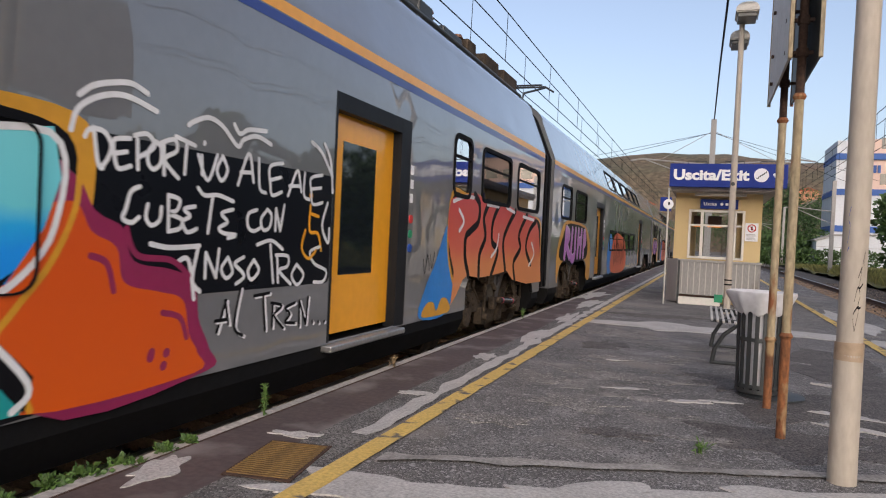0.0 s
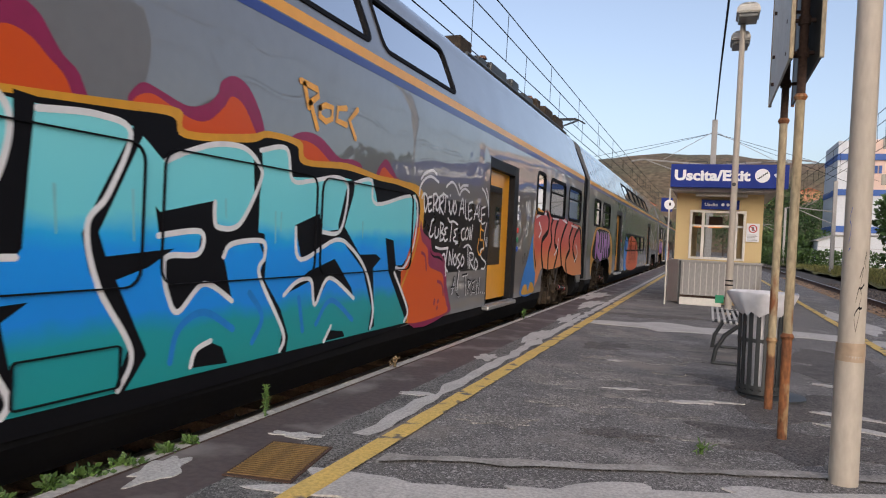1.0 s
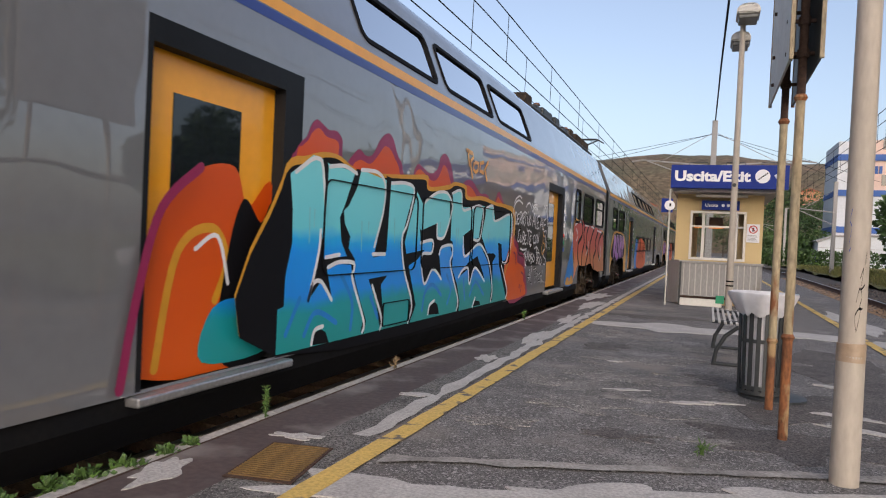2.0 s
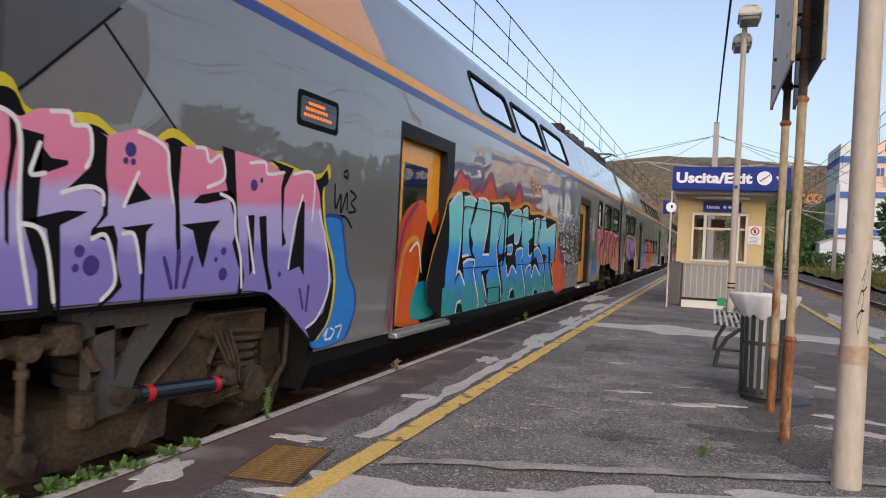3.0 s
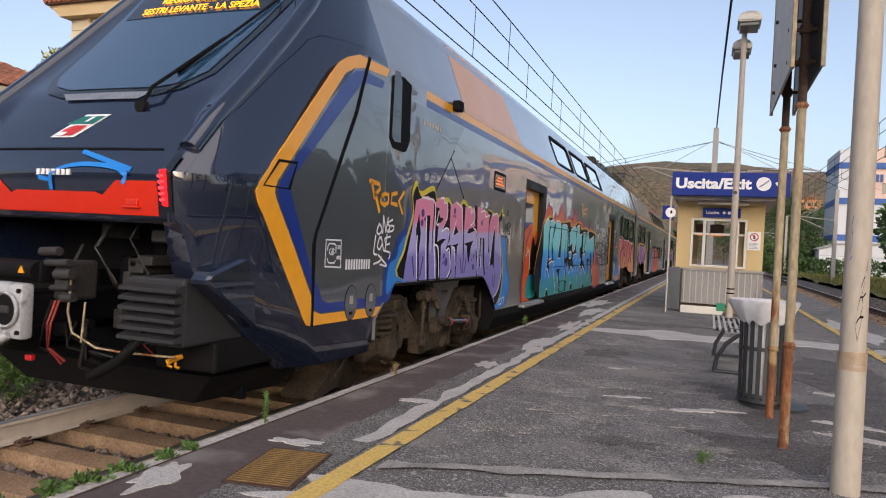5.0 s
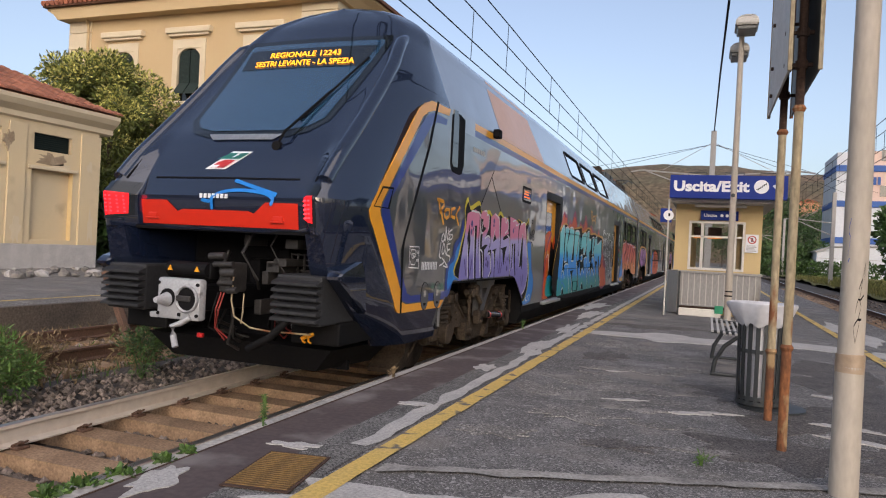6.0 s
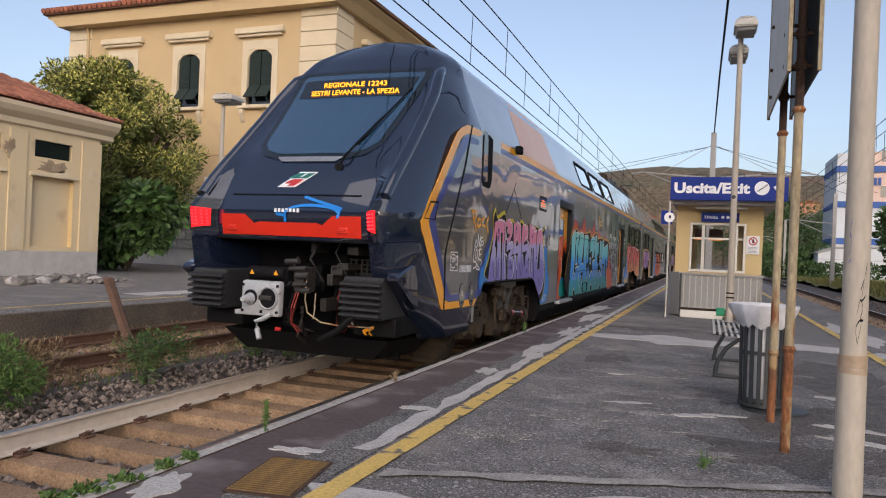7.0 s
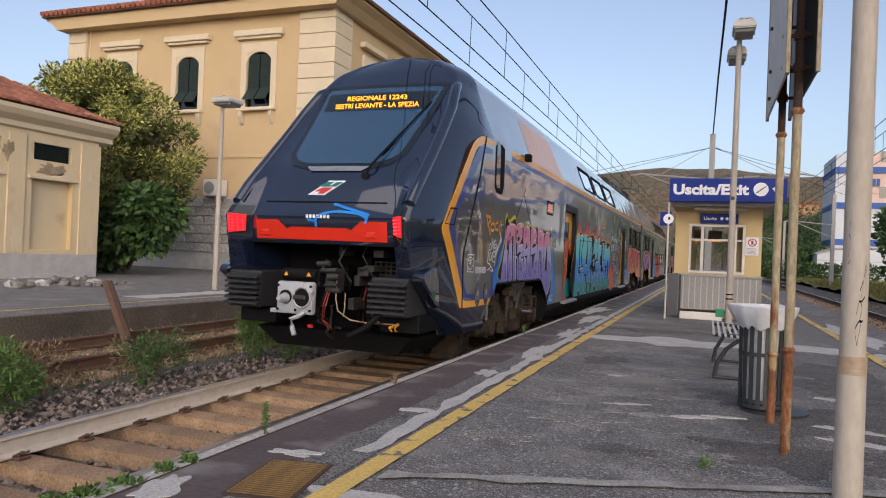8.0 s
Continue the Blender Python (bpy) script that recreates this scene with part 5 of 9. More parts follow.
for x in (-0.2, 0.18):
    prism(bm, [(x - 0.035, 0.9), (x + 0.035, 0.9), (x, 0.96)], "y", 6.808, 6.814)
part("warning_triangle", shifted(bm), M_TORANGE, coup)
bm = BM()
tube(bm, [(0.2, 6.74, 0.4), (0.1, 6.7, 0.33), (0.02, 6.68, 0.3), (0.04, 6.68, 0.2), (0.1, 6.66, 0.08)], 0.032, 8)
part("release_handle", shifted(bm), M_COUPLER, coup, "", 50)
coup.matrix_basis = Matrix.Translation((-0.06, 0, 0.95 * 0.22)) @ Matrix.Diagonal((0.76, 1, 0.78, 1))
bm = BM()
for k in range(4):
    cyl(bm, (0.27 * (1 if k % 2 else -1), 6.74, 0.42 + 0.34 * (k // 2)), (0.27 * (1 if k % 2 else -1), 6.755, 0.42 + 0.34 * (k // 2)), 0.02, n=8)
part("bolt", shifted(bm), M_SKIRT, coup)
for k, (mt, lab, r) in enumerate(((M_SKIRT, "black cable", 0.016), (M_HOSE_RED, "red brake hose", 0.008), (M_SKIRT, "black hose", 0.02), (M_HOSE_RED, "red tagged cable", 0.007), (M_GALV, "pale cable", 0.008), (M_SKIRT, "thick black hose", 0.035))):
    x = 0.3 + 0.045 * k
    tpart("hose", tube(BM(), [(x, 7.75, 0.8), (x + 0.02, 7.6, 0.55), (x + 0.02 * k, 7.6, 0.3), (x + 0.06 * k, 7.7, 0.17 + 0.02 * k), (x + 0.1 * k, 7.95, 0.35)], r, 6), mt, tail, lab, 60)
bm = BM()
for k in range(5):
    box(bm, 0.45, 0.75, 7.7, 7.72, 0.8 + k * 0.05, 0.815 + k * 0.05)
    box(bm, 0.45 + k * 0.07, 0.465 + k * 0.07, 7.69, 7.71, 0.78, 1.02)
tpart("grille", bm, M_BAYGREY, tail, "small grey bay grille")
bm = BM()
lo = [(-0.95, 8.5), (-0.82, 7.62), (0.82, 7.62), (0.95, 8.5)]
up = [(-1.18, 8.5), (-1.05, 7.5), (1.05, 7.5), (1.18, 8.5)]
vl = [bm.verts.new((x, y, -0.07)) for x, y in lo]
vu = [bm.verts.new((x, y, 0.16)) for x, y in up]
bm.faces.new(vl[::-1])
bm.faces.new(vu)
for k in range(4):
    bm.faces.new((vl[k], vl[(k + 1) % 4], vu[(k + 1) % 4], vu[k]))
tpart("snow_plough", bm, M_SKIRT, tail, "black obstacle deflector")
# chevron and panels on the side of the nose
def side_plate(name, pts, mat, lift, label="", s=1, parent=None):
    bm = BM()
    prism(bm, pts, "x", min(s * (SIDE - 0.005), s * (SIDE + lift)), max(s * (SIDE - 0.005), s * (SIDE + lift)))
    return tpart(name, bm, mat, parent or tail, label)


for s in (-1, 1):
    side_plate("nose_side_panel", xy("8.2,0.49 9.36,0.5 9.36,2.715 8.86,2.715 7.47,1.48"), M_CABGREY, 0.0015, "grey side panel", s)
    side_plate("orange_chevron", xy("8.18,0.48 8.13,0.49 8.08,0.54 7.45,1.37 7.42,1.44 7.45,1.50 8.30,2.42 8.42,2.54 8.56,2.62 8.76,2.69 9.33,2.71 9.29,2.63 8.84,2.60 8.66,2.55 8.53,2.48 7.66,1.53 7.63,1.46 7.65,1.41 8.18,0.72"), M_TORANGE, 0.003, "orange livery chevron", s)
    side_plate("orange_chevron", xy("8.22,0.48 9.29,0.47 9.40,0.55 8.33,0.56 8.22,0.59"), M_TORANGE, 0.003, "orange foot of the chevron", s)
    side_plate("blue_chevron", xy("8.18,0.70 7.68,1.39 7.66,1.46 7.68,1.52 8.57,2.46 8.70,2.54 8.85,2.58 9.25,2.58 9.21,2.51 8.92,2.49 8.78,2.43 7.84,1.57 7.82,1.49 7.86,1.41 8.18,0.86"), M_TBLUE, 0.003, "blue livery chevron", s)
    side_plate("blue_chevron", xy("8.22,0.61 8.33,0.57 9.41,0.56 9.48,0.65 8.44,0.64 8.34,0.67 8.21,0.84"), M_TBLUE, 0.003, "blue foot of the chevron", s)
    side_plate("panel_joint", xy("8.19,0.48 8.22,0.47 8.20,1.11 8.22,1.19 8.77,2.20 8.96,2.715 8.91,2.715 8.71,2.19 8.18,1.19 8.15,1.10"), M_BLACK, 0.005, "black panel joint", s)
    side_plate("flap_outline", xy("7.49,1.48 7.66,1.68 7.90,1.69 7.82,1.48 7.49,1.48 7.51,1.49 7.79,1.49 7.88,1.67 7.67,1.66 7.51,1.49"), M_BLACK, 0.005, "", s)
    side_plate("cab_window", xy("9.40,2.10 9.40,2.66 9.46,2.70 9.66,2.715 9.84,2.68 9.86,2.14 9.79,2.03 9.71,2.01 9.48,2.02"), M_BLACK, 0.006, "black-framed cab side window", s)
    side_plate("cab_window_pane", xy("9.44,2.12 9.44,2.73 9.56,2.74 9.61,2.66 9.64,2.09 9.50,2.08"), M_DARKGLASS, 0.009, "", s)
    side_plate("display_frame", rounded(12.78, 13.37, 1.93, 2.19, 0.04), M_BLACK, 0.004, "side destination display", s)
    side_plate("display_pane", rounded(12.82, 13.33, 1.97, 2.15, 0.03), M_DARKGLASS, 0.006, "dark side display with amber text bars", s)
    for a, b, z in ((12.92, 13.16, 2.108), (12.88, 13.2, 2.066), (12.86, 13.27, 2.02)):
        for k in range(9):
            w = (b - a) / 9
            side_plate("text_bar", rounded(a + k * w, a + k * w + w * 0.7, z - 0.012, z + 0.012, 0.003), M_SIDELED, 0.0075, "", s)
    for uu in (8.81, 9.18):
        side_plate("hatch_rim", [(uu + 0.11 * math.cos(a * 0.3142), 0.62 + 0.15 * math.sin(a * 0.3142)) for a in range(20)], M_BLACK, 0.005, "", s)
        side_plate("hatch", [(uu + 0.103 * math.cos(a * 0.3142), 0.62 + 0.143 * math.sin(a * 0.3142)) for a in range(20)], M_CABGREY, 0.0065, "round grey hatch", s)
        side_plate("hatch_mark", [(uu - 0.03, 0.61), (uu + 0.03, 0.61), (uu + 0.03, 0.68), (uu - 0.03, 0.68)], M_GREY_METAL, 0.0085, "", s)
        side_plate("hatch_latch", [(uu - 0.03, 0.52), (uu + 0.03, 0.52), (uu + 0.03, 0.545), (uu - 0.03, 0.545)], M_BLACK, 0.0085, "", s)
    side_plate("cab_side_panel", [(9.37, 0.79), (9.67, 0.79), (11.46, 2.54), (9.37, 2.54)], M_CABGREY, 0.0009, "darker slate-grey cab side", s)
    side_plate("door_line", [(10.591, 1.69), (11.148, 2.233), (11.168, 2.233), (10.611, 1.69)], M_BLACK, 0.003, "", s)
    side_plate("door_line", [(11.595, 1.676), (11.053, 2.129), (11.073, 2.129), (11.615, 1.676)], M_BLACK, 0.003, "", s)
    bm = BM()
    box(bm, s * SIDE, s * (SIDE + 0.1), 11.0, 11.14, 2.66, 2.78, 0.02)
    tpart("side_camera", bm, M_BLACK, tail, "small black side camera")
    # orange roof panel over the cab
    bm = BM()
    prof = [(section(z) + 0.0022, z + 0.0012) for z in [2.72, 2.78, 3.1, 3.42, 3.55, 3.68]]
    for (xa, za), (xb, zb) in zip(prof, prof[1:]):
        ka, kb = (za - 2.72) * 0.25, (zb - 2.72) * 0.25
        bm.faces.new([bm.verts.new(p) for p in ((s * xa, 11.45 + ka * 0.3, za), (s * xa, 14.2 - 1.6 * ka, za), (s * xb, 14.2 - 1.6 * kb, zb), (s * xb, 11.45 + kb * 0.3, zb))])
    tpart("orange_roof_panel", bm, M_PEACH, tail, "sun-faded orange roof side panel", 30)


# ---- spray paint on the train's platform side ----
def spray(name, stops, rough=0.4):
    """Sprayed paint whose colour changes with height over the rail: (height, colour) stops."""
    m = bpy.data.materials.new(name)
    m.use_nodes = True
    N, L = m.node_tree.nodes, m.node_tree.links
    b = N["Principled BSDF"]
    tc, sx, ns, ad, mr, cr = (N.new(k) for k in ("ShaderNodeTexCoord", "ShaderNodeSeparateXYZ", "ShaderNodeTexNoise", "ShaderNodeMath", "ShaderNodeMapRange", "ShaderNodeValToRGB"))
    L.new(tc.outputs["Object"], sx.inputs[0])
    L.new(tc.outputs["Object"], ns.inputs["Vector"])
    ns.inputs["Scale"].default_value = 2.2
    ns.inputs["Detail"].default_value = 5
    ad.operation = "MULTIPLY_ADD"
    L.new(ns.outputs["Fac"], ad.inputs[0])
    ad.inputs[1].default_value = 0.22
    L.new(sx.outputs["Z"], ad.inputs[2])
    lo, hi = stops[0][0] - RAILTOP + 0.11, stops[-1][0] - RAILTOP + 0.11
    mr.inputs["From Min"].default_value, mr.inputs["From Max"].default_value = lo, hi
    L.new(ad.outputs[0], mr.inputs["Value"])
    L.new(mr.outputs[0], cr.inputs[0])
    e = cr.color_ramp.elements
    span = stops[-1][0] - stops[0][0]
    e[0].color, e[1].color = (*stops[0][1], 1), (*stops[-1][1], 1)
    for z, c in stops[1:-1]:
        q = e.new((z - stops[0][0]) / span)
        q.color = (*c, 1)
    L.new(cr.outputs[0], b.inputs["Base Color"])
    b.inputs["Roughness"].default_value = rough
    b.inputs["Coat Weight"].default_value = 0.15
    return m


def flat_paint(name, c, rough=0.42, spec=0.5):
    return material(name, c, rough, second=tuple(v * 0.8 for v in c), scale=1.6, amount=0.5, fine=14, fine_amount=0.06, coat=0.15 if spec > 0.3 else 0.0, rough_var=0.05, spec=spec)


P_BLACK = flat_paint("black_spray", (0.006, 0.006, 0.008), 0.55, 0.12)
P_WHITE = flat_paint("white_spray", (0.72, 0.73, 0.76))
P_YELLOW = flat_paint("golden_spray", (0.62, 0.3, 0.02))
P_LEMON = flat_paint("lemon_spray", (0.6, 0.5, 0.02))
P_ORANGE = spray("orange_spray", [(0.3, (0.64, 0.09, 0.002)), (1.0, (0.6, 0.075, 0.002)), (1.9, (0.58, 0.07, 0.004))])
P_MAROON = flat_paint("maroon_spray", (0.26, 0.015, 0.08))
P_BLUE = flat_paint("bright_blue_spray", (0.01, 0.2, 0.62))
P_DEEPBLUE = flat_paint("deep_blue_spray", (0.005, 0.04, 0.26))
P_CHEST = spray("cyan_to_teal_spray", [(0.25, (0.004, 0.27, 0.27)), (0.56, (0.005, 0.29, 0.33)), (0.68, (0.003, 0.24, 0.76)), (1.0, (0.003, 0.28, 0.84)), (1.1, (0.01, 0.38, 0.8)), (1.2, (0.14, 0.6, 0.7)), (1.7, (0.19, 0.66, 0.72))])
P_PURPLE = spray("pink_to_violet_spray", [(0.7, (0.19, 0.165, 0.48)), (1.02, (0.21, 0.185, 0.52)), (1.1, (0.36, 0.34, 0.66)), (1.3, (0.4, 0.36, 0.66)), (1.36, (0.64, 0.19, 0.34)), (1.7, (0.68, 0.24, 0.38))])
P_PISKE = spray("red_to_orange_spray", [(0.4, (0.68, 0.25, 0.08)), (0.8, (0.66, 0.22, 0.07)), (1.05, (0.6, 0.1, 0.06)), (1.7, (0.52, 0.04, 0.05))])
P_PINK = spray("magenta_spray", [(0.5, (0.42, 0.12, 0.5)), (1.7, (0.55, 0.25, 0.6))])
P_VIOLET = flat_paint("dark_violet_spray", (0.05, 0.03, 0.2))
LAYER = 0.0009


def paint_at(layer, door=False):
    x = (SIDE - 0.09 if door else SIDE) + 0.0022 + LAYER * layer
    return lambda u, z: (x, u, z)


def fill(name, pts, mat, layer, car=None, label="", door=False, smooth=True, step=5):
    """A painted area with a soft closed outline."""
    P = [tuple(p) for p in smooth_line(pts, step, True)] if smooth else pts
    at = paint_at(layer, door)
    bm = BM()
    vs = [bm.verts.new(at(*p)) for p in P]
    for t in tessellate([[Vector((p[0], p[1], 0)) for p in P]]):
        bm.faces.new([vs[i] for i in t])
    ob = tpart(name, bm, mat, car or tail, label)
    return ob


def strokes(name, lines, width, mat, layer, car=None, label="", soft=True, at=None, taper=0.0):
    bm = BM()
    for i, ln in enumerate(lines):
        pts = xy(ln) if isinstance(ln, str) else ln
        P = [tuple(p) for p in smooth_line(pts, 6)] if soft and len(pts) > 2 else pts
        ribbon(bm, P, width, at or paint_at(layer + 0.3 * (i % 3)), True, taper)
    return tpart(name, bm, mat, car or tail, label)


def piece_letter(name, lines, w, mat, layer, car=None, label="", lift=(0.014, 0.01), black=0.11):
    """One bubble letter: black shadow, white edge, coloured body."""
    sh = [[(u + lift[0], z + lift[1]) for u, z in xy(l)] for l in lines]
    strokes("letter_shadow", lines, w + black, P_BLACK, layer, car)
    strokes("letter_edge", sh, w + 0.02, P_WHITE, layer + 1.2, car)
    return strokes(name, lines, w, mat, layer + 2.4, car, label)


def ribbon(bm, pts, w, place, caps=True, taper=0.0):
    """A brush stroke of width w along 2D points; place(u, z) puts it on its surface."""
    P = [Vector(p) for p in pts]
    P = [p for i, p in enumerate(P) if i == 0 or (p - P[i - 1]).length > 1e-5]
    n = len(P)
    L, R = [], []
    for i in range(n):
        d = (P[min(i + 1, n - 1)] - P[max(i - 1, 0)])
        d = d.normalized() if d.length > 1e-9 else Vector((1, 0))
        q = Vector((-d.y, d.x)) * w * 0.5 * (1 - taper * i / max(n - 1, 1))
        L.append(P[i] + q)
        R.append(P[i] - q)
    ring = []
    if caps:
        d = (P[1] - P[0]).normalized()
        a0 = math.atan2(L[0].y - P[0].y, L[0].x - P[0].x)
        start = [P[0] + Vector((math.cos(a0 + math.pi * k / 6), math.sin(a0 + math.pi * k / 6))) * w * 0.5 for k in range(1, 6)]
        a1 = math.atan2(R[-1].y - P[-1].y, R[-1].x - P[-1].x)
        ww = (L[-1] - P[-1]).length
        end = [P[-1] + Vector((math.cos(a1 + math.pi * k / 6), math.sin(a1 + math.pi * k / 6))) * ww for k in range(1, 6)]
    vl = [bm.verts.new(place(p.x, p.y)) for p in L]
    vr = [bm.verts.new(place(p.x, p.y)) for p in R]
    for i in range(n - 1):
        bm.faces.new((vl[i], vr[i], vr[i + 1], vl[i + 1]))
    if caps:
        bm.faces.new([vl[0]] + [bm.verts.new(place(p.x, p.y)) for p in start] + [vr[0]])
        bm.faces.new([vr[-1]] + [bm.verts.new(place(p.x, p.y)) for p in end] + [vl[-1]])


def written(name, letters, width, mat, layer, label):
    """Sprayed letters, each one an object of several strokes."""
    for ch in letters:
        strokes(name, ch.split("|"), width, mat, layer, None, label)


# side doors' band of black glass and the covered lower windows
M_BANDGLASS = material("black_band_glass", (0.006, 0.007, 0.011), 0.3, scale=2, fine=8, fine_amount=0.05, spec=0.12)
fill("dark_window_band", rounded(21.75, 24.52, 0.745, 1.585, 0.05), M_BANDGLASS, 0.2, None, "black window band", False, False)
for a, b in ((16.45, 18.3), (18.45, 20.05), (20.13, 21.9)):
    bm = BM()
    frame_ring(bm, a, b, 0.82, 1.57, 0.1, 0.006, side_at(1), 0.0195)
    tpart("covered_window_rim", bm, P_BLACK, tail, "rim of a painted-over window", 40)

# blue and cyan five-letter piece over the lower deck
for rim, core in (("15.97,1.67 16.01,1.72 16.06,1.78 16.11,1.82 16.16,1.85 16.19,1.90 16.23,1.96 16.29,2.00 16.35,1.99 16.41,1.97 16.48,1.95 16.57,1.96 16.63,1.95 16.69,1.91 16.70,1.86 16.70,1.77 16.72,1.51 15.98,1.42", "16.04,1.73 16.11,1.78 16.18,1.83 16.22,1.88 16.27,1.92 16.32,1.94 16.37,1.93 16.42,1.90 16.49,1.89 16.57,1.89 16.63,1.87 16.64,1.81 16.64,1.76 16.65,1.50 16.06,1.43"),
                  ("16.75,1.45 16.78,1.7 16.9,1.82 17.0,1.87 17.12,1.83 17.25,1.86 17.4,2.02 17.55,2.09 17.65,2.06 17.72,1.98 17.78,1.91 17.9,1.8 17.95,1.45", "16.82,1.45 16.85,1.68 17.0,1.78 17.2,1.77 17.35,1.86 17.48,1.96 17.6,1.95 17.69,1.89 17.83,1.76 17.85,1.45"),
                  ("18.14,1.4 18.17,1.75 18.2,1.83 18.28,1.89 18.41,1.87 18.61,1.83 18.77,1.87 18.87,1.95 18.9,2.03 19.02,2.09 19.17,2.05 19.31,1.9 19.37,1.74 19.4,1.4", "18.17,1.4 18.19,1.74 18.31,1.84 18.47,1.81 18.66,1.76 18.8,1.78 18.93,1.88 19.0,1.96 19.12,1.93 19.25,1.79 19.32,1.7 19.33,1.4"),
                  ("19.66,1.4 19.66,1.74 19.71,1.83 19.9,1.88 20.1,1.86 20.38,1.75 20.6,1.76 20.8,1.7 20.85,1.4", "19.72,1.4 19.74,1.76 19.82,1.81 20.02,1.79 20.29,1.69 20.6,1.7 20.78,1.64 20.8,1.4"),
                  ("21.0,1.4 21.05,1.68 21.21,1.83 21.33,1.81 21.5,1.7 21.72,1.64 21.8,1.4", "21.05,1.4 21.09,1.63 21.19,1.76 21.33,1.72 21.55,1.62 21.6,1.4")):
    fill("flame_rim", xy(rim), P_MAROON, 0.6, None, "maroon flame rim")
    fill("flame", xy(core), P_ORANGE, 1.3, None, "orange flame")
fill("golden_rim", [(u, z + (0.06 if z > 1.3 else 0.0)) for u, z in xy("15.86,1.45 16.2,1.66 16.6,1.72 17.0,1.63 17.6,1.66 18.15,1.71 18.55,1.74 18.62,1.63 19.2,1.7 19.4,1.75 19.8,1.74 19.9,1.62 20.5,1.66 21.1,1.62 21.6,1.62 22.15,1.56 22.2,1.2 22.1,0.7 22.25,0.28 15.86,0.28")], P_YELLOW, 2.0, None, "golden outline")
fill("backing", [(u, z + (0.065 if z > 1.3 else 0.0)) for u, z in xy("15.86,1.38 16.2,1.6 16.6,1.68 17.0,1.58 17.6,1.62 18.15,1.66 18.5,1.68 18.6,1.58 19.2,1.64 19.4,1.7 19.75,1.69 19.85,1.57 20.5,1.6 21.1,1.57 21.6,1.56 22.05,1.48 22.1,1.2 22.0,0.7 22.15,0.275 15.86,0.275")], P_BLACK, 2.7, None, "black backing of the piece")
fill("letter_field", xy("15.96,1.56 16.26,1.73 16.41,1.71 16.50,1.69 16.97,1.67 17.04,1.70 17.53,1.66 17.66,1.66 18.23,1.65") + xy("18.44,1.50 18.62,1.58 18.91,1.66 19.17,1.65 19.31,1.58 19.34,1.67 19.63,1.72 19.70,1.53 19.98,1.55 20.45,1.60 20.65,1.59 20.98,1.64 21.10,1.43 21.97,1.57 22.02,1.34 21.94,1.11 21.76,0.86 21.54,0.83 21.53,0.78 21.88,0.42 21.85,0.28") + xy("21.9,0.28 15.93,0.28 15.94,0.34 15.95,0.83 16.02,1.07 16.01,1.31"), P_CHEST, 3.6, None, "cyan, blue and teal sprayed letters", False, False)
fill("letter_field", xy("15.87,0.28 15.99,0.28 15.97,0.62 15.87,0.6"), P_CHEST, 3.7, None, "", False, False)
for st in ("16.40,1.72 16.45,1.71 16.49,1.67 16.48,1.36 16.45,1.38", "16.42,1.18 16.48,0.95 16.90,0.97 16.99,0.93 17.00,0.89 16.62,0.91 16.53,0.86 16.63,0.62 16.44,0.77 16.27,0.64 16.35,0.86", "16.95,1.70 17.04,1.70 16.98,1.55 16.84,1.38 16.76,1.34 16.79,1.23 16.89,1.13 16.87,1.03 16.99,0.94 16.99,0.80 17.09,0.62 17.25,0.39 17.21,0.28 17.15,0.31 17.19,0.40 16.94,0.86 16.91,0.94 16.83,0.98 16.74,1.09 16.70,1.28 16.77,1.38",):
    fill("letter_gap", xy(st), P_BLACK, 4.6, None, "black gap between letters", False, False)
for st in ("17.54,1.70 17.65,1.69 17.63,1.38 17.61,1.02 17.57,0.97 17.34,0.95 17.40,1.09 17.49,1.40 17.55,1.54", "17.26,0.76 17.65,0.78 17.52,0.70 17.59,0.42 17.55,0.27 17.44,0.54", "18.25,1.74 18.32,1.68 18.12,1.29 18.02,1.10 18.07,0.98 18.55,1.02 18.36,0.92 18.14,0.86 18.37,0.45 18.22,0.27 18.15,0.29 18.24,0.50 17.97,0.91 17.92,1.09 18.01,1.27 18.20,1.61",):
    fill("letter_gap", xy(st), P_BLACK, 4.6, None, "black gap between letters", False, False)
for st in ("16.34,0.29 16.37,0.38 16.47,0.40 16.55,0.37 16.61,0.28",):
    fill("letter_gap", xy(st), P_BLACK, 4.6, None, "black gap between letters", False, False)
for st in ("18.39,1.25 18.43,1.22 18.88,1.31 18.89,1.21 18.93,1.15 19.14,1.17 19.32,1.47 19.32,1.13 19.40,1.12 19.41,1.07 19.04,1.05 18.98,0.98 19.08,0.69 18.81,0.82 18.60,0.65 18.50,0.77 18.47,0.91 18.51,0.99 18.75,0.99 18.77,1.12 18.43,1.09", "19.24,1.69 19.33,1.67 19.36,1.53 19.33,1.39 19.33,1.13 19.43,0.96 19.42,0.81 19.63,0.59 19.74,0.39 19.72,0.27 19.63,0.29 19.66,0.43 19.36,0.84 19.41,0.96 19.29,1.13", "19.77,1.19 20.11,1.29 20.15,1.15 20.46,1.18 20.50,1.14 20.36,1.09 19.87,0.94",):
    fill("letter_gap", xy(st), P_BLACK, 4.6, None, "black gap between letters", False, False)
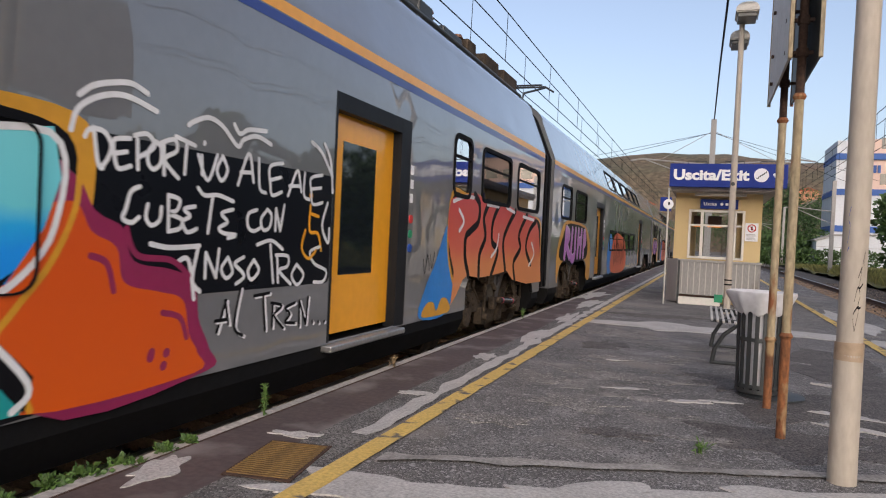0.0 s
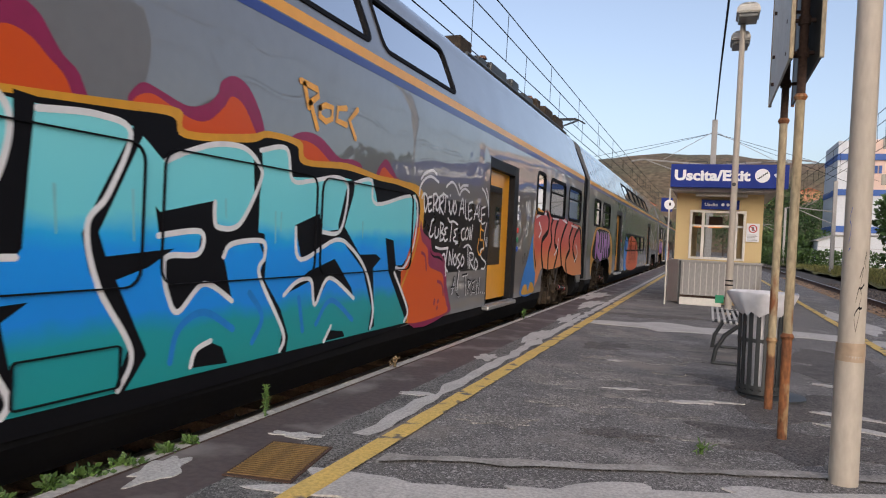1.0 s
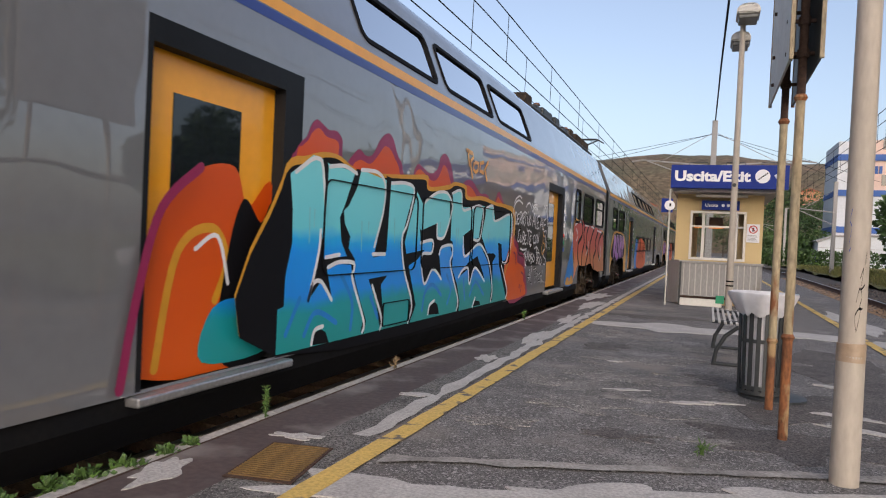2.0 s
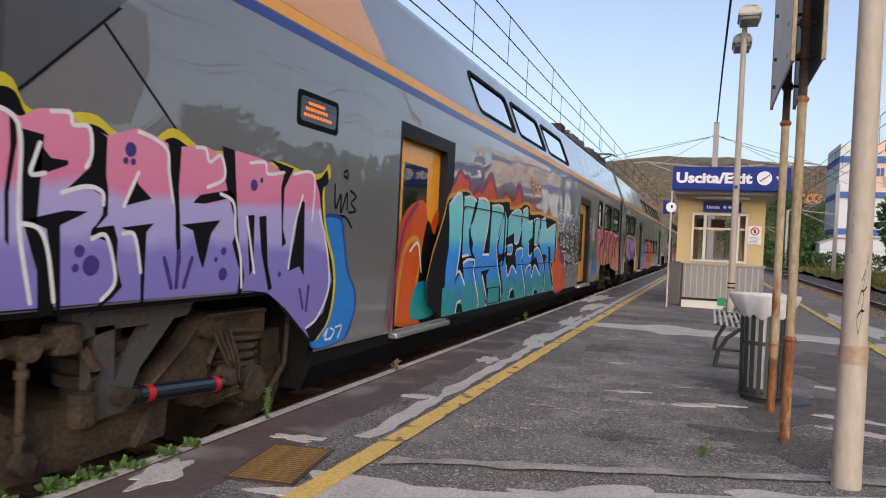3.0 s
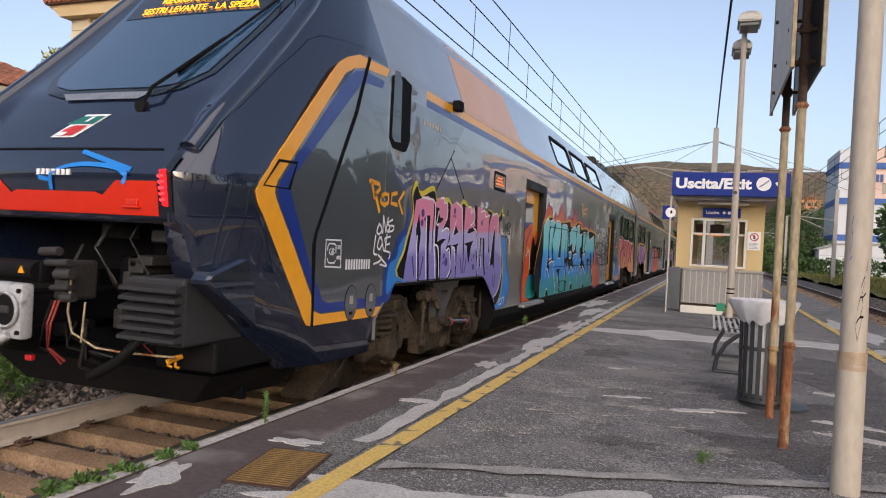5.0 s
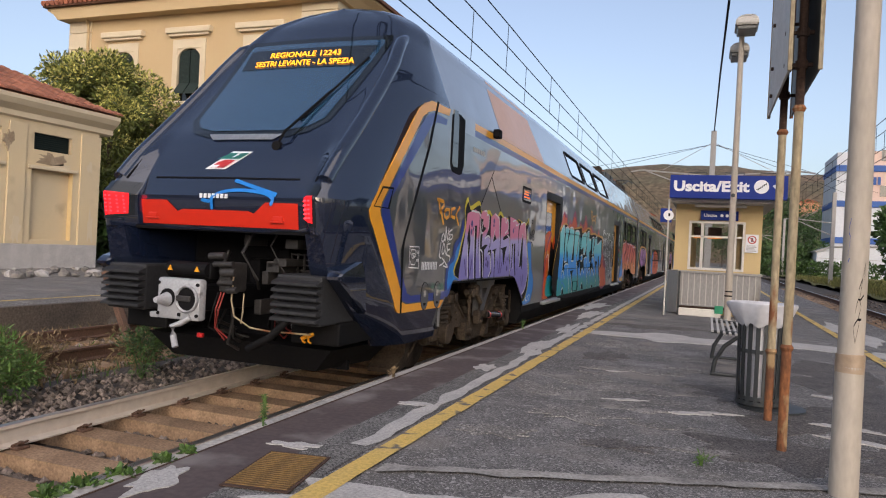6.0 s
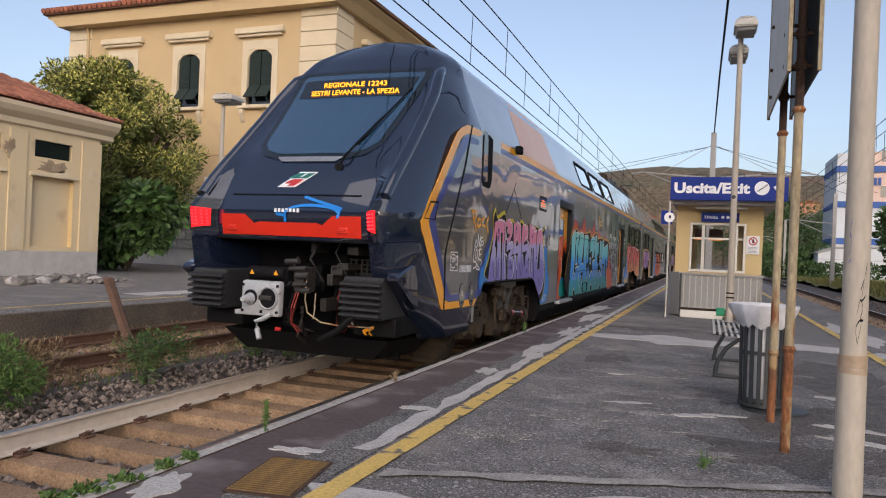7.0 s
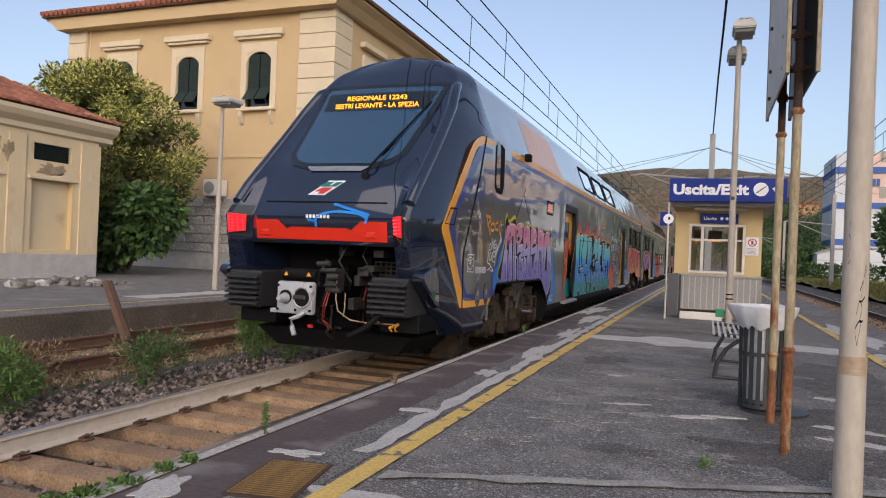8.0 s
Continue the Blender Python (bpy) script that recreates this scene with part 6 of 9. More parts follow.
for st in ("19.66,0.69 19.98,0.85 20.37,0.94 20.67,0.69 20.72,0.60 20.29,0.79 20.10,0.59 20.02,0.78", "20.54,1.58 20.66,1.60 20.64,1.47 20.51,1.20 20.80,0.97 21.12,0.97 21.22,0.93 21.07,0.85 21.14,0.32 21.02,0.29 21.07,0.49 20.87,0.84 20.44,1.11 20.40,1.21", "21.30,1.12 21.48,1.10 21.56,0.86 21.75,0.86 21.80,0.92 21.57,0.78 21.91,0.44 21.87,0.28 21.40,0.80",):
    fill("letter_gap", xy(st), P_BLACK, 4.6, None, "black gap between letters", False, False)
for st in ("18.72,0.32 18.77,0.41 18.89,0.45 19.00,0.41 19.06,0.30", "20.23,0.29 20.32,0.37 20.55,0.34 20.59,0.29",):
    fill("letter_gap", xy(st), P_BLACK, 4.6, None, "black gap between letters", False, False)
for st in ("18.55,0.38 18.61,0.56 18.82,0.64 19.10,0.51", "19.26,0.73 19.41,0.56 19.31,0.40", "19.86,0.66 19.93,0.41", "20.12,0.44 20.34,0.61 20.71,0.42",):
    strokes("blue_accent", [st], 0.045, P_BLUE, 4.4, None, "blue accent stroke")
for st in ("15.98,0.41 16.15,0.66", "16.23,0.38 16.39,0.54 16.71,0.43", "16.77,0.81 16.97,0.58 16.96,0.35", "17.32,0.60 17.48,0.40",):
    strokes("blue_accent", [st], 0.045, P_BLUE, 4.4, None, "blue accent stroke")
P_PALECYAN = flat_paint("pale_cyan_spray", (0.2, 0.52, 0.6))
for st in ("16.24,1.33 16.25,1.07", "16.31,1.32 16.31,1.19", "17.09,1.26 17.10,1.00", "17.22,1.26 17.22,1.17", "17.76,1.31 17.78,1.09", "18.23,1.32 18.25,1.06",):
    strokes("drip", [st], 0.02, P_PALECYAN, 4.5, None, "pale cyan drip", True, None, 0.5)
for st in ("19.52,1.27 19.53,1.06", "19.59,1.27 19.59,1.14", "20.83,1.25 20.84,1.11", "18.98,1.32 18.99,1.21",):
    strokes("drip", [st], 0.02, P_PALECYAN, 4.5, None, "pale cyan drip", True, None, 0.5)
for st in ("16.03,1.58 16.23,1.69 16.33,1.71 16.40,1.66 16.46,1.36", "16.51,1.67 16.74,1.70 16.96,1.66", "16.41,1.17 16.39,0.99 16.27,0.64", "16.50,0.96 16.72,0.98",):
    strokes("letter_edge", [st], 0.034, P_WHITE, 5.6, None, "white letter edge")
for st in ("16.62,0.62 16.45,0.77 16.33,0.76 16.27,0.64", "16.54,0.88 16.72,0.92 16.96,0.91 16.98,0.85 16.96,0.77 17.20,0.40 17.18,0.30", "17.04,1.70 17.36,1.71 17.52,1.61 17.50,1.37 17.35,1.05", "17.32,0.98 17.58,0.98",):
    strokes("letter_edge", [st], 0.034, P_WHITE, 5.6, None, "white letter edge")
for st in ("17.34,0.70 17.56,0.39 17.54,0.29", "17.66,1.64 17.99,1.67 18.20,1.61 18.07,1.29 17.95,1.13 18.03,0.83 18.26,0.48 18.18,0.29", "16.34,0.30 16.38,0.40 16.50,0.42",):
    strokes("letter_edge", [st], 0.034, P_WHITE, 5.6, None, "white letter edge")
for st in ("18.46,1.50 18.62,1.57 18.88,1.65 19.15,1.66 19.31,1.57 19.33,1.47 19.13,1.18 18.92,1.15 18.88,1.22 18.88,1.30", "18.42,1.09 18.76,1.12 18.75,0.99 18.51,0.98 18.47,0.91 18.51,0.76 18.60,0.66 18.81,0.81 19.08,0.69", "18.98,0.97 19.06,1.05 19.38,1.07 19.41,0.96 19.36,0.84 19.67,0.43 19.64,0.30", "19.32,1.67 19.62,1.72 19.71,1.51 19.98,1.53 20.36,1.59 20.54,1.51 20.44,1.17 20.15,1.15",):
    strokes("letter_edge", [st], 0.034, P_WHITE, 5.6, None, "white letter edge")
for st in ("19.78,1.17 19.86,0.94 20.36,1.09 20.63,1.03 20.93,0.82 21.10,0.49 21.06,0.31", "19.66,0.69 19.83,0.78 20.02,0.78 20.09,0.59 20.29,0.79 20.72,0.60", "20.65,1.57 20.96,1.62 21.08,1.42 21.95,1.54 21.99,1.11 21.76,0.84 21.56,0.84", "21.53,0.79 21.88,0.42 21.81,0.30",):
    strokes("letter_edge", [st], 0.034, P_WHITE, 5.6, None, "white letter edge")
for st in ("18.72,0.33 18.76,0.42 18.89,0.46", "20.25,0.29 20.35,0.40",):
    strokes("letter_edge", [st], 0.034, P_WHITE, 5.6, None, "white letter edge")
bm = BM()
frame_ring(bm, 17.58, 18.18, 0.31, 0.52, 0.02, 0.006, side_at(1), 0.019)
tpart("service_hatch", bm, P_BLACK, tail, "service hatch outline")

# orange cloud with maroon edge, and the hand-written slogan
fill("maroon_cloud", xy("21.9,1.35 22.1,1.36 22.22,1.2 22.4,1.12 22.48,0.95 22.75,0.9 22.95,0.82 23.0,0.6 23.1,0.42 23.09,0.275 21.9,0.275"), P_MAROON, 2.8, None, "maroon cloud edge")
fill("orange_cloud", xy("21.75,1.1 22.08,1.24 22.2,1.1 22.36,1.02 22.42,0.84 22.66,0.78 22.86,0.72 22.92,0.52 23.0,0.4 22.98,0.28 21.85,0.28 21.7,0.62"), P_ORANGE, 3.1, None, "orange cloud")
strokes("golden_rim", ["22.12,1.42 22.1,1.2 21.98,0.95 21.8,0.74 21.72,0.62 21.82,0.45 21.9,0.29"], 0.035, P_YELLOW, 3.4, None, "golden outline")
for st in ["22.2,0.98 22.3,0.94 22.35,0.8", "22.7,0.66 22.84,0.62 22.9,0.5", "22.42,1.12 22.5,0.98 22.75,0.95 22.9,0.86"]:
    strokes("maroon_line", [st], 0.035, P_MAROON, 4.0)
for st in ["22.62,0.42 22.63,0.45", "22.72,0.36 22.725,0.365", "22.74,0.43 22.745,0.435"]:
    strokes("maroon_dot", [st], 0.05, P_MAROON, 4.2)
written("sprayed_letter", ("22.19,1.60 22.22,1.44 22.25,1.41|22.14,1.55 22.17,1.59 22.25,1.59 22.30,1.53 22.28,1.46 22.24,1.41", "22.42,1.58 22.32,1.56 22.32,1.49 22.35,1.42 22.43,1.44|22.32,1.49 22.40,1.51", "22.47,1.58 22.48,1.43|22.45,1.60 22.54,1.62 22.59,1.56 22.48,1.49", "22.60,1.59 22.55,1.53 22.55,1.47 22.59,1.44 22.64,1.48 22.64,1.56 22.60,1.59", "22.66,1.58 22.67,1.42|22.64,1.59 22.74,1.62 22.76,1.56 22.67,1.50 22.78,1.41", "22.75,1.64 22.91,1.61|22.84,1.62 22.83,1.44", "22.97,1.56 22.98,1.45|22.99,1.64 22.99,1.63", "22.94,1.56 23.03,1.42 23.11,1.58", "23.16,1.58 23.11,1.49 23.16,1.43 23.21,1.50 23.16,1.58"), 0.026, P_WHITE, 3.4, "white hand-sprayed letter")
written("sprayed_letter", ("23.32,1.42 23.42,1.63 23.48,1.45|23.34,1.50 23.46,1.51", "23.53,1.61 23.55,1.42 23.62,1.39", "23.81,1.61 23.66,1.57 23.67,1.45 23.70,1.38 23.81,1.41|23.67,1.48 23.79,1.51"), 0.026, P_WHITE, 3.4, "white hand-sprayed letter")
written("sprayed_letter", ("23.89,1.39 24.00,1.58 24.06,1.43|23.90,1.46 24.04,1.47", "24.10,1.57 24.10,1.41 24.18,1.38", "24.35,1.58 24.19,1.54 24.20,1.44 24.23,1.35 24.37,1.37|24.19,1.46 24.34,1.48"), 0.026, P_WHITE, 3.4, "white hand-sprayed letter")
written("sprayed_letter", ("22.50,1.34 22.44,1.31 22.41,1.22 22.39,1.17 22.45,1.15 22.50,1.18", "22.56,1.25 22.55,1.18 22.59,1.14 22.65,1.17 22.66,1.24", "22.71,1.31 22.72,1.11|22.71,1.31 22.80,1.29 22.78,1.23 22.72,1.21 22.82,1.18 22.81,1.13 22.72,1.11", "22.93,1.26 22.84,1.24 22.89,1.20 22.83,1.17 22.87,1.11 22.95,1.13", "22.95,1.37 23.01,1.33 23.13,1.34 23.28,1.31|23.08,1.32 23.05,1.11", "23.28,1.26 23.17,1.23 23.23,1.18 23.15,1.14 23.20,1.11 23.32,1.10 23.24,1.08"), 0.026, P_WHITE, 3.4, "white hand-sprayed letter")
written("sprayed_letter", ("23.53,1.27 23.44,1.24 23.44,1.16 23.50,1.13 23.57,1.15", "23.65,1.28 23.58,1.21 23.61,1.14 23.68,1.16 23.70,1.24 23.65,1.28", "23.75,1.14 23.75,1.29|23.75,1.29 23.81,1.14|23.81,1.14 23.85,1.32"), 0.026, P_WHITE, 3.4, "white hand-sprayed letter")
written("sprayed_letter", ("23.04,0.84 23.04,0.99|23.04,0.99 23.14,0.84|23.14,0.84 23.16,1.01", "23.25,0.96 23.19,0.89 23.24,0.83 23.30,0.87 23.25,0.96", "23.41,0.96 23.32,0.92 23.39,0.87 23.42,0.83 23.34,0.79", "23.52,0.94 23.46,0.87 23.50,0.81 23.58,0.87 23.52,0.94"), 0.026, P_WHITE, 3.4, "white hand-sprayed letter")
written("sprayed_letter", ("23.55,1.04 23.71,1.07 23.85,1.01|23.70,1.04 23.75,0.78", "23.79,0.95 23.81,0.78|23.77,0.97 23.92,0.96 23.92,0.89 23.82,0.86 23.97,0.76", "24.04,0.90 23.98,0.82 24.06,0.75 24.14,0.82 24.04,0.90", "24.36,1.03 24.22,0.99 24.29,0.90 24.47,0.84 24.43,0.76 24.29,0.76"), 0.026, P_WHITE, 3.4, "white hand-sprayed letter")
written("sprayed_letter", ("23.19,0.49 23.27,0.68|23.26,0.68 23.30,0.53|23.17,0.56 23.29,0.56", "23.41,0.75 23.36,0.51 23.45,0.44", "23.56,0.69 23.73,0.70|23.66,0.69 23.70,0.45", "23.78,0.61 23.78,0.46|23.76,0.63 23.89,0.60 23.80,0.54 23.92,0.44", "24.06,0.61 23.94,0.58 24.00,0.53 23.94,0.48 24.07,0.46", "24.13,0.43 24.12,0.62|24.12,0.62 24.22,0.44|24.22,0.44 24.24,0.64", "24.31,0.45 24.32,0.44|24.40,0.44 24.41,0.43|24.49,0.43 24.50,0.43"), 0.026, P_WHITE, 3.2, "white hand-sprayed letter")
written("sprayed_letter", ("23.17,0.50 23.25,0.69|23.24,0.69 23.28,0.54|23.15,0.57 23.27,0.57", "23.39,0.76 23.34,0.52 23.43,0.45", "23.54,0.70 23.71,0.71|23.64,0.70 23.68,0.46", "23.76,0.62 23.76,0.47|23.74,0.64 23.87,0.61 23.78,0.55 23.90,0.45", "24.04,0.62 23.92,0.59 23.98,0.54 23.92,0.49 24.05,0.47", "24.11,0.44 24.10,0.63|24.10,0.63 24.20,0.45|24.20,0.45 24.22,0.65", "24.29,0.46 24.30,0.45|24.38,0.45 24.39,0.44|24.47,0.44 24.48,0.44"), 0.022, P_BLACK, 3.8, "black hand-sprayed letter")
written("white_flourish", ("22.10,1.74 22.18,1.80 22.30,1.84 22.42,1.86 22.53,1.83", "22.06,1.57 22.10,1.68 22.23,1.76 22.39,1.79 22.60,1.75", "22.85,1.72 22.90,1.75 23.02,1.79 23.15,1.76 23.30,1.66 23.36,1.71 23.50,1.75 23.66,1.72", "23.26,1.79 23.32,1.74 23.41,1.78 23.60,1.80", "24.18,1.81 24.33,1.75 24.51,1.58", "24.37,1.82 24.47,1.70 24.52,1.46", "24.45,1.37 24.38,1.19 24.48,1.06 24.49,1.17", "22.59,1.04 22.74,1.02 22.98,1.03", "22.97,1.02 22.93,0.83 23.00,0.76", "22.79,0.93 22.89,0.95 22.95,0.72"), 0.03, P_WHITE, 3.4, "white sprayed stroke")
strokes("wheelchair_symbol", ["24.2,1.34 24.2,1.15 24.32,1.13 24.38,1.0", "24.2,1.28 24.32,1.26", "24.14,1.15 24.1,1.02 24.2,0.94 24.3,1.0"], 0.026, M_TORANGE, 3.1, None, "orange wheelchair symbol")
strokes("wheelchair_symbol", ["24.2,1.41 24.202,1.412"], 0.05, M_TORANGE, 3.1)

# orange and teal flames over the first door
fill("door_flame", xy("14.63,0.32 14.63,0.75 14.85,1.3 15.1,1.5 15.45,1.55 15.6,1.3 15.88,1.45 15.88,0.32"), P_ORANGE, 8.5, None, "orange flame over the door", True)
strokes("door_flame_edge", ["14.8,0.34 14.95,1.0 15.25,1.15 15.4,0.95 15.3,0.7"], 0.06, P_YELLOW, 9.6, None, "", True, paint_at(9.6, True))
fill("door_black", xy("15.35,0.32 15.4,0.95 15.55,1.35 15.75,1.2 15.88,1.3 15.88,0.32"), P_BLACK, 10.2, None, "", True)
fill("door_teal", xy("15.2,0.32 15.25,0.62 15.5,0.7 15.88,0.6 15.88,0.32"), P_CHEST, 11.0, None, "teal paint over the door", True)
strokes("door_white", ["15.1,1.02 15.3,1.1 15.42,0.8"], 0.03, P_WHITE, 11.8, None, "", True, paint_at(11.8, True))
strokes("flame_edge", ["14.45,0.3 14.55,0.8 14.7,1.25 15.0,1.5"], 0.06, P_MAROON, 26.5)

# violet piece over the rear bogie
fill("blue_field", xy("9.42,0.62 9.45,0.95 9.62,1.05 9.68,1.2 9.85,1.3 9.95,1.5 10.1,1.0 10.0,0.76 9.7,0.76 9.55,0.6"), P_DEEPBLUE, 3.6, None, "deep blue field")
fill("blue_field", xy("9.5,0.66 9.52,0.92 9.68,1.0 9.74,1.12 9.9,1.22 10.0,1.0 9.95,0.77 9.7,0.77"), P_BLUE, 4.4, None, "bright blue field")
fill("blue_field", xy("13.1,1.25 13.24,1.31 13.48,1.3 13.55,1.14 13.64,0.86 13.78,0.69 13.79,0.52 13.67,0.33 13.56,0.285 13.1,0.285 13.1,0.6"), P_DEEPBLUE, 3.9, None, "deep blue field")
fill("blue_field", xy("13.1,1.2 13.23,1.28 13.46,1.27 13.52,1.14 13.61,0.86 13.75,0.69 13.76,0.52 13.64,0.34 13.54,0.295 13.12,0.295 13.1,0.6"), P_BLUE, 4.5, None, "bright blue field")
RIM = "9.86,0.78 9.85,1.1 10.02,1.45 9.98,1.66 10.08,1.78 10.2,1.68 10.55,1.77 10.68,1.64 11.0,1.68 11.15,1.62 11.35,1.58 11.55,1.7 11.8,1.62 12.1,1.64 12.35,1.6 12.6,1.64 12.95,1.6 13.15,1.62 13.25,1.7 13.28,1.6 13.2,1.52 13.25,1.22 13.39,0.95 13.43,0.73 13.37,0.5 13.24,0.38 13.09,0.345 12.72,0.6 12.3,0.76"
fill("lemon_rim", xy(RIM), P_LEMON, 5.0, None, "lemon yellow outline")
fill("backing", [(11.55 + (u - 11.55) * 0.982, 0.75 + (z - 0.75) * (0.945 if z > 0.75 else 1.0)) for u, z in xy(RIM)], P_BLACK, 5.8, None, "black backing of the piece")
fill("letter_field", xy("9.86,0.75 9.90,0.94 10.02,1.28 10.09,1.58 10.40,1.65 10.63,1.60") + xy("10.67,1.62 10.71,1.65 10.88,1.68 10.93,1.62 11.00,1.61 11.10,1.59 11.30,1.66 11.44,1.63 11.55,1.60 11.64,1.61 11.82,1.64 11.97,1.60 12.11,1.65 12.40,1.63 12.62,1.57 12.76,1.59 13.03,1.60 13.12,1.47 13.23,1.11 13.37,0.79 13.25,0.54 13.00,0.45") + xy("13.07,0.36 12.72,0.62 12.5,0.74 12.3,0.765 9.92,0.765"), P_PURPLE, 6.4, None, "pink and violet sprayed letters", False, False)
for st in ("10.58,1.59 10.61,1.58 10.62,1.49 10.59,1.27 10.60,1.04 10.58,1.07 10.57,1.27 10.59,1.46", "10.73,1.50 10.79,1.44 10.88,1.44 10.88,1.42 10.74,1.36 10.70,1.36", "10.68,1.16 10.88,1.21 11.00,1.21 10.96,1.19 10.85,1.14 10.87,0.71 10.85,0.71 10.82,0.92 10.78,1.12", "11.01,1.62 11.10,1.58 11.10,1.40 11.12,1.31 11.12,1.20 11.03,1.13 11.16,1.15 11.19,1.08 11.19,0.95 11.23,0.84 11.16,0.78 11.02,0.70 11.18,0.85 11.15,1.06 11.02,1.10 11.09,1.20 11.09,1.29 10.97,1.34 10.88,1.31 11.01,1.43",):
    fill("letter_gap", xy(st), P_BLACK, 7.4, None, "black gap between letters", False, False)
for st in ("11.30,1.42 11.31,1.37 11.41,1.30 11.22,1.25", "11.21,1.14 11.43,1.17 11.38,1.12 11.38,0.73 11.36,0.72 11.35,0.91 11.30,1.11", "11.51,1.64 11.62,1.62 11.61,1.37 11.63,1.19 11.65,0.96 11.63,0.93 11.60,1.11 11.59,1.26 11.54,1.43", "11.73,1.30 11.79,1.35 12.06,1.40 12.11,1.36 11.83,1.30",):
    fill("letter_gap", xy(st), P_BLACK, 7.4, None, "black gap between letters", False, False)
for st in ("11.64,1.17 11.98,1.21 11.90,1.13 11.84,0.92 11.80,0.98 11.74,1.14", "11.97,1.66 12.09,1.65 12.11,1.48 12.15,1.21 12.17,1.07 12.24,0.86 12.21,0.74 12.17,0.74 12.19,0.89 12.10,1.07 12.14,1.16 12.01,1.45", "12.24,1.25 12.32,1.26 12.33,0.91 12.29,0.86", "12.37,1.25 12.45,1.26 12.49,0.93 12.55,0.77 12.51,0.75 12.41,1.02",):
    fill("letter_gap", xy(st), P_BLACK, 7.4, None, "black gap between letters", False, False)
for st in ("12.46,1.64 12.76,1.61 12.65,1.46 12.65,1.18 12.70,1.08 12.65,1.05 12.61,1.46 12.64,1.57", "12.86,1.40 12.92,1.38 12.95,0.84 12.88,0.91 12.74,0.88 12.80,1.10",):
    fill("letter_gap", xy(st), P_BLACK, 7.4, None, "black gap between letters", False, False)
for st in ("10.12,1.28 10.18,1.45 10.25,1.25 10.22,1.06 10.26,0.74 10.22,0.74 10.18,1.06", "10.39,1.44 10.49,1.45 10.49,1.06 10.54,0.73 10.48,0.73 10.44,1.06", "10.64,1.55 10.75,1.54 10.73,1.15 10.83,0.92 10.83,0.73 10.75,0.73 10.74,0.93 10.66,1.15",):
    fill("letter_gap", xy(st), P_BLACK, 7.4, None, "black gap between letters", False, False)
for st in ("10.78,1.65 10.88,1.66 10.90,1.61 10.99,1.61 11.01,1.49 10.98,1.42", "10.73,1.50 10.71,1.44 10.69,1.36 10.76,1.37", "10.85,1.29 10.99,1.33 11.08,1.31 11.09,1.25", "10.66,1.14 10.74,1.12 10.79,1.02 10.83,0.79",):
    strokes("letter_edge", [st], 0.022, P_WHITE, 8.4, None, "white letter edge")
for st in ("11.03,1.08 11.11,1.10 11.16,0.99 11.18,0.86 11.10,0.78", "11.30,1.64 11.41,1.62 11.51,1.57 11.53,1.45 11.57,1.29", "11.31,1.43 11.22,1.25", "11.74,1.62 11.82,1.62 11.86,1.55 11.96,1.60 12.00,1.47 11.85,1.40",):
    strokes("letter_edge", [st], 0.022, P_WHITE, 8.4, None, "white letter edge")
for st in ("11.97,1.37 12.10,1.32 12.13,1.14 12.19,0.98 12.21,0.79", "12.25,1.59 12.41,1.61 12.45,1.54 12.64,1.57", "12.24,1.24 12.34,0.88", "12.76,1.57 13.03,1.59 13.03,1.25",):
    strokes("letter_edge", [st], 0.022, P_WHITE, 8.4, None, "white letter edge")
for st in ("12.89,1.43 12.79,1.18 12.74,0.90", "13.13,1.33 13.27,1.03 13.32,0.74 13.17,0.52 13.01,0.45", "11.22,1.11 11.30,1.10 11.35,0.91",):
    strokes("letter_edge", [st], 0.022, P_WHITE, 8.4, None, "white letter edge")
for st in ("10.24,1.62 10.40,1.62 10.62,1.57 10.64,1.15 10.71,0.79", "10.16,1.22 10.16,1.06 10.20,0.79", "10.39,1.42 10.41,1.06 10.45,0.78",):
    strokes("letter_edge", [st], 0.022, P_WHITE, 8.4, None, "white letter edge")
for st, w in (("11.25,1.54", 0.075), ("11.22,1.48", 0.035), ("11.27,1.48", 0.035), ("12.30,1.45", 0.075), ("12.38,1.49", 0.035), ("10.96,1.02", 0.060), ("11.03,0.95", 0.100), ("10.94,0.94", 0.040), ("12.02,0.88", 0.080), ("12.02,1.02", 0.050), ("11.95,0.97", 0.030), ("12.63,0.86", 0.040), ("10.28,1.46", 0.085), ("10.27,1.36", 0.075), ("10.35,1.40", 0.050)):
    u, z = xy(st)[0]
    strokes("violet_dot", [[(u, z), (u + 0.002, z + 0.002)]], w, P_VIOLET, 8.2, None, "dark violet dot")
for st in ["10.12,0.82 10.06,1.0", "10.2,0.82 10.2,1.04", "10.28,0.82 10.34,1.0", "11.58,0.82 11.52,0.98", "11.62,0.82 11.63,1.02", "11.68,0.82 11.74,0.98", "12.95,0.6 12.9,0.74", "13.0,0.58 13.02,0.76"]:
    strokes("violet_line", [st], 0.03, P_VIOLET, 8.2)
strokes("white_tag", ["13.28,0.36 13.34,0.41 13.3,0.33 13.38,0.33", "13.38,0.41 13.44,0.38 13.38,0.32", "13.46,0.41 13.56,0.41 13.5,0.32"], 0.016, P_WHITE, 6.4, None, "small white tag")
strokes("dark_tag", ["13.36,1.55 13.38,1.36 13.46,1.48 13.47,1.33 13.56,1.5 13.57,1.36", "13.62,1.52 13.72,1.48 13.64,1.42 13.72,1.36 13.6,1.34", "13.5,1.66 13.55,1.68 13.56,1.62 13.5,1.63", "13.4,1.3 13.55,1.3 13.66,1.22"], 0.022, P_BLACK, 3.4, None, "thin black tag")
